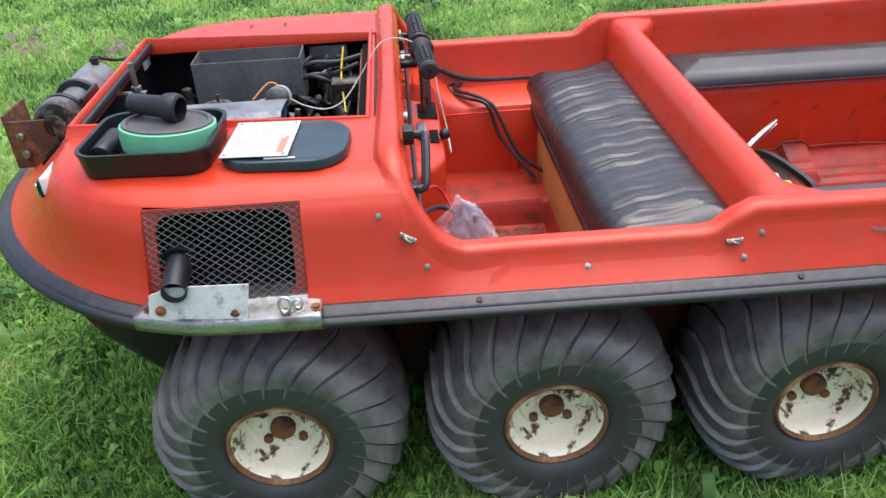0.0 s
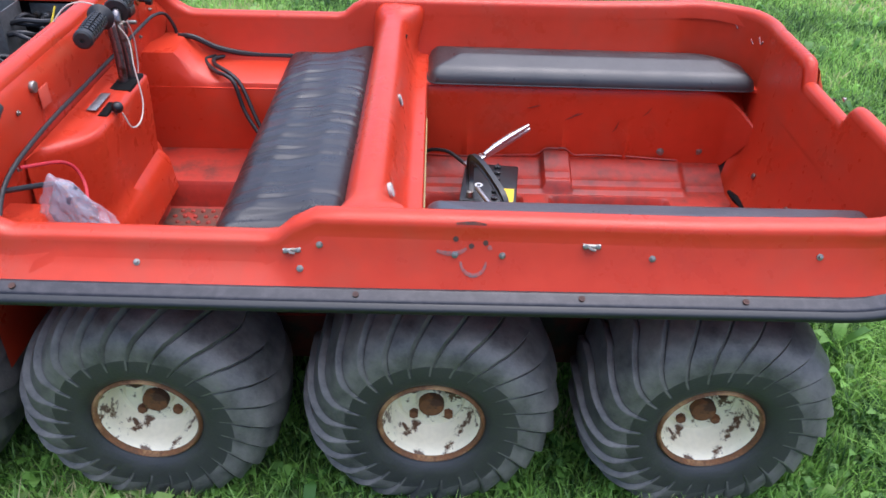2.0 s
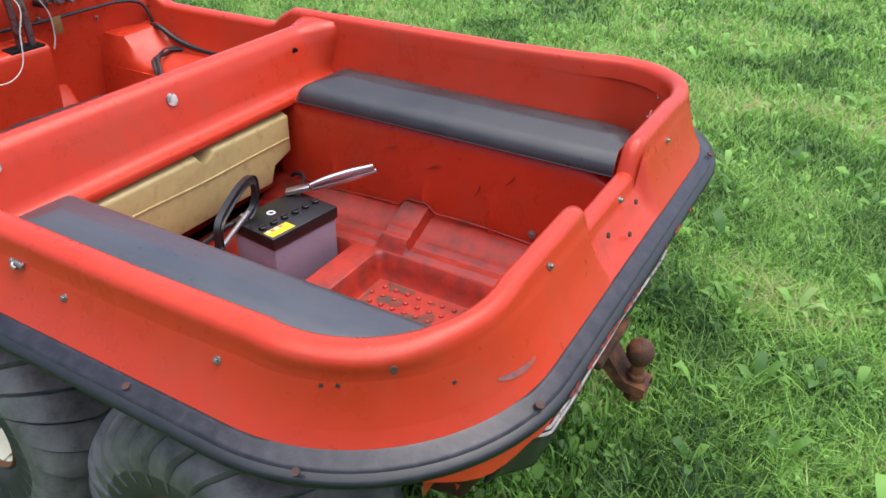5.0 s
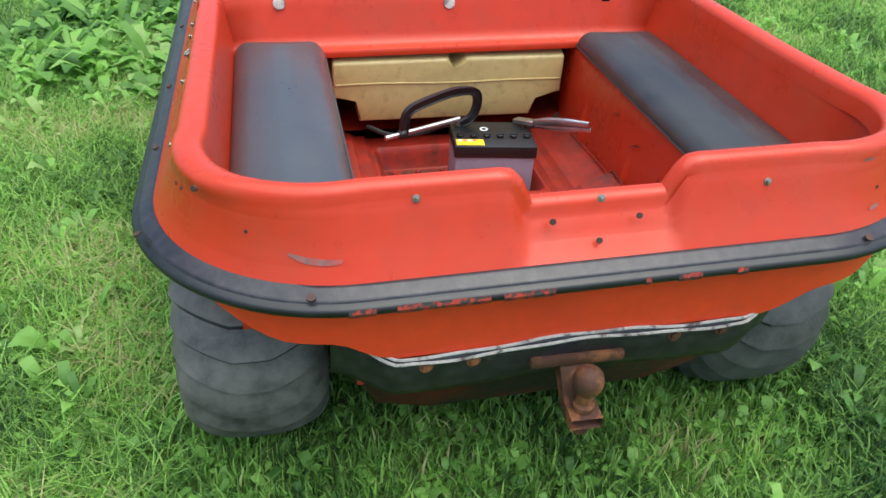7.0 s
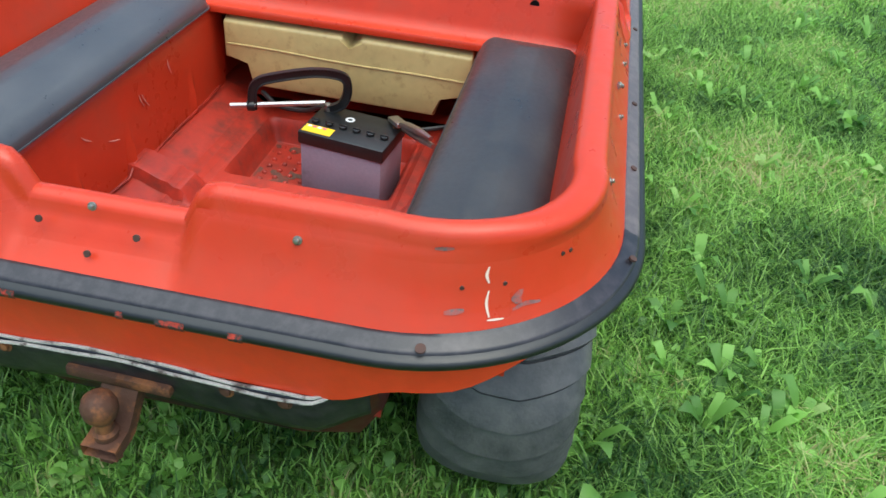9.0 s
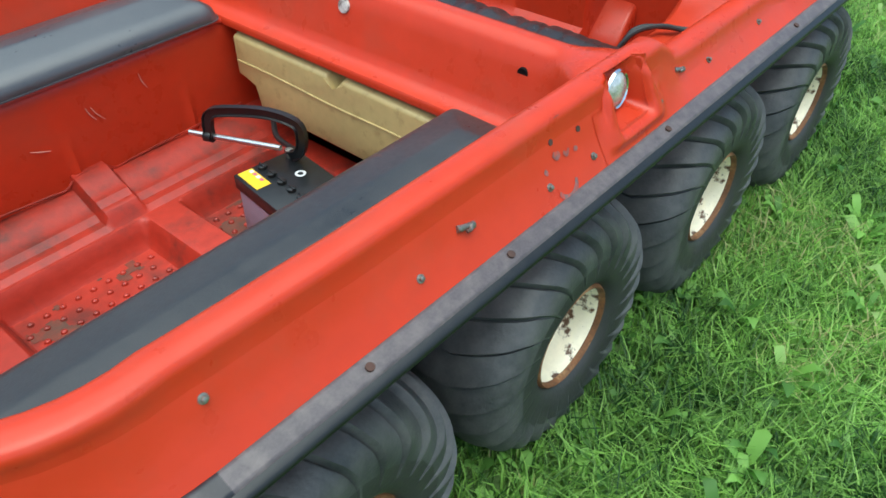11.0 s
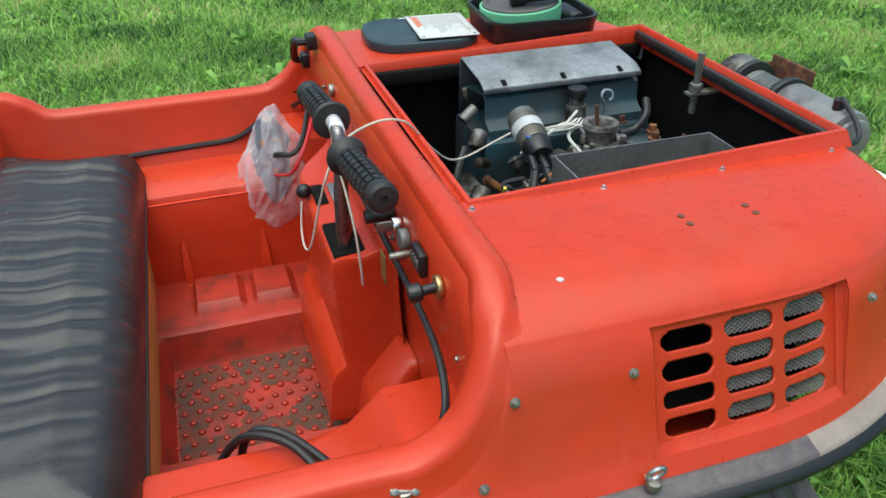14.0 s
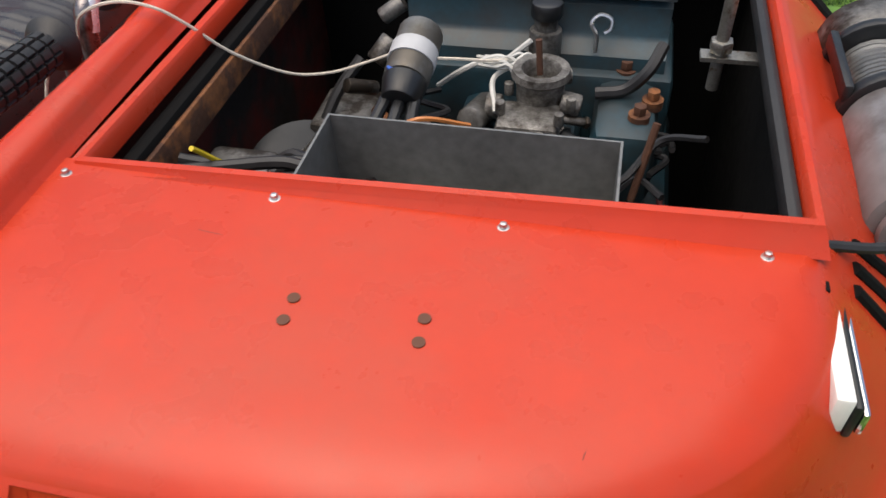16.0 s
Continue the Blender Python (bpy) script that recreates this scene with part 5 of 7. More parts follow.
part("lamp_niche", bm, RED, atv, smooth=60)
lamp_ob = new("side_lamp")
lamp_ob.parent = atv
lc = Vector((1.595, C + 0.626, 0.720))
bm = B()
lathe(bm, [(0.0, 0.034), (0.012, 0.035), (0.016, 0.032), (0.014, 0.029)], lc, lc + Vector((0, 1, 0.15)), 32)
part("bezel", bm, CHROME, lamp_ob, "chrome bezel")
bm = B()
lathe(bm, [(0.012, 0.030), (0.018, 0.022), (0.021, 0.012), (0.022, 0.0005)], lc, lc + Vector((0, 1, 0.15)), 32)
part("lens", bm, material("ribbed clear lens", (0.62, 0.64, 0.62), 0.18, 0.6, vary=0.5, scale=60, bump=0.5, bump_scale=90), lamp_ob, "clear ribbed lens")

# eye bolts on the strip
for x, side in ((0.644, 1), (0.575, -1)):
    e = new("eye_bolt")
    e.parent = atv
    p = Vector((x, C + side * (0.705 if side > 0 else 0.725), band_z(x) + 0.006))
    bm = B()
    rod(bm, p, p + Vector((0, 0, 0.012)), 0.010, 12, bevel=0.002)
    part("base", bm, ZINC, e)
    bm = B()
    c2 = p + Vector((0, 0, 0.024))
    tube(bm, [c2 + Vector((0.011 * math.cos(a), 0.004 * math.sin(a), 0.013 * math.sin(a))) for a in [2 * math.pi * k / 12 for k in range(13)]], 0.0032, 6, 0)
    part("ring", bm, STEEL, e)

# ---- slotted vent panel, right side ----
vent = new("vent_panel")
vent.parent = atv
SLOT_X, SLOT_Z = (0.572, 0.484, 0.398), (0.791, 0.757, 0.723, 0.690)


def narrow(x):
    """How far the hood's plan draws in towards the nose."""
    return 0.735 - 0.735 * math.sqrt(1 - ((0.5 - x) / 0.69) ** 2) if x < 0.5 else 0.0


def vent_v(z, x=0.5):
    return 0.6195 + (0.80 - z) * 0.39 - 0.9 * narrow(x)


bm = B()
cols, rws = 96, 46
vs = [[bm.verts.new((VENT[0] + (VENT[1] - VENT[0]) * i / cols, C + vent_v(VENT[2] + (VENT[3] - VENT[2]) * j / rws, VENT[0] + (VENT[1] - VENT[0]) * i / cols), VENT[2] + (VENT[3] - VENT[2]) * j / rws)) for j in range(rws + 1)] for i in range(cols + 1)]


def in_slot(x, z):
    for sx in SLOT_X:
        for sz in SLOT_Z:
            dx = max(0, abs(x - sx) - 0.024)
            if math.hypot(dx, z - sz) < 0.0108:
                return True
    return False


for i in range(cols):
    for j in range(rws):
        q = (vs[i][j], vs[i + 1][j], vs[i + 1][j + 1], vs[i][j + 1])
        c = sum((v.co for v in q), Vector()) / 4
        if not in_slot(c.x, c.z):
            bm.faces.new(q)
bmesh.ops.delete(bm, geom=[v for v in bm.verts if not v.link_faces], context='VERTS')
for _ in range(3):
    edge = [v for v in bm.verts if v.is_boundary and VENT[0] + 0.01 < v.co.x < VENT[1] - 0.01 and VENT[2] + 0.01 < v.co.z < VENT[3] - 0.01]
    bmesh.ops.smooth_vert(bm, verts=edge, factor=0.5, use_axis_x=True, use_axis_z=True)
thicken(part("panel", bm, RED, vent, "red panel with twelve slots", smooth=30), 0.005)
bm = B()
loop = []
xm, zm = (VENT[0] + VENT[1]) / 2, (VENT[2] + VENT[3]) / 2


HOOD_ROWS = [hood_row(0.20 + (s_of_x(0.72) - 0.20) * k / 60, 1, (0.4, HY1)) for k in range(61)]


def hood_v(x, z):
    """Half width of the hood's skin at that length and height."""
    cut = []
    for row in HOOD_ROWS:
        for a, b in zip(row[:8], row[1:8]):
            if a[2] <= z <= b[2]:
                f = (z - a[2]) / (b[2] - a[2])
                cut.append((a[0] + (b[0] - a[0]) * f, a[1] + (b[1] - a[1]) * f - C))
                break
    for a, b in zip(cut, cut[1:]):
        if a[0] <= x <= b[0]:
            return a[1] + (b[1] - a[1]) * (x - a[0]) / (b[0] - a[0])
    return cut[-1][1]


corners = ((VENT[0], VENT[2]), (VENT[1], VENT[2]), (VENT[1], VENT[3]), (VENT[0], VENT[3]))
for (xa, za), (xb, zb) in zip(corners, corners[1:] + corners[:1]):
    for q in range(8):
        x, z = xa + (xb - xa) * q / 8, za + (zb - za) * q / 8
        dx = (1 if x > xm else -1) if abs(x - xm) > 0.5 * (VENT[1] - VENT[0]) - 1e-4 else 0
        dz = (1 if z > zm else -1) if abs(z - zm) > 0.5 * (VENT[3] - VENT[2]) - 1e-4 else 0
        ring = []
        for o, deep in ((0.008, 0.08), (0.004, -0.0002), (0.001, 0.25), (-0.003, 0.75), (-0.008, 0.999)):
            px, pz = x + dx * o, min(0.838, max(0.656, z + dz * o))
            h, v = hood_v(px, pz), vent_v(pz, px) + 0.0008
            ring.append((px, C + (h - deep if deep < 0 else h + (v - h) * deep), pz))
        loop.append(ring)
loop.append(loop[0])
grid(bm, loop)
part("reveal", bm, RED, vent, smooth=70)


def expanded_mesh(name, x0, x1, z0, z1, yv, side, cw, ch, r, mat, parent, label):
    """Diamond strands, set in zigzag rows."""
    bm = B()
    nx, nz = max(1, round((x1 - x0) / cw)), max(1, round((z1 - z0) / ch))
    for j in range(nz + 1):
        for flip in (0, 1):
            pts = []
            for i in range(nx * 2 + 1):
                if flip:
                    z = z0 + (z1 - z0) * (j + (0.5 if i % 2 == 0 else 1.0)) / nz
                else:
                    z = z0 + (z1 - z0) * (j + (0.5 if i % 2 == 0 else 0.0)) / nz
                z = min(z1, max(z0, z))
                pts.append((x0 + (x1 - x0) * i / (nx * 2), C + side * yv(z), z))
            tube(bm, pts, r, 4, 0, caps=False)
    return part(name, bm, mat, parent, label, smooth=0)


MESH = material("grey wire mesh", (0.19, 0.19, 0.185), 0.55, 0.4, vary=0.3, scale=40)
for sx in SLOT_X[1:]:
    for sz in SLOT_Z:
        expanded_mesh("slot_mesh", sx - 0.037, sx + 0.037, sz - 0.013, sz + 0.013, lambda z: vent_v(z, sx) - 0.009, 1, 0.0080, 0.0050, 0.0015, MESH, vent, "fine expanded metal")

# Added black boards make the openings of the vent look deep and unlit.
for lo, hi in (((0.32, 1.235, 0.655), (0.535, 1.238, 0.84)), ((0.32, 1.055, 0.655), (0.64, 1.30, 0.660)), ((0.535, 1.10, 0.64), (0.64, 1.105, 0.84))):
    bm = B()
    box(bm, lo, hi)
    part("shade_board", bm, BLACK_MATT, vent, "black board standing in for shade behind the vent")

# ---- exhaust grille, left side ----
grille = new("exhaust_grille")
grille.parent = atv


def grille_v(z):
    return 0.625 + (0.80 - z) * 0.38


expanded_mesh("mesh", GRILLE[0] + 0.004, GRILLE[1] - 0.004, GRILLE[2], GRILLE[3] - 0.002, lambda z: grille_v(z), -1, 0.0205, 0.0125, 0.0010, MESH, grille, "grey expanded-metal grille")
bm = B()
loop = []
for x, z in ((GRILLE[0], GRILLE[2]), (GRILLE[1], GRILLE[2]), (GRILLE[1], GRILLE[3]), (GRILLE[0], GRILLE[3]), (GRILLE[0], GRILLE[2])):
    up = max(0, (z - band_z(x)) * 0.208 / (0.85 - band_z(x)))
    loop.append([(x, C - 0.735 + side_inset(up) - 0.0005, z), (x, C - grille_v(z) + 0.006, z)])
grid(bm, loop)
part("reveal", bm, RED, grille, smooth=0)
# ledge round the rounded opening, on which the mesh lies
bm = B()
gx, gz = (GRILLE[0] + GRILLE[1]) / 2, (GRILLE[2] + GRILLE[3]) / 2
hx, hz = (GRILLE[1] - GRILLE[0]) / 2, (GRILLE[3] - GRILLE[2]) / 2
rows = []
for k in range(65):
    a = 2 * math.pi * k / 64
    c, d = math.cos(a), math.sin(a)
    e = (abs(c) ** 7 + abs(d) ** 7) ** (-1 / 7)
    f = 1 / max(abs(c), abs(d))
    rows.append([(gx + hx * c * f, C - grille_v(gz + hz * d * f) + 0.004, gz + hz * d * f), (gx + (hx - 0.021) * c * e, C - grille_v(gz + (hz - 0.010) * d * e) + 0.004, gz + (hz - 0.010) * d * e),
                 (gx + (hx - 0.022) * c * e, C - grille_v(gz + (hz - 0.010) * d * e) + 0.012, gz + (hz - 0.011) * d * e)])
grid(bm, rows)
part("mesh_ledge", bm, RED_DIRTY, grille, smooth=30)
# Added black boards stand in for the shade inside the grille's opening.
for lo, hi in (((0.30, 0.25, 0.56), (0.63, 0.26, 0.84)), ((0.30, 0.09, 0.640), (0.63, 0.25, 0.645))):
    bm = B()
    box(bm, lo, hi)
    part("shade_board", bm, BLACK_MATT, grille, "black board standing in for shade behind the grille")
pipe = new("exhaust_pipe")
pipe.parent = atv
bm = B()
lathe(bm, [(-0.06, 0.020), (0.075, 0.020), (0.0755, 0.0225), (0.07, 0.0232), (-0.06, 0.0232)], (0.380, 0.035, 0.7265), (0.386, -0.040, 0.7185), 28)
part("pipe", bm, BLACK, pipe, "sooty black exhaust pipe")
bm = B()
lathe(bm, [(0.0, 0.022), (0.0, 0.033), (0.003, 0.034), (0.005, 0.032), (0.005, 0.023)], (0.3785, 0.052, 0.7280), (0.386, -0.040, 0.7185), 28)
part("flange", bm, BLACK_MATT, pipe)
shield = new("exhaust_shield")
shield.parent = atv
bm = B()
def s_at(x):
    return s_of_x(x) if x > 0.5 else 0.3 * math.acos((0.5 - x) / 0.69) / (math.pi / 2)


rows = []
for i in range(33):
    x0 = 0.292 + 0.348 * i / 32
    dent = 0.003 * noise.noise((x0 * 16, 0, 0)) + 0.0015 * noise.noise((x0 * 50, 3, 0))
    rows.append([(x, C - v, band_z(x0) + dz + dent * k) for (x, v), dz, k in ((plan(s_at(x0), a), dz, k) for a, dz, k in
                ((0.085, 0.028, 1), (0.055, 0.0165, 2), (0.030, 0.013, 1), (0.008, 0.0115, 0.6), (-0.003, 0.010, 0.5), (-0.0065, 0.005, 0.5), (-0.007, -0.008, 0.3), (-0.004, -0.021, 0.4)))])
grid(bm, rows)
thicken(part("edge_sheet", bm, material("dulled bright sheet", (0.40, 0.40, 0.39), 0.36, 0.85, vary=0.3, scale=20, bump=0.15, bump_scale=40, dirt=(0.20, 0.17, 0.15), dirt_amount=0.6, dirt_scale=20, soft=0.2), shield, "bent bright metal sheet over the strip"), 0.002)
bm = B()
outline = [(0.331, 0.000, 0.666), (0.505, 0.000, 0.652), (0.5155, 0.018, 0.715), (0.363, 0.018, 0.719), (0.352, 0.017, 0.711), (0.335, 0.015, 0.706)]
fore = [bm.verts.new((x, -0.040 + y, z)) for x, y, z in outline]
aft = [bm.verts.new((x, -0.0375 + y, z)) for x, y, z in outline]
bm.faces.new(fore)
bm.faces.new(aft[::-1])
for k in range(6):
    bm.faces.new((fore[k - 1], fore[k], aft[k], aft[k - 1]))
part("plate", bm, material("scuffed bright aluminium", (0.60, 0.59, 0.57), 0.5, 0.35, vary=0.15, scale=20, dirt=(0.35, 0.32, 0.29), dirt_amount=0.6, dirt_scale=30), shield, "flat aluminium plate")
for x in (0.353, 0.484):
    bolt(Vector((x, -0.0385 + 0.004, 0.678 - 0.10 * (x - 0.353))), Vector((0, -0.95, 0.3)).normalized(), 0.0075, RUST, shield)
for x in (0.312, 0.598, 0.630):
    px, pv = plan(s_at(x), 0.020)
    bolt(Vector((px, C - pv, band_z(x) + 0.0125)), Vector((0, -0.15, 0.99)).normalized(), 0.0085, ZINC if x == 0.598 else RUST, shield)
bm = B()
tube(bm, [(0.598 + 0.009 * math.cos(k * 0.785), -0.026, 0.668 + 0.009 * math.sin(k * 0.785)) for k in range(9)], 0.0022, 6, 2)
part("eye", bm, STEEL, shield, "small steel ring bolt")

# ---- tow bar ----
tow = new("tow_bar")
tow.parent = atv
bm = B()
grid(bm, [[(x, 0.685 - w, z), (x, 0.685 + w, z), (x, 0.685 + w, z - t), (x, 0.685 - w, z - t)] for x, z, w, t in ((2.700, 0.450, 0.030, 0.030), (2.725, 0.450, 0.030, 0.034), (2.755, 0.432, 0.030, 0.040), (2.785, 0.392, 0.029, 0.034), (2.800, 0.376, 0.028, 0.024), (2.838, 0.372, 0.028, 0.022))], closed=True)
box(bm, (2.738, 0.60, 0.428), (2.764, 0.77, 0.448), 0.004)
part("bar", bm, RUST, tow, "rusty steel drawbar", warp=False)
bm = B()
lathe(bm, [(0.0, 0.018), (0.012, 0.019), (0.016, 0.014), (0.034, 0.0135), (0.042, 0.020), (0.052, 0.0255), (0.066, 0.0270), (0.080, 0.0225), (0.088, 0.013), (0.091, 0.0005)], (2.812, 0.685, 0.374), (2.812, 0.685, 1), 28)
part("ball", bm, RUST, tow, "rusty tow ball", warp=False)
bm = B()
rod(bm, (2.812, 0.685, 0.351), (2.812, 0.685, 0.326), 0.019, 6, bevel=0.002)
part("nut", bm, RUST, tow, warp=False)
for y in (0.42, 0.50, 0.86, 0.95):
    bolt(Vector((2.756, y, 0.463)), Vector((1, 0, 0.1)).normalized(), 0.009, RUST)

# ---- steering, levers and dash fittings ----
steer = new("handlebar")
steer.parent = atv
bm = B()
tube(bm, [(0.874, 0.790, 0.66), (0.876, 0.790, 0.76), (0.874, 0.786, 0.83), (0.872, 0.778, 0.868), (0.872, 0.755, 0.879)], 0.0115, 12)
part("post", bm, material("dull dark chrome", (0.22, 0.20, 0.20), 0.3, 0.9, vary=0.3, scale=30, dirt=(0.10, 0.05, 0.035), dirt_amount=0.6, dirt_scale=30), steer, "tarnished chrome post")
bm = B()
tube(bm, [(0.884, 0.822, 0.66), (0.884, 0.822, 0.76), (0.880, 0.820, 0.82), (0.875, 0.826, 0.853), (0.873, 0.845, 0.862)], 0.0115, 12)
part("post", bm, bpy.data.materials["dull dark chrome"], steer, "tarnished chrome post")
bm = B()
tube(bm, [(0.873, 0.782, 0.845), (0.871, 0.772, 0.870), (0.872, 0.752, 0.8795), (0.874, 0.735, 0.880)], 0.0125, 14)
part("bend", bm, material("pale worn chrome", (0.8, 0.8, 0.82), 0.25, 0.5), steer, "bright bend of the bar")


def grip(a, b):
    """A rubber grip: a round flange, a core with rows of raised blocks and a smooth end with a hole."""
    a, b = Vector(a), Vector(b)
    ln = (b - a).length
    d = (b - a).normalized()
    side = d.orthogonal().normalized()
    up = d.cross(side)
    rings, count = 8, 11
    pitch = (ln - 0.046) / rings
    prof = [(-0.002, 0.012, 0), (0.0, 0.029, 0), (0.005, 0.032, 0), (0.010, 0.030, 0), (0.016, 0.021, 0), (0.0215, 0.0180, 0)]
    for k in range(rings):
        t = 0.022 + pitch * k
        high = 0.0035 + 0.0015 * math.sin(math.pi * k / (rings - 1))
        prof += [(t, 0.0180, 0), (t + 0.0007, 0.0180, high), (t + pitch - 0.0037, 0.0180, high), (t + pitch - 0.0030, 0.0180, 0)]
    prof += [(ln - 0.022, 0.0190, 0), (ln - 0.019, 0.0225, 0), (ln - 0.004, 0.0220, 0), (ln, 0.0175, 0), (ln + 0.001, 0.0055, 0), (ln - 0.004, 0.005, 0), (ln - 0.004, 0.0004, 0)]
    rows = []
    for t, r, high in prof:
        ring = []
        for q in range(count * 6):
            turn = 2 * math.pi * q / (count * 6)
            rad = r + (high if q % 6 else 0.0)
            ring.append(a + d * t + rad * (math.cos(turn) * side + math.sin(turn) * up))
        rows.append(ring)
    bm = B()
    grid(bm, rows, closed=True)
    bmesh.ops.recalc_face_normals(bm, faces=bm.faces)
    return part("grip", bm, RUBBER, steer, "black rubber grip with raised blocks", smooth=35)


grip((0.8735, 0.742, 0.880), (0.886, 0.585, 0.876))
grip((0.873, 0.838, 0.861), (0.861, 1.026, 0.879))

gear = new("gear_lever")
gear.parent = atv
bm = B()
rod(bm, (0.893, 0.625, 0.655), (0.914, 0.619, 0.690), 0.005, 10)
part("stem", bm, ZINC, gear)
bm = B()
bmesh.ops.create_uvsphere(bm, u_segments=20, v_segments=12, radius=0.0145, matrix=Matrix.Translation((0.917, 0.618, 0.698)))
part("knob", bm, BLACK, gear, "black ball knob")
bm = B()
box(bm, (0.848, 0.60, 0.6955), (0.872, 0.70, 0.6985), 0.001)
part("shift_plate", bm, ALU, atv, "worn silver shift plate on the console")

ign = new("ignition_switch")
ign.parent = atv
bm = B()
rod(bm, (0.818, 0.946, 0.789), (0.833, 0.946, 0.789), 0.012, 18, bevel=0.002)
part("barrel", bm, CHROME, ign)
bm = B()
box(bm, (0.833, 0.944, 0.780), (0.856, 0.948, 0.797), 0.001)
part("key", bm, ZINC, ign)
bm = B()
box(bm, (0.846, 0.928, 0.690), (0.849, 0.956, 0.742), 0.001)
part("key_tag", bm, material("worn brass tag", (0.25, 0.15, 0.05), 0.5, 0.5, vary=0.4, scale=60), ign, "brown key tag")
for nm, mat, y, z, r, ln in (("pull_knob", BLACK, 0.905, 0.787, 0.011, 0.042), ("round_switch", GALV, 0.982, 0.785, 0.016, 0.010), ("long_bolt", ZINC, 1.008, 0.775, 0.006, 0.032)):
    bm = B()
    rod(bm, (0.818, y, z), (0.822 + ln, y, z), r, 16, bevel=0.002)
    part(nm, bm, mat, atv)
rocker = new("rocker_switch")
rocker.parent = atv
bm = B()
box(bm, (0.818, 1.036, 0.778), (0.830, 1.080, 0.814), 0.003)
part("plate", bm, BLACK, rocker)
for k in range(4):
    bm = B()
    box(bm, (0.829, 1.042 + 0.009 * k, 0.788), (0.8325, 1.047 + 0.009 * k, 0.804), 0.0008)
    part("segment", bm, GALV, rocker)
choke = new("choke_knob")
choke.parent = atv
bm = B()
rod(bm, (0.818, 1.134, 0.800), (0.826, 1.134, 0.800), 0.016, 20, bevel=0.002)
part("collar", bm, material("tarnished brass", (0.45, 0.33, 0.16), 0.35, 0.9), choke)
bm = B()
lathe(bm, [(0.0, 0.007), (0.018, 0.007), (0.022, 0.012), (0.034, 0.013), (0.038, 0.011), (0.039, 0.0005)], (0.824, 1.134, 0.800), (0.9, 1.134, 0.792), 18)
part("knob", bm, BLACK, choke)
for y, z in ((1.10, 0.70), (1.215, 0.745), (0.90, 0.74), (0.30, 0.70), (0.36, 0.80)):
    bolt(Vector((0.820, y, z)), Vector((1, 0, 0)), 0.0045)
bm = B()
rod(bm, (0.815, 0.445, 0.822), (0.826, 0.445, 0.822), 0.013, 18, bevel=0.002)
part("blanking_plug", bm, ZINC, atv)
bm = B()
box(bm, (0.8225, 0.455, 0.765), (0.8245, 0.50, 0.81), 0.0005)
part("faded_patch", bm, material("faded red patch", (0.62, 0.09, 0.05), 0.5), atv)
handle = new("grab_handle")
handle.parent = atv
bm = B()
tube(bm, [(0.82, 0.250, 0.866), (0.850, 0.246, 0.866), (0.856, 0.225, 0.862), (0.852, 0.165, 0.815), (0.846, 0.148, 0.798), (0.82, 0.146, 0.794)], 0.009, 8)
part("bow", bm, BLACK, handle, "black plastic bow")
for y, z in ((0.250, 0.866), (0.146, 0.794)):
    bm = B()
    box(bm, (0.812, y - 0.018, z - 0.016), (0.835, y + 0.018, z + 0.016), 0.004)
    part("mount", bm, BLACK, handle)

# black cable along the dash and down the side
bm = B()
tube(bm, [(0.86, 0.10, 0.66), (0.838, 0.22, 0.715), (0.832, 0.43, 0.733), (0.832, 0.70, 0.735), (0.832, 0.94, 0.737), (0.834, 1.09, 0.741), (0.840, 1.19, 0.742), (0.852, 1.255, 0.725), (0.868, 1.272, 0.680), (0.872, 1.275, 0.64)], 0.0052, 8)
part("dash_cable", bm, RUBBER, atv, "black loom along the dash", warp=False)
for nm, pts, r in (("side_cable", ((0.88, 1.265, 0.655), (0.93, 1.255, 0.655), (1.0, 1.262, 0.620), (1.10, 1.268, 0.600), (1.25, 1.268, 0.598)), 0.009),
                   ("side_cable", ((1.00, 1.275, 0.592), (0.965, 1.235, 0.592), (0.985, 1.188, 0.588), (1.027, 1.125, 0.592), (1.062, 1.096, 0.592), (1.088, 1.080, 0.570), (1.12, 1.055, 0.48), (1.22, 0.98, 0.365)), 0.0062),
                   ("side_cable", ((1.03, 1.275, 0.592), (0.99, 1.240, 0.592), (1.005, 1.190, 0.592), (1.035, 1.140, 0.600), (1.078, 1.102, 0.592), (1.110, 1.080, 0.56), (1.17, 1.03, 0.44), (1.25, 0.99, 0.38)), 0.0062),
                   ("side_cable", ((0.92, 0.125, 0.66), (1.0, 0.118, 0.605), (1.1, 0.115, 0.595), (1.24, 0.118, 0.592), (1.34, 0.135, 0.588)), 0.007)):
    bm = B()
    tube(bm, pts, r, 8)
    part(nm, bm, RUBBER, atv, "black rubber cable", warp=False)
bm = B()
tube(bm, [(0.835, 0.20, 0.70), (0.87, 0.30, 0.66), (0.90, 0.33, 0.64), (0.93, 0.30, 0.63), (0.95, 0.27, 0.60)], 0.006, 8)
part("bag_lead", bm, RUBBER, atv, warp=False)
bm = B()
tube(bm, [(0.835, 0.28, 0.71), (0.88, 0.38, 0.67), (0.91, 0.38, 0.62), (0.94, 0.30, 0.58)], 0.004, 8)
part("bag_lead", bm, material("red lead", (0.45, 0.02, 0.03), 0.4), atv, "red lead", warp=False)

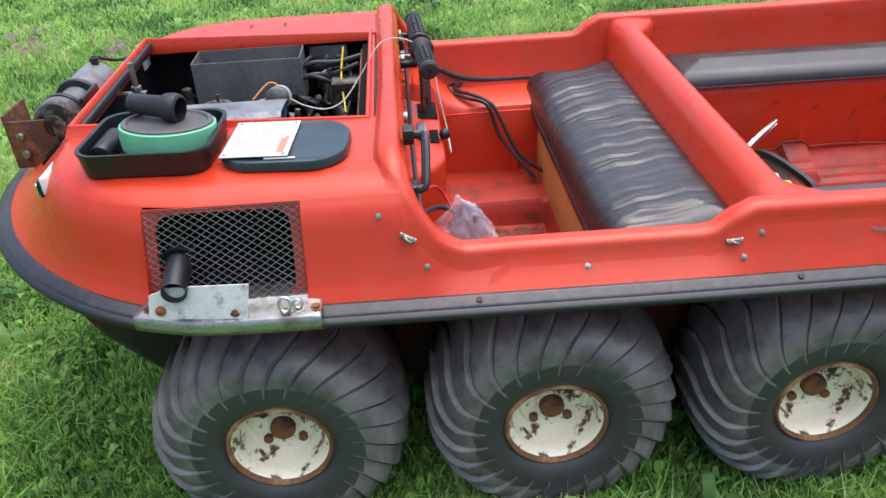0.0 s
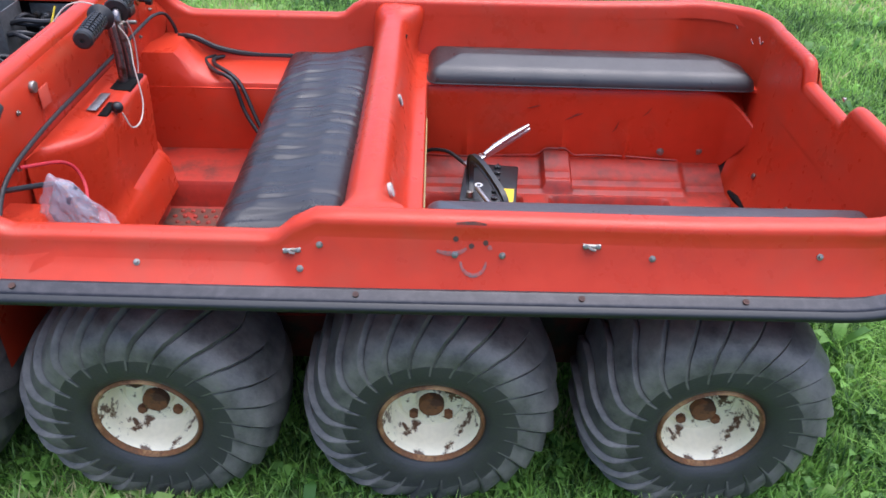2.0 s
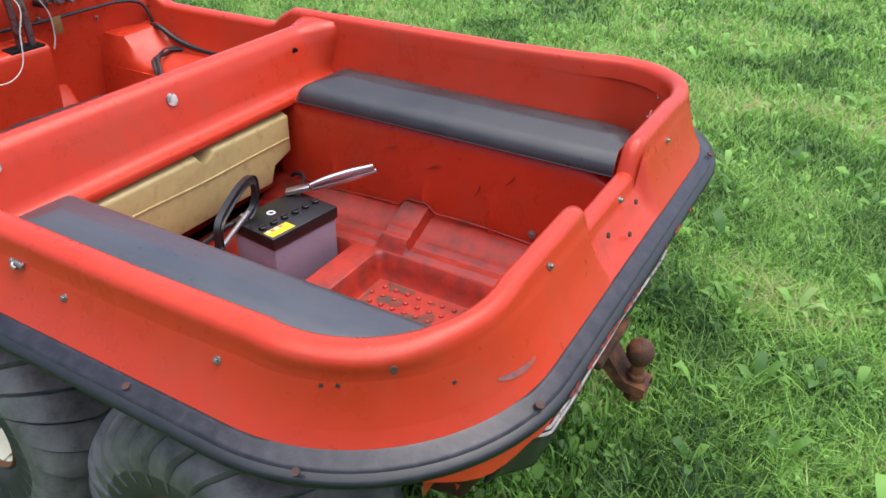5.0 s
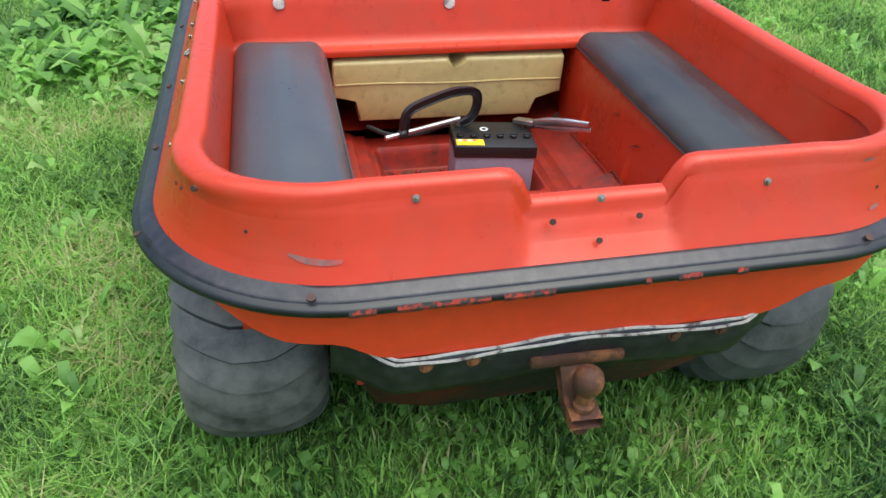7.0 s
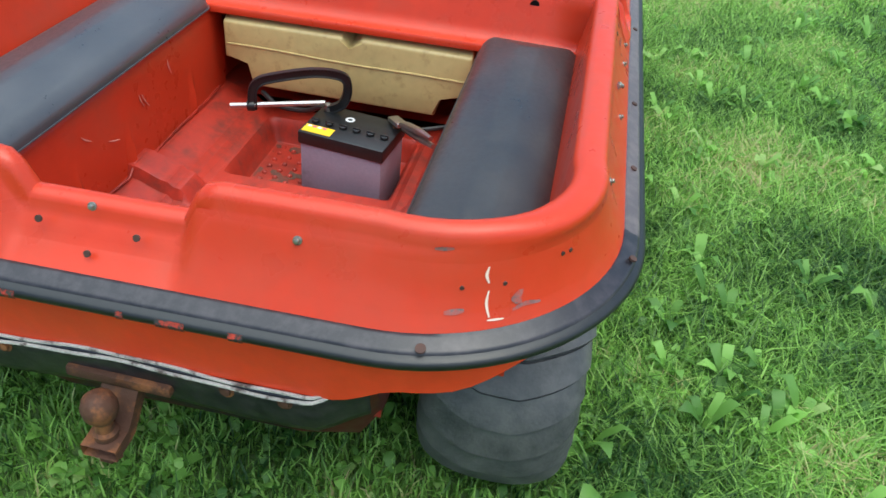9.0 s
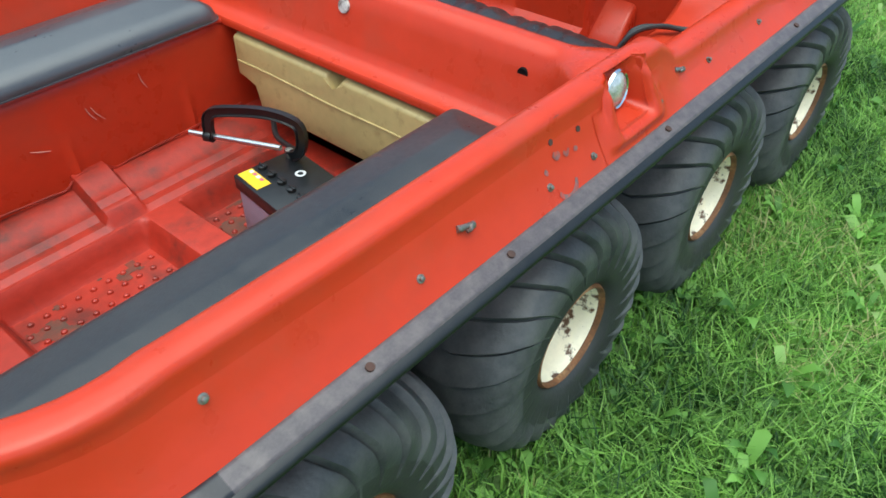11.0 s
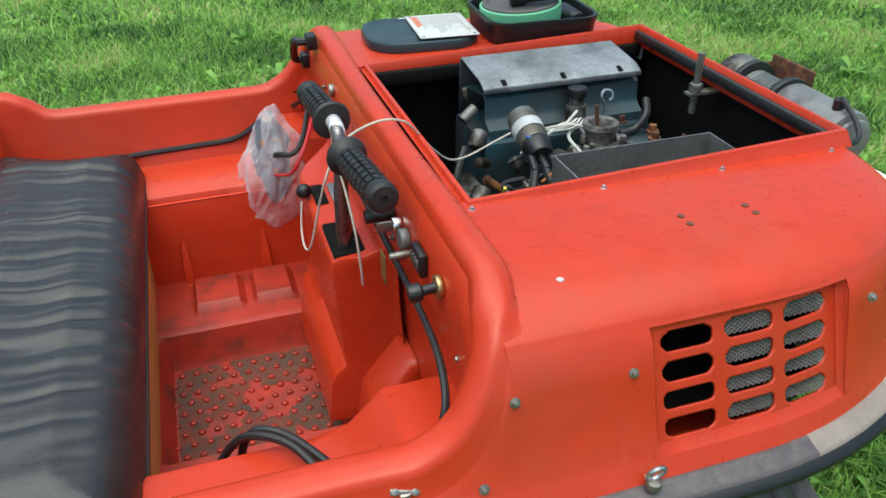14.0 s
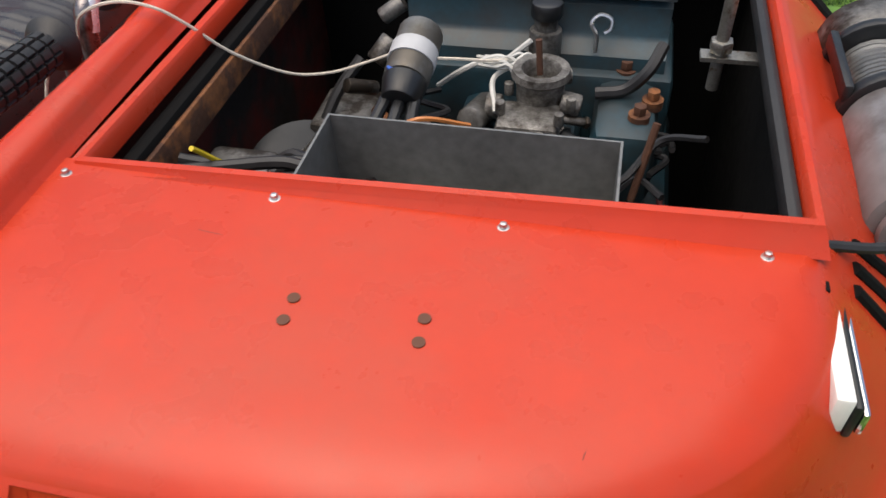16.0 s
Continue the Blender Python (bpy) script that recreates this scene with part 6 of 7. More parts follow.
# ---- white cord from the bar to the engine ----
CORD = material("off-white cord", (0.55, 0.50, 0.42), 0.8, vary=0.2, scale=200, bump=0.3, bump_scale=400)
cord = thing("cord", "thin off-white cord from the handlebar into the engine bay", "cord", (0.8, 0.8, 0.88))
for pts in (((0.880, 0.795, 0.842), (0.865, 0.80, 0.872), (0.835, 0.802, 0.890), (0.80, 0.799, 0.896), (0.768, 0.791, 0.886), (0.745, 0.778, 0.862), (0.71, 0.755, 0.815), (0.665, 0.715, 0.768), (0.62, 0.69, 0.757), (0.57, 0.682, 0.772), (0.535, 0.688, 0.790)),
            ((0.475, 0.695, 0.793), (0.45, 0.688, 0.790), (0.42, 0.675, 0.783), (0.395, 0.665, 0.780)),
            ((0.888, 0.795, 0.84), (0.905, 0.80, 0.80), (0.915, 0.775, 0.74), (0.930, 0.75, 0.66), (0.935, 0.70, 0.625), (0.932, 0.645, 0.632), (0.924, 0.625, 0.68)),
            ((0.888, 0.81, 0.84), (0.885, 0.86, 0.83), (0.88, 0.90, 0.77), (0.875, 0.905, 0.70), (0.872, 0.895, 0.66))):
    bm = B()
    tube(bm, [Vector(p) - Vector((0.8, 0.8, 0.88)) for p in pts], 0.0020, 6, 8)
    part("strand", bm, CORD, cord, warp=False)

# ---- loose things ----
# battery
bat = thing("battery", "grey car battery with black lid on the rear floor", "battery", (1.856, 0.775, 0.240))
bat.rotation_euler = (0, 0, radians(-6.6))
CASE = material("milky lilac plastic", (0.24, 0.21, 0.27), 0.4, vary=0.12, scale=12, dirt=(0.14, 0.12, 0.14), dirt_amount=0.5)
bm = B()
box(bm, (-0.074, -0.106, 0.0), (0.074, 0.106, 0.158), 0.006)
part("case", bm, CASE, bat, "milky lilac-grey case", warp=False)
bm = B()
box(bm, (-0.078, -0.110, 0.152), (0.078, 0.110, 0.186), 0.004)
part("lid", bm, BLACK, bat, "black lid", warp=False)
for k in range(6):
    bm = B()
    rod(bm, (0.018, -0.090 + 0.036 * k, 0.185), (0.018, -0.090 + 0.036 * k, 0.193), 0.010, 12, bevel=0.002)
    box(bm, (0.016, -0.100 + 0.036 * k, 0.190), (0.020, -0.080 + 0.036 * k, 0.196), 0.001)
    part("cell_cap", bm, BLACK, bat, warp=False)
bm = B()
box(bm, (0.036, -0.104, 0.1858), (0.070, -0.030, 0.1868))
lab = part("label", bm, material("yellow label", (0.80, 0.50, 0.02), 0.4, vary=0.1), bat, "yellow label", warp=False)
for k in range(4):
    bm = B()
    box(bm, (0.039, -0.098 + 0.013 * k, 0.1868), (0.047, -0.089 + 0.013 * k, 0.1872))
    part("print", bm, material("print", (0.5, 0.1, 0.2) if k % 2 else (0.8, 0.8, 0.8), 0.4), lab, warp=False)
bm = B()
lathe(bm, [(0.186, 0.006), (0.1866, 0.007), (0.1866, 0.011), (0.186, 0.012)], (-0.03, -0.02, 0), (-0.03, -0.02, 1), 18)
part("round_mark", bm, material("white print", (0.6, 0.6, 0.6), 0.4), bat, warp=False)
for y, mat in ((-0.09, ZINC), (0.095, RUST)):
    bm = B()
    rod(bm, (-0.05, y, 0.184), (-0.05, y, 0.204), 0.010, 14, 0.009, bevel=0.002)
    part("terminal", bm, mat, bat, warp=False)

# screw clamp on the terminal
cc = thing("c_clamp", "black cast screw clamp gripping the battery terminal", "clamp", (1.80, 0.70, 0.43))
o = Vector((1.80, 0.70, 0.43))
bm = B()
prof = spline([(1.800, 0.695, 0.430), (1.797, 0.728, 0.450), (1.796, 0.742, 0.490), (1.800, 0.730, 0.525), (1.825, 0.665, 0.535), (1.862, 0.572, 0.520), (1.875, 0.540, 0.506), (1.879, 0.530, 0.482), (1.880, 0.528, 0.438)], 6)
ax = Vector((0.37, -0.93, 0)).cross(Vector((0, 0, 1)))
rows = []
for i, p in enumerate(prof):
    d = (prof[min(i + 1, len(prof) - 1)] - prof[max(i - 1, 0)]).normalized()
    nn = ax.cross(d).normalized()
    rows.append([p - o + nn * a + ax * b for a, b in ((0.011, 0.007), (0.009, 0.007), (0.007, 0.003), (-0.007, 0.003), (-0.009, 0.007), (-0.011, 0.007), (-0.011, -0.007), (-0.009, -0.007), (-0.007, -0.003), (0.007, -0.003), (0.009, -0.007), (0.011, -0.007))])
vs = grid(bm, rows, closed=True)
bm.faces.new(vs[0][::-1])
bm.faces.new(vs[-1])
part("frame", bm, BLACK, cc, "black cast frame", warp=False)
bm = B()
rod(bm, Vector((1.897, 0.478, 0.446)) - o, Vector((1.815, 0.690, 0.455)) - o, 0.0065, 12)
part("screw", bm, STEEL, cc, "steel screw", warp=False)
bm = B()
rod(bm, Vector((1.883, 0.515, 0.446)) - o, Vector((1.876, 0.533, 0.447)) - o, 0.013, 14, bevel=0.002)
part("collar", bm, BLACK, cc, warp=False)

# locking pliers
pl = thing("locking_pliers", "bright locking pliers clipped to the battery terminal", "pliers", (1.80, 0.865, 0.43))
o = Vector((1.80, 0.865, 0.43))
for nm, pts, r in (("upper_handle", ((1.845, 0.893, 0.452), (1.88, 0.92, 0.468), (1.93, 0.955, 0.488), (1.98, 0.992, 0.503)), [0.007, 0.010, 0.009, 0.006]),
                   ("lower_handle", ((1.845, 0.900, 0.440), (1.885, 0.932, 0.452), (1.935, 0.967, 0.470), (1.985, 1.000, 0.488)), [0.007, 0.009, 0.009, 0.006])):
    bm = B()
    tube(bm, [Vector(p) - o for p in pts], r, 10)
    part(nm, bm, STEEL, pl, warp=False)
bm = B()
box(bm, (-0.012, -0.014, 0.0), (0.055, 0.014, 0.012), 0.003, m=Matrix.Rotation(radians(35), 4, 'Z') @ Matrix.Rotation(radians(-12), 4, 'Y'))
part("jaw", bm, STEEL, pl, warp=False)
bm = B()
tube(bm, [(1.80, 0.885, 0.415), (1.78, 0.93, 0.41), (1.74, 0.99, 0.41), (1.69, 1.02, 0.40), (1.66, 1.03, 0.38)], 0.006, 8)
tagged(part("battery_cable", bm, RUBBER), "black battery cable lying on the rear floor", "cable", "battery cables")
bm = B()
tube(bm, [(1.795, 0.70, 0.425), (1.76, 0.66, 0.41), (1.72, 0.60, 0.37), (1.70, 0.52, 0.36), (1.66, 0.46, 0.37)], 0.007, 8)
tagged(part("battery_cable", bm, RUBBER), "black battery cable lying on the rear floor", "cable", "battery cables")

# plastic bag with parts, hung at the dash
BAG = bpy.data.materials.new("clear plastic film")
BAG.use_nodes = True
bb = BAG.node_tree.nodes["Principled BSDF"]
bb.inputs["Base Color"].default_value = (0.74, 0.70, 0.76, 1)
bb.inputs["Roughness"].default_value = 0.16
bb.inputs["Alpha"].default_value = 0.32
bag = thing("plastic_bag", "crumpled clear plastic bag with a dark part, hung at the dash", "bag", (0.935, 0.255, 0.57))
bm = B()
bmesh.ops.create_icosphere(bm, subdivisions=5, radius=1.0)
for v in bm.verts:
    p = v.co.copy()
    n1 = noise.noise(p * 2.1 + Vector((3, 1, 0)))
    n2 = 1 - 2 * abs(noise.noise(p * 4.5))
    n3 = 1 - 2 * abs(noise.noise(p * 9.0 + Vector((5, 0, 0))))
    k = 1 + 0.30 * n1 + 0.16 * n2 + 0.07 * n3
    w = 0.040 + 0.010 * math.cos(p.z * 2.5)
    v.co = Vector((p.x * w * k * (1.35 - 0.30 * p.z) - 0.012 * p.z, p.y * w * k - 0.02 * p.z, p.z * 0.150 * (1 + 0.12 * n1)))
part("film", bm, BAG, bag, "creased clear film", smooth=25, warp=False)
bm = B()
bmesh.ops.create_icosphere(bm, subdivisions=3, radius=1.0)
for v in bm.verts:
    k = 1 + 0.25 * noise.noise(v.co * 2.0)
    v.co = Vector((v.co.x * 0.046 * k, v.co.y * 0.036 * k - 0.02 * v.co.z, v.co.z * 0.11 * k + 0.02))
part("contents", bm, material("dark part in the bag", (0.10, 0.11, 0.14), 0.5, vary=0.6, scale=30, dirt=(0.35, 0.16, 0.05), dirt_amount=0.6, dirt_scale=40), bag, warp=False)

# air cleaner parts laid on the hood
HOOD_Z = 0.842


def rounded_outline(hx, hy, r, n=8):
    out = []
    for cx, cy, a0 in ((hx - r, hy - r, 0), (-hx + r, hy - r, 90), (-hx + r, -hy + r, 180), (hx - r, -hy + r, 270)):
        for k in range(n + 1):
            a = radians(a0 + 90 * k / n)
            out.append((cx + r * math.cos(a), cy + r * math.sin(a)))
    return out


tray = thing("air_cleaner_tray", "open black plastic air cleaner tray lying on the hood", "air cleaner", (0.318, 0.272, HOOD_Z))
tray.rotation_euler = (0, 0, radians(-3))
bm = B()
ol, il = rounded_outline(0.128, 0.112, 0.045), rounded_outline(0.122, 0.106, 0.041)
sc = lambda pts, k, z: [(x * k, y * k, z) for x, y in pts]
grid(bm, [sc(ol, 0.93, 0.004), sc(ol, 0.96, 0.006), sc(ol, 1.0, 0.046), sc(ol, 1.015, 0.050), sc(ol, 1.01, 0.054), sc(il, 1.0, 0.053), sc(il, 0.97, 0.012), sc(il, 0.9, 0.009), sc(il, 0.02, 0.009)], closed=True)
part("shell", bm, BLACK, tray, warp=False)
bm = B()
rod(bm, (-0.098, -0.05, 0.025), (-0.098, 0.05, 0.025), 0.022, 18, bevel=0.006)
part("inlet_chamber", bm, BLACK, tray, warp=False)
filt = thing("air_filter", "oval air filter with pale green foam and grey end", "air filter", (0.345, 0.275, HOOD_Z + 0.022))
filt.rotation_euler = (radians(-3), radians(3), 0)
GREEN = material("pale green foam", (0.15, 0.44, 0.25), 0.75, vary=0.12, scale=30, bump=0.2, bump_scale=260)
el = lambda rx, ry, z: [(rx * math.cos(2 * math.pi * k / 48), ry * math.sin(2 * math.pi * k / 48), z) for k in range(48)]
bm = B()
grid(bm, [el(0.078, 0.062, 0.0), el(0.094, 0.078, 0.001), el(0.096, 0.080, 0.02), el(0.094, 0.079, 0.044), el(0.088, 0.073, 0.047)], closed=True)
part("foam_sleeve", bm, GREEN, filt, "pale green foam sleeve", warp=False)
bm = B()
grid(bm, [el(0.090, 0.075, 0.045), el(0.089, 0.074, 0.0495), el(0.080, 0.066, 0.051), el(0.076, 0.062, 0.0465), el(0.03, 0.025, 0.0465), el(0.001, 0.001, 0.0465)], closed=True)
part("end_cap", bm, material("grey rubber", (0.075, 0.07, 0.07), 0.55, vary=0.3, scale=20), filt, "grey rubber end", warp=False)
tubeo = thing("intake_tube", "short black rubber intake tube resting on the filter", "tube", (0.325, 0.30, HOOD_Z + 0.095))
tubeo.rotation_euler = (0, radians(3), radians(-18))
bm = B()
lathe(bm, [(0.055, 0.0225), (0.052, 0.028), (0.04, 0.030), (0.022, 0.027), (0.015, 0.022), (-0.05, 0.020), (-0.056, 0.019), (-0.056, 0.016), (0.012, 0.018), (0.035, 0.024), (0.054, 0.0225)], (0, 0, 0), (1, 0, 0), 28)
part("tube", bm, RUBBER, tubeo, warp=False)
lid = thing("plastic_cover", "flat dark green-black plastic cover lying on the hood", "cover", (0.580, 0.252, HOOD_Z))
lid.rotation_euler = (0, 0, radians(-4))
bm = B()
ol = rounded_outline(0.125, 0.102, 0.072)
grid(bm, [sc(ol, 0.97, 0.002), sc(ol, 1.0, 0.004), sc(ol, 1.0, 0.018), sc(ol, 0.985, 0.022), sc(ol, 0.93, 0.0235), sc(ol, 0.9, 0.022), sc(ol, 0.4, 0.024), sc(ol, 0.01, 0.024)], closed=True)
part("plate", bm, material("dark green-black plastic", (0.018, 0.034, 0.040), 0.32, vary=0.2, scale=14), lid, warp=False)
bm = B()
box(bm, (-0.03, -0.088, 0.0235), (0.03, -0.080, 0.0243))
part("lettering_bar", bm, material("pale bar", (0.4, 0.42, 0.42), 0.5), lid, warp=False)
card = thing("instruction_plate", "white printed plate with worn text lying on the plastic cover", "plate", (0.530, 0.258, HOOD_Z + 0.0265))
card.rotation_euler = (0, 0, radians(-4))
bm = B()
box(bm, (-0.066, -0.086, 0.0), (0.066, 0.086, 0.0022), 0.0008)
part("plate", bm, material("worn white plate", (0.50, 0.50, 0.50), 0.5, vary=0.15, scale=20, dirt=(0.40, 0.30, 0.24), dirt_amount=0.55, dirt_scale=18), card, warp=False)
for x, y in ((-0.058, -0.076), (0.056, -0.077), (-0.057, 0.076), (0.057, 0.077)):
    bm = B()
    rod(bm, (x, y, 0.0015), (x, y, 0.0026), 0.0028, 10)
    part("plate_hole", bm, BLACK_MATT, card, warp=False)
inkr, inkg = material("red print", (0.55, 0.20, 0.12), 0.6), material("grey print", (0.36, 0.35, 0.34), 0.6)
rng2 = random.Random(4)
for k in range(16):
    x = 0.052 - 0.0068 * k
    wide = 0.06 * rng2.uniform(0.5, 1.15)
    bm = B()
    t = 0.0022 if 2 <= k else 0.004
    box(bm, (x - t, -0.072, 0.0021), (x + t, -0.072 + 2 * wide, 0.0026))
    part("print_line", bm, inkr if k < 2 else inkg, card, warp=False)

DARK_RED = material("dirt streak", (0.09, 0.022, 0.016), 0.8, vary=0.4, scale=60)
# pale scratches on the inner wall of the bench
for x, z, dx, dz in ((2.02, 0.50, 0.012, 0.02), (2.035, 0.505, 0.008, 0.018), (2.16, 0.47, 0.02, 0.008), (1.90, 0.53, 0.006, 0.02), (2.25, 0.52, 0.015, 0.012)):
    bm = B()
    y = C - 0.3595
    tube(bm, [(x - dx, y, z - dz), (x + 0.003, y, z), (x + dx, y, z + dz)], [0.0006, 0.0016, 0.0005], 5, 4)
    part("scratch", bm, material("pale pink scratch", (0.55, 0.26, 0.20), 0.7), atv)
    bm = B()
    y = C + 0.3595
    tube(bm, [(x - dz + 0.1, y, z - dx), (x + 0.103, y, z), (x + dz + 0.1, y, z + dx)], [0.0006, 0.0014, 0.0005], 5, 4)
    part("scratch", bm, DARK_RED, atv)

# scratches on the hood and marks inside the tub
DARK = material("dark scratch", (0.16, 0.03, 0.018), 0.7, vary=0.4, scale=80)
for name, mat, a, b, r in (("scratch", DARK, (0.257, 1.203, 0.8470), (0.2585, 1.236, 0.8435), 0.0011), ("scratch", DARK, (0.628, 1.182, 0.8475), (0.621, 1.168, 0.8475), 0.0011), ("scratch", DARK, (0.461, 1.270, 0.8395), (0.459, 1.279, 0.8365), 0.0010),
                           ("scratch", DARK, (0.30, 1.12, 0.8477), (0.33, 1.135, 0.8477), 0.0007), ("scratch", DARK, (0.55, 1.09, 0.8479), (0.60, 1.085, 0.8479), 0.0006), ("scratch", DARK, (0.42, 1.215, 0.8465), (0.40, 1.225, 0.8462), 0.0008)):
    a, b = Vector(a), Vector(b)
    bm = B()
    tube(bm, [a, a.lerp(b, 0.35) + Vector((0.0012, 0, 0)), a.lerp(b, 0.7) - Vector((0.001, 0, 0)), b], [r * 0.4, r, r, r * 0.3], 5, 4)
    part(name, bm, mat, atv)
for x, z in ((0.247, 0.777), (0.229, 0.783), (0.218, 0.784)):
    dot(Vector((x, C + hood_v(x, z), z)), Vector((-0.37, 0.88, 0.29)).normalized(), 0.0032)
for x, y, z in ((2.416, 1.057, 0.394), (2.538, 1.060, 0.398)):
    bolt(Vector((x, y, unlean(x, y, z))), Vector((-0.2, -0.95, 0.1)).normalized(), 0.009, ZINC, name="washer_bolt")
bm = B()
tube(bm, [(2.588, 0.875, 0.352), (2.592, 0.83, 0.356), (2.594, 0.77, 0.360)], [0.006, 0.011, 0.005], 6, 4)
part("dark_slot", bm, BLACK_MATT, atv)
for pts, w in ((((2.598, 1.264, 0.72), (2.604, 1.262, 0.695), (2.612, 1.256, 0.690)), 0.004), (((2.654, 1.10, 0.745), (2.655, 1.08, 0.73), (2.655, 1.07, 0.742)), 0.004), (((2.628, 1.235, 0.735), (2.634, 1.225, 0.725)), 0.004), (((2.652, 1.15, 0.72), (2.653, 1.13, 0.712)), 0.003)):
    bm = B()
    tube(bm, pts, w * 0.6, 5, 4)
    part("scuff", bm, MARK, atv)

# scratches and scuffs on the tail
SCRATCH = material("pale scratch", (0.72, 0.55, 0.45), 0.7)


def on_corner(q, z, side, out):
    """A place on the rounded rear corners."""
    x0, v0 = plan(q)
    zb, zt = band_z(x0), rim_z(x0) - 0.016
    f = min(1, max(0, (z - zb) / (zt - zb)))
    x, v = plan(q, skin_inset(x0, f, 0) - out)
    return Vector((x, C + side * v, z))


def corner_mark(name, mat, pts, w, side):
    bm = B()
    line2 = spline([Vector((q, 0, z)) for q, z in pts], 5)
    rows = []
    for i, p in enumerate(line2):
        k = w * (0.5 + 0.5 * math.sin(math.pi * i / (len(line2) - 1)))
        d = line2[min(i + 1, len(line2) - 1)] - line2[max(i - 1, 0)]
        steep = abs(d.z) > abs(d.x) * 2.6
        rows.append([on_corner(p.x + (e * k * 0.4 if steep else 0), p.z + (0 if steep else e * k), side, 0.0012) for e in (-1, 0, 1)])
    grid(bm, rows)
    return part(name, bm, mat, atv)


corner_mark("scratch", SCRATCH, ((0.852, 0.738), (0.853, 0.727), (0.852, 0.716)), 0.0016, 1)
corner_mark("scratch", SCRATCH, ((0.852, 0.706), (0.853, 0.690), (0.852, 0.672)), 0.0014, 1)
corner_mark("scratch", SCRATCH, ((0.853, 0.669), (0.846, 0.668)), 0.0015, 1)
corner_mark("scuff", MARK, ((0.838, 0.700), (0.840, 0.690), (0.839, 0.682)), 0.006, 1)
corner_mark("scuff", MARK, ((0.842, 0.676), (0.836, 0.680), (0.829, 0.677)), 0.003, 1)
corner_mark("scuff", MARK, ((0.870, 0.682), (0.862, 0.684)), 0.004, 1)
corner_mark("scuff", MARK, ((0.875, 0.762), (0.867, 0.763)), 0.003, 1)
corner_mark("scuff", MARK, ((0.866, 0.697), (0.874, 0.690), (0.884, 0.687), (0.891, 0.688)), 0.0045, -1)
for q, z, side in ((0.816, 0.728, 1), (0.811, 0.727, 1), (0.845, 0.712, 1), (0.863, 0.712, 1), (0.79, 0.735, -1), (0.797, 0.737, -1), (0.845, 0.720, -1)):
    p = on_corner(q, z, side, 0.0)
    n = (on_corner(q, z, side, 0.01) - p).normalized()
    dot(p, n, 0.003)

# dents of wear on the waist strip at the tail, where the red shows through
WORN = material("red paint worn through", (0.36, 0.035, 0.02), 0.6, vary=0.5, scale=80, dirt=(0.03, 0.03, 0.03), dirt_amount=0.95, dirt_scale=120)
for y0, y1 in ((0.29, 0.33), (0.36, 0.50), (0.52, 0.60), (0.745, 0.755), (0.80, 0.84), (0.90, 0.92)):
    bm = B()
    z = band_z(2.79)
    grid(bm, [[(2.8095, y, z - 0.0125), (2.8120, y, z - 0.0195), (2.8098, y, z - 0.0265)] for y in [y0 + (y1 - y0) * i / 8 for i in range(9)]])
    part("worn_patch", bm, WORN, atv)


# ---- lawn ----
def leaf_material(name, low, high, dry):
    m = bpy.data.materials.new(name)
    m.use_nodes = True
    n, l = m.node_tree.nodes, m.node_tree.links
    b = n["Principled BSDF"]
    geo = n.new("ShaderNodeNewGeometry")
    tc = n.new("ShaderNodeTexCoord")
    patch = n.new("ShaderNodeTexNoise")
    patch.inputs["Scale"].default_value, patch.inputs["Detail"].default_value = 1.6, 5
    l.new(tc.outputs["Object"], patch.inputs["Vector"])
    add = n.new("ShaderNodeMath")
    add.operation = 'MULTIPLY_ADD'
    add.inputs[1].default_value = 0.9
    l.new(geo.outputs["Random Per Island"], add.inputs[0])
    sub = n.new("ShaderNodeMapRange")
    sub.inputs["From Min"].default_value, sub.inputs["From Max"].default_value = 0.3, 0.7
    sub.inputs["To Min"].default_value, sub.inputs["To Max"].default_value = -0.42, 0.45
    l.new(patch.outputs["Fac"], sub.inputs["Value"])
    l.new(sub.outputs[0], add.inputs[2])
    ramp = n.new("ShaderNodeValToRGB")
    e = ramp.color_ramp.elements
    e[0].position, e[0].color = 0.0, (*low, 1)
    e[1].position, e[1].color = 0.86, (*high, 1)
    x = e.new(0.97)
    x.color = (*dry, 1)
    l.new(add.outputs[0], ramp.inputs["Fac"])
    l.new(ramp.outputs["Color"], b.inputs["Base Color"])
    b.inputs["Roughness"].default_value = 0.5
    tr = n.new("ShaderNodeBsdfTranslucent")
    l.new(ramp.outputs["Color"], tr.inputs["Color"])
    mix = n.new("ShaderNodeMixShader")
    mix.inputs["Fac"].default_value = 0.5
    l.new(b.outputs[0], mix.inputs[1])
    l.new(tr.outputs[0], mix.inputs[2])
    l.new(mix.outputs[0], n["Material Output"].inputs["Surface"])
    return m


GRASS = leaf_material("grass", (0.026, 0.085, 0.015), (0.430, 0.720, 0.150), (0.58, 0.52, 0.26))
WEED = leaf_material("weed leaf", (0.075, 0.190, 0.032), (0.320, 0.590, 0.115), (0.36, 0.52, 0.16))


def mesh_from(name, co, faces_loops, sizes, mat):
    me = bpy.data.meshes.new(name)
    me.vertices.add(len(co))
    me.vertices.foreach_set("co", np.ascontiguousarray(co, np.float32).ravel())
    me.loops.add(len(faces_loops))
    me.loops.foreach_set("vertex_index", faces_loops.astype(np.int32))
    me.polygons.add(len(sizes))
    me.polygons.foreach_set("loop_start", np.r_[0, np.cumsum(sizes)[:-1]].astype(np.int32))
    me.polygons.foreach_set("loop_total", sizes.astype(np.int32))
    me.update(calc_edges=True)
    me.materials.append(mat)
    return new(name, me)


rng = np.random.default_rng(7)


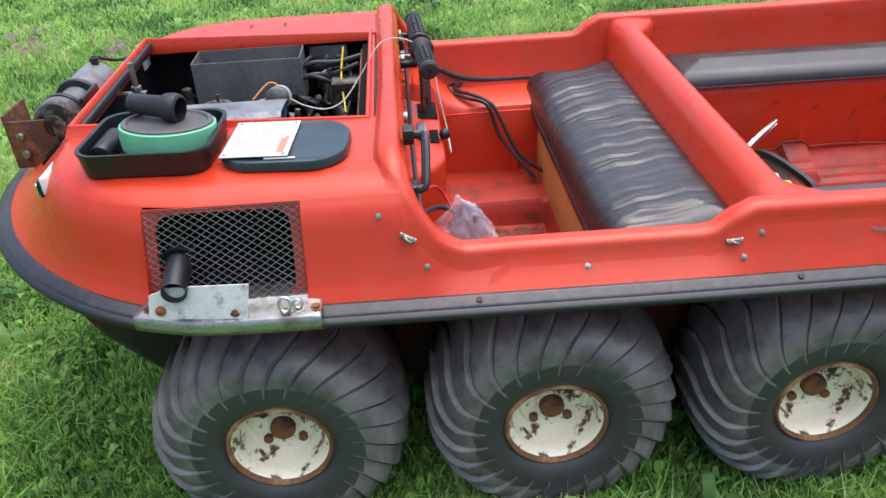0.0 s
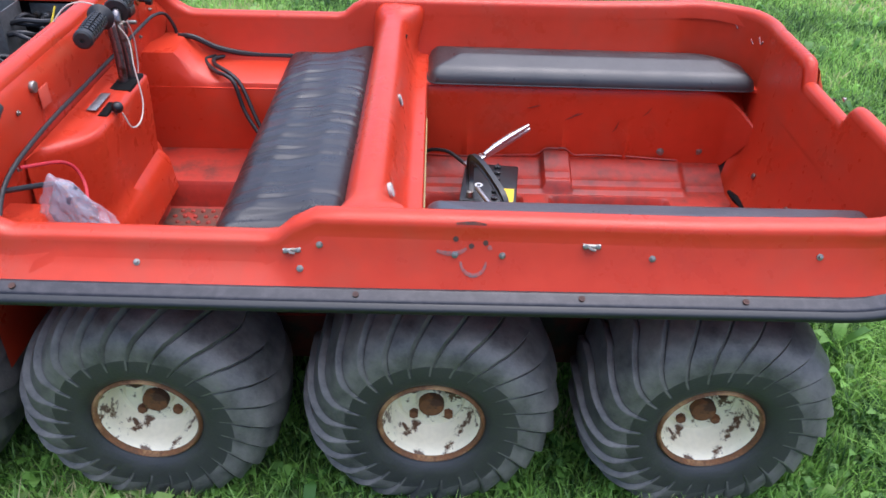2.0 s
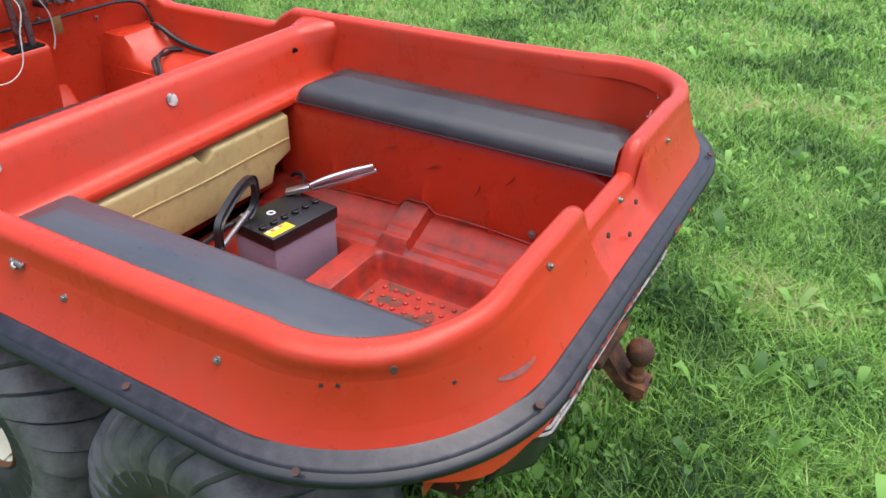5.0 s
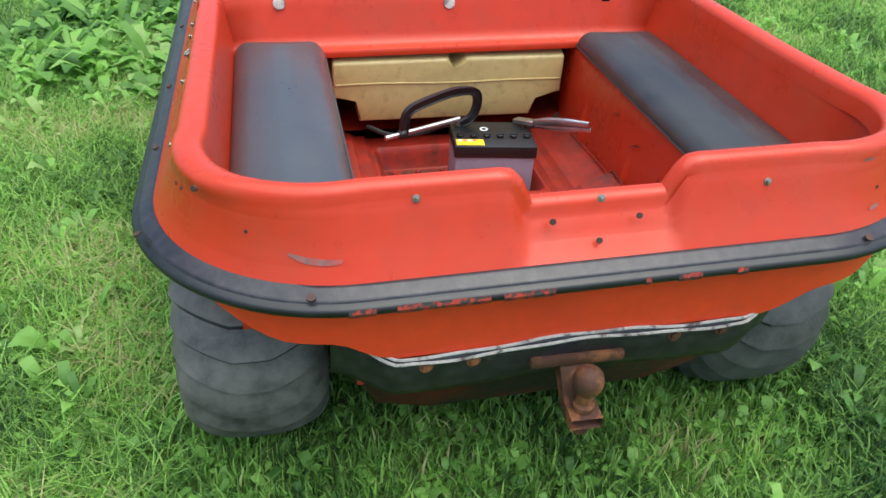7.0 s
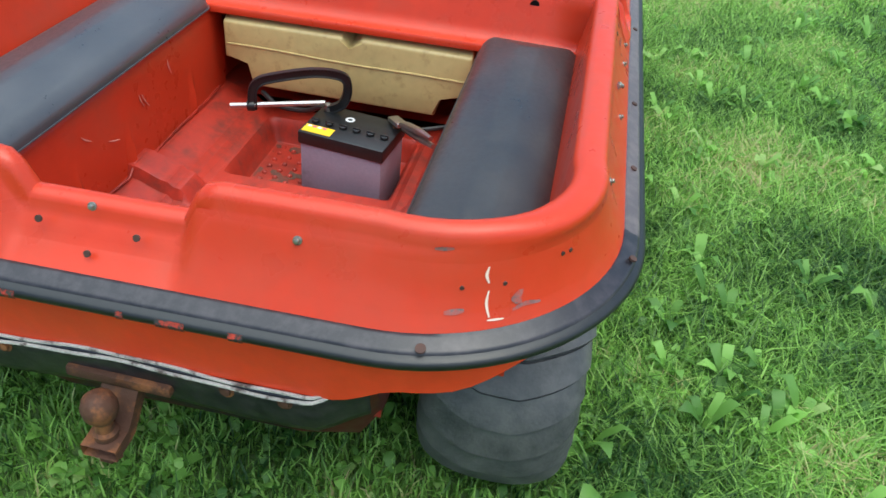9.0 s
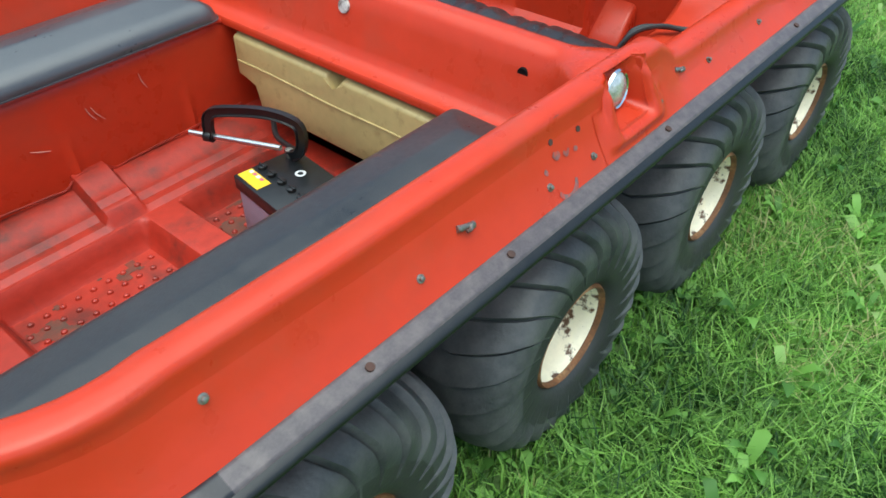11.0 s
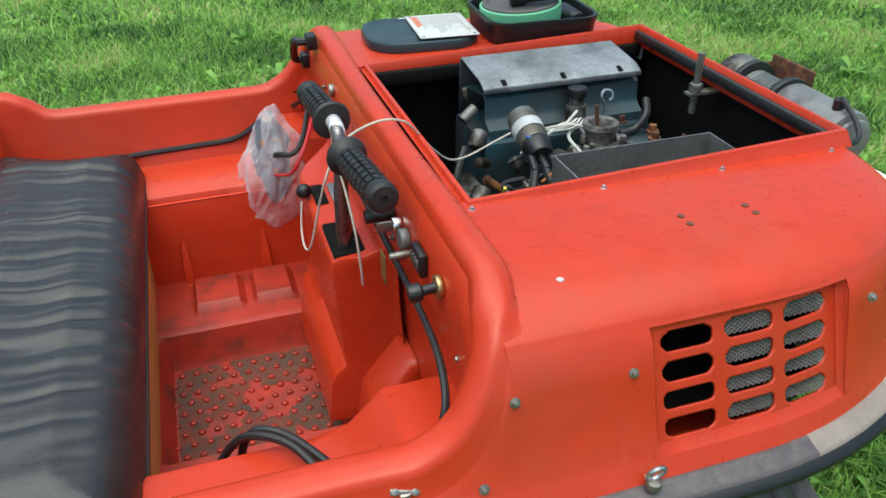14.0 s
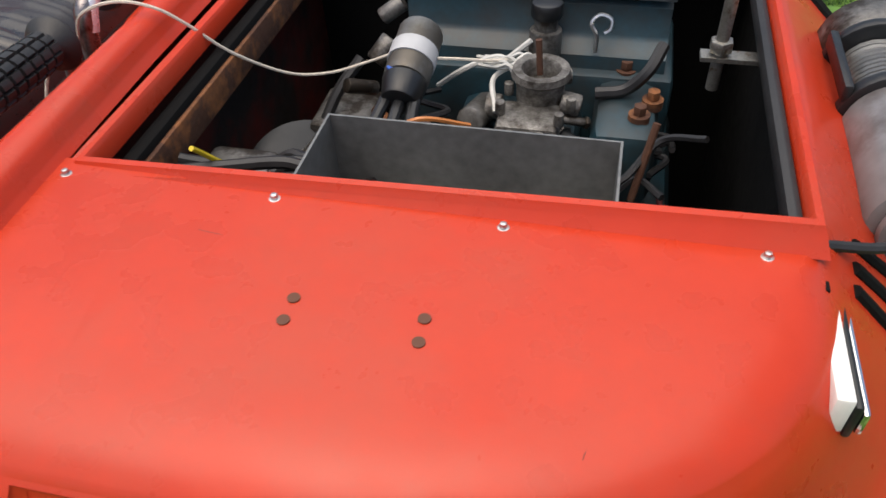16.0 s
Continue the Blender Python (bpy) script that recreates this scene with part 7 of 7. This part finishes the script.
def scatter(count, x0, x1, y0, y1, inner, outer):
    """Places in a box whose distance from the vehicle's outline lies between inner and outer."""
    x, y = rng.uniform(x0, x1, count), rng.uniform(y0, y1, count)
    dx = np.maximum(np.maximum(-0.2 - x, x - 2.8), 0)
    dy = np.maximum(np.maximum(-0.05 - y, y - 1.43), 0)
    d = np.hypot(dx, dy)
    keep = (d >= inner) & (d < outer)
    return x[keep], y[keep]


def blades(x, y, h, w, bend):
    """Each blade: two feet, two knees and a tip."""
    n = len(x)
    a = rng.uniform(0, 2 * np.pi, n)
    lean_a = a + rng.uniform(-0.9, 0.9, n) + np.pi / 2
    hh = h * rng.uniform(0.45, 1.25, n)
    ww = w * rng.uniform(0.6, 1.4, n)
    b = bend * hh * rng.uniform(0.2, 1.3, n)
    cx, sx = np.cos(a) * ww / 2, np.sin(a) * ww / 2
    lx, ly = np.cos(lean_a) * b, np.sin(lean_a) * b
    co = np.zeros((n, 5, 3))
    co[:, 0] = np.c_[x - cx, y - sx, np.full(n, -0.01)]
    co[:, 1] = np.c_[x + cx, y + sx, np.full(n, -0.01)]
    co[:, 2] = np.c_[x + cx * 0.8 + lx * 0.35, y + sx * 0.8 + ly * 0.35, hh * 0.6]
    co[:, 3] = np.c_[x - cx * 0.8 + lx * 0.35, y - sx * 0.8 + ly * 0.35, hh * 0.6]
    co[:, 4] = np.c_[x + lx, y + ly, hh * (1 - 0.12 * rng.uniform(0, 1, n) * bend)]
    base = (np.arange(n) * 5)[:, None]
    loops = (base + np.array([0, 1, 2, 3, 3, 2, 4])).ravel()
    return co.reshape(-1, 3), loops, np.tile([4, 3], n)


def merge(pieces):
    co, loops, sizes, off = [], [], [], 0
    for c, l, s in pieces:
        co.append(c)
        loops.append(l + off)
        sizes.append(s)
        off += len(c)
    return np.concatenate(co), np.concatenate(loops), np.concatenate(sizes)


pieces = []
for count, box4, inner, outer, h, w, bend in (
        (60000, (-0.2, 2.8, -0.05, 1.43), -1, 0.001, 0.055, 0.0050, 0.7),
        (330000, (-1.3, 3.9, -1.15, 2.53), 0.001, 1.1, 0.070, 0.0046, 1.25),
        (380000, (-3.3, 5.9, -3.15, 4.53), 1.1, 3.0, 0.066, 0.0065, 1.25),
        (420000, (-6.5, 8.5, -6.5, 8.0), 3.0, 6.5, 0.065, 0.0100, 1.25)):
    pieces.append(blades(*scatter(count, *box4, inner, outer), h, w, bend))
tagged(mesh_from("grass", *merge(pieces), GRASS), "short uneven green lawn grass with dry blades", "grass", kind="stuff")


def leaves(x, y, count, length, width, lift):
    """Rosettes of broad leaves, each leaf a folded strip of three quads and a tip."""
    n = len(x)
    px, py = np.repeat(x, count), np.repeat(y, count)
    m = n * count
    a = np.tile(np.linspace(0, 2 * np.pi, count, endpoint=False), n) + rng.uniform(-0.5, 0.5, m) + np.repeat(rng.uniform(0, 6.3, n), count)
    ln = length * rng.uniform(0.5, 1.25, m) * np.repeat(rng.uniform(0.6, 1.2, n), count)
    wd = width * rng.uniform(0.7, 1.2, m) * ln / length
    up = lift * rng.uniform(0.4, 1.4, m)
    t = np.array([0.0, 0.35, 0.7, 1.0])
    half = np.array([0.12, 0.85, 0.9, 0.05])
    zz = np.stack([0.005 + 0 * up, up * ln * 0.75, up * ln * 1.15, up * ln * 1.0], 1) + 0.012
    co = np.zeros((m, 8, 3))
    for k in range(4):
        cx, cy = px + np.cos(a) * ln * t[k], py + np.sin(a) * ln * t[k]
        ox, oy = -np.sin(a) * wd * half[k] / 2, np.cos(a) * wd * half[k] / 2
        curl = 0.18 * wd * half[k]
        co[:, 2 * k] = np.c_[cx - ox, cy - oy, zz[:, k] + curl]
        co[:, 2 * k + 1] = np.c_[cx + ox, cy + oy, zz[:, k] + curl * rng.uniform(-1, 1, m)]
    base = (np.arange(m) * 8)[:, None]
    loops = (base + np.array([0, 1, 3, 2, 2, 3, 5, 4, 4, 5, 7, 6])).ravel()
    return co.reshape(-1, 3), loops, np.tile([4, 4, 4], m)


pieces = []
for count, box4, inner, outer, k, ln, wd, lift in (
        (800, (-1.6, 4.2, -1.4, 2.8), 0.02, 1.4, 6, 0.070, 0.028, 0.75),
        (480, (-1.2, 0.6, -0.9, 0.1), 0.03, 0.9, 6, 0.10, 0.042, 0.42),
        (150, (-1.1, 0.4, -0.8, 0.0), 0.06, 0.9, 6, 0.15, 0.050, 0.55),
        (15000, (-1.6, 4.2, -1.4, 2.8), 0.0, 1.4, 3, 0.032, 0.021, 0.60),
        (1300, (-6, 8, -6, 7.5), 1.4, 6.0, 6, 0.080, 0.036, 0.6),
        (10000, (-6, 8, -6, 7.5), 1.4, 5.5, 3, 0.036, 0.026, 1.1)):
    pieces.append(leaves(*scatter(count, *box4, inner, outer), k, ln, wd, lift))
tagged(mesh_from("weeds", *merge(pieces), WEED), "broad-leaved weeds and clover in the lawn", "weeds", kind="stuff")


def clover(x, y):
    """Heads of pink clover, each a small ball of petals on a stalk."""
    pieces = []
    for k in range(len(x)):
        n = 26
        u = rng.uniform(0, 2 * np.pi, n)
        v = rng.uniform(0.0, 1.0, n)
        c = np.c_[x[k] + 0.016 * np.cos(u) * np.sqrt(1 - v * v), y[k] + 0.016 * np.sin(u) * np.sqrt(1 - v * v), 0.10 + 0.016 * v]
        co = np.zeros((n, 3, 3))
        for j in range(3):
            co[:, j] = c + rng.uniform(-0.008, 0.008, (n, 3))
        pieces.append((co.reshape(-1, 3), np.arange(n * 3), np.full(n, 3)))
    return merge(pieces)


spots = np.array([(-1.74, 4.08), (-1.57, 3.92), (-0.97, 3.70), (-0.90, 3.65), (-1.50, 3.75)])
pick = rng.integers(0, len(spots), 46)
cx, cy = spots[pick, 0] + rng.normal(0, 0.07, 46), spots[pick, 1] + rng.normal(0, 0.09, 46)
PINK = leaf_material("clover petal", (0.36, 0.14, 0.24), (0.50, 0.24, 0.36), (0.55, 0.40, 0.45))
tagged(mesh_from("clover_flowers", *clover(cx, cy), PINK), "small pink clover flowers in the lawn", "flowers", kind="stuff")
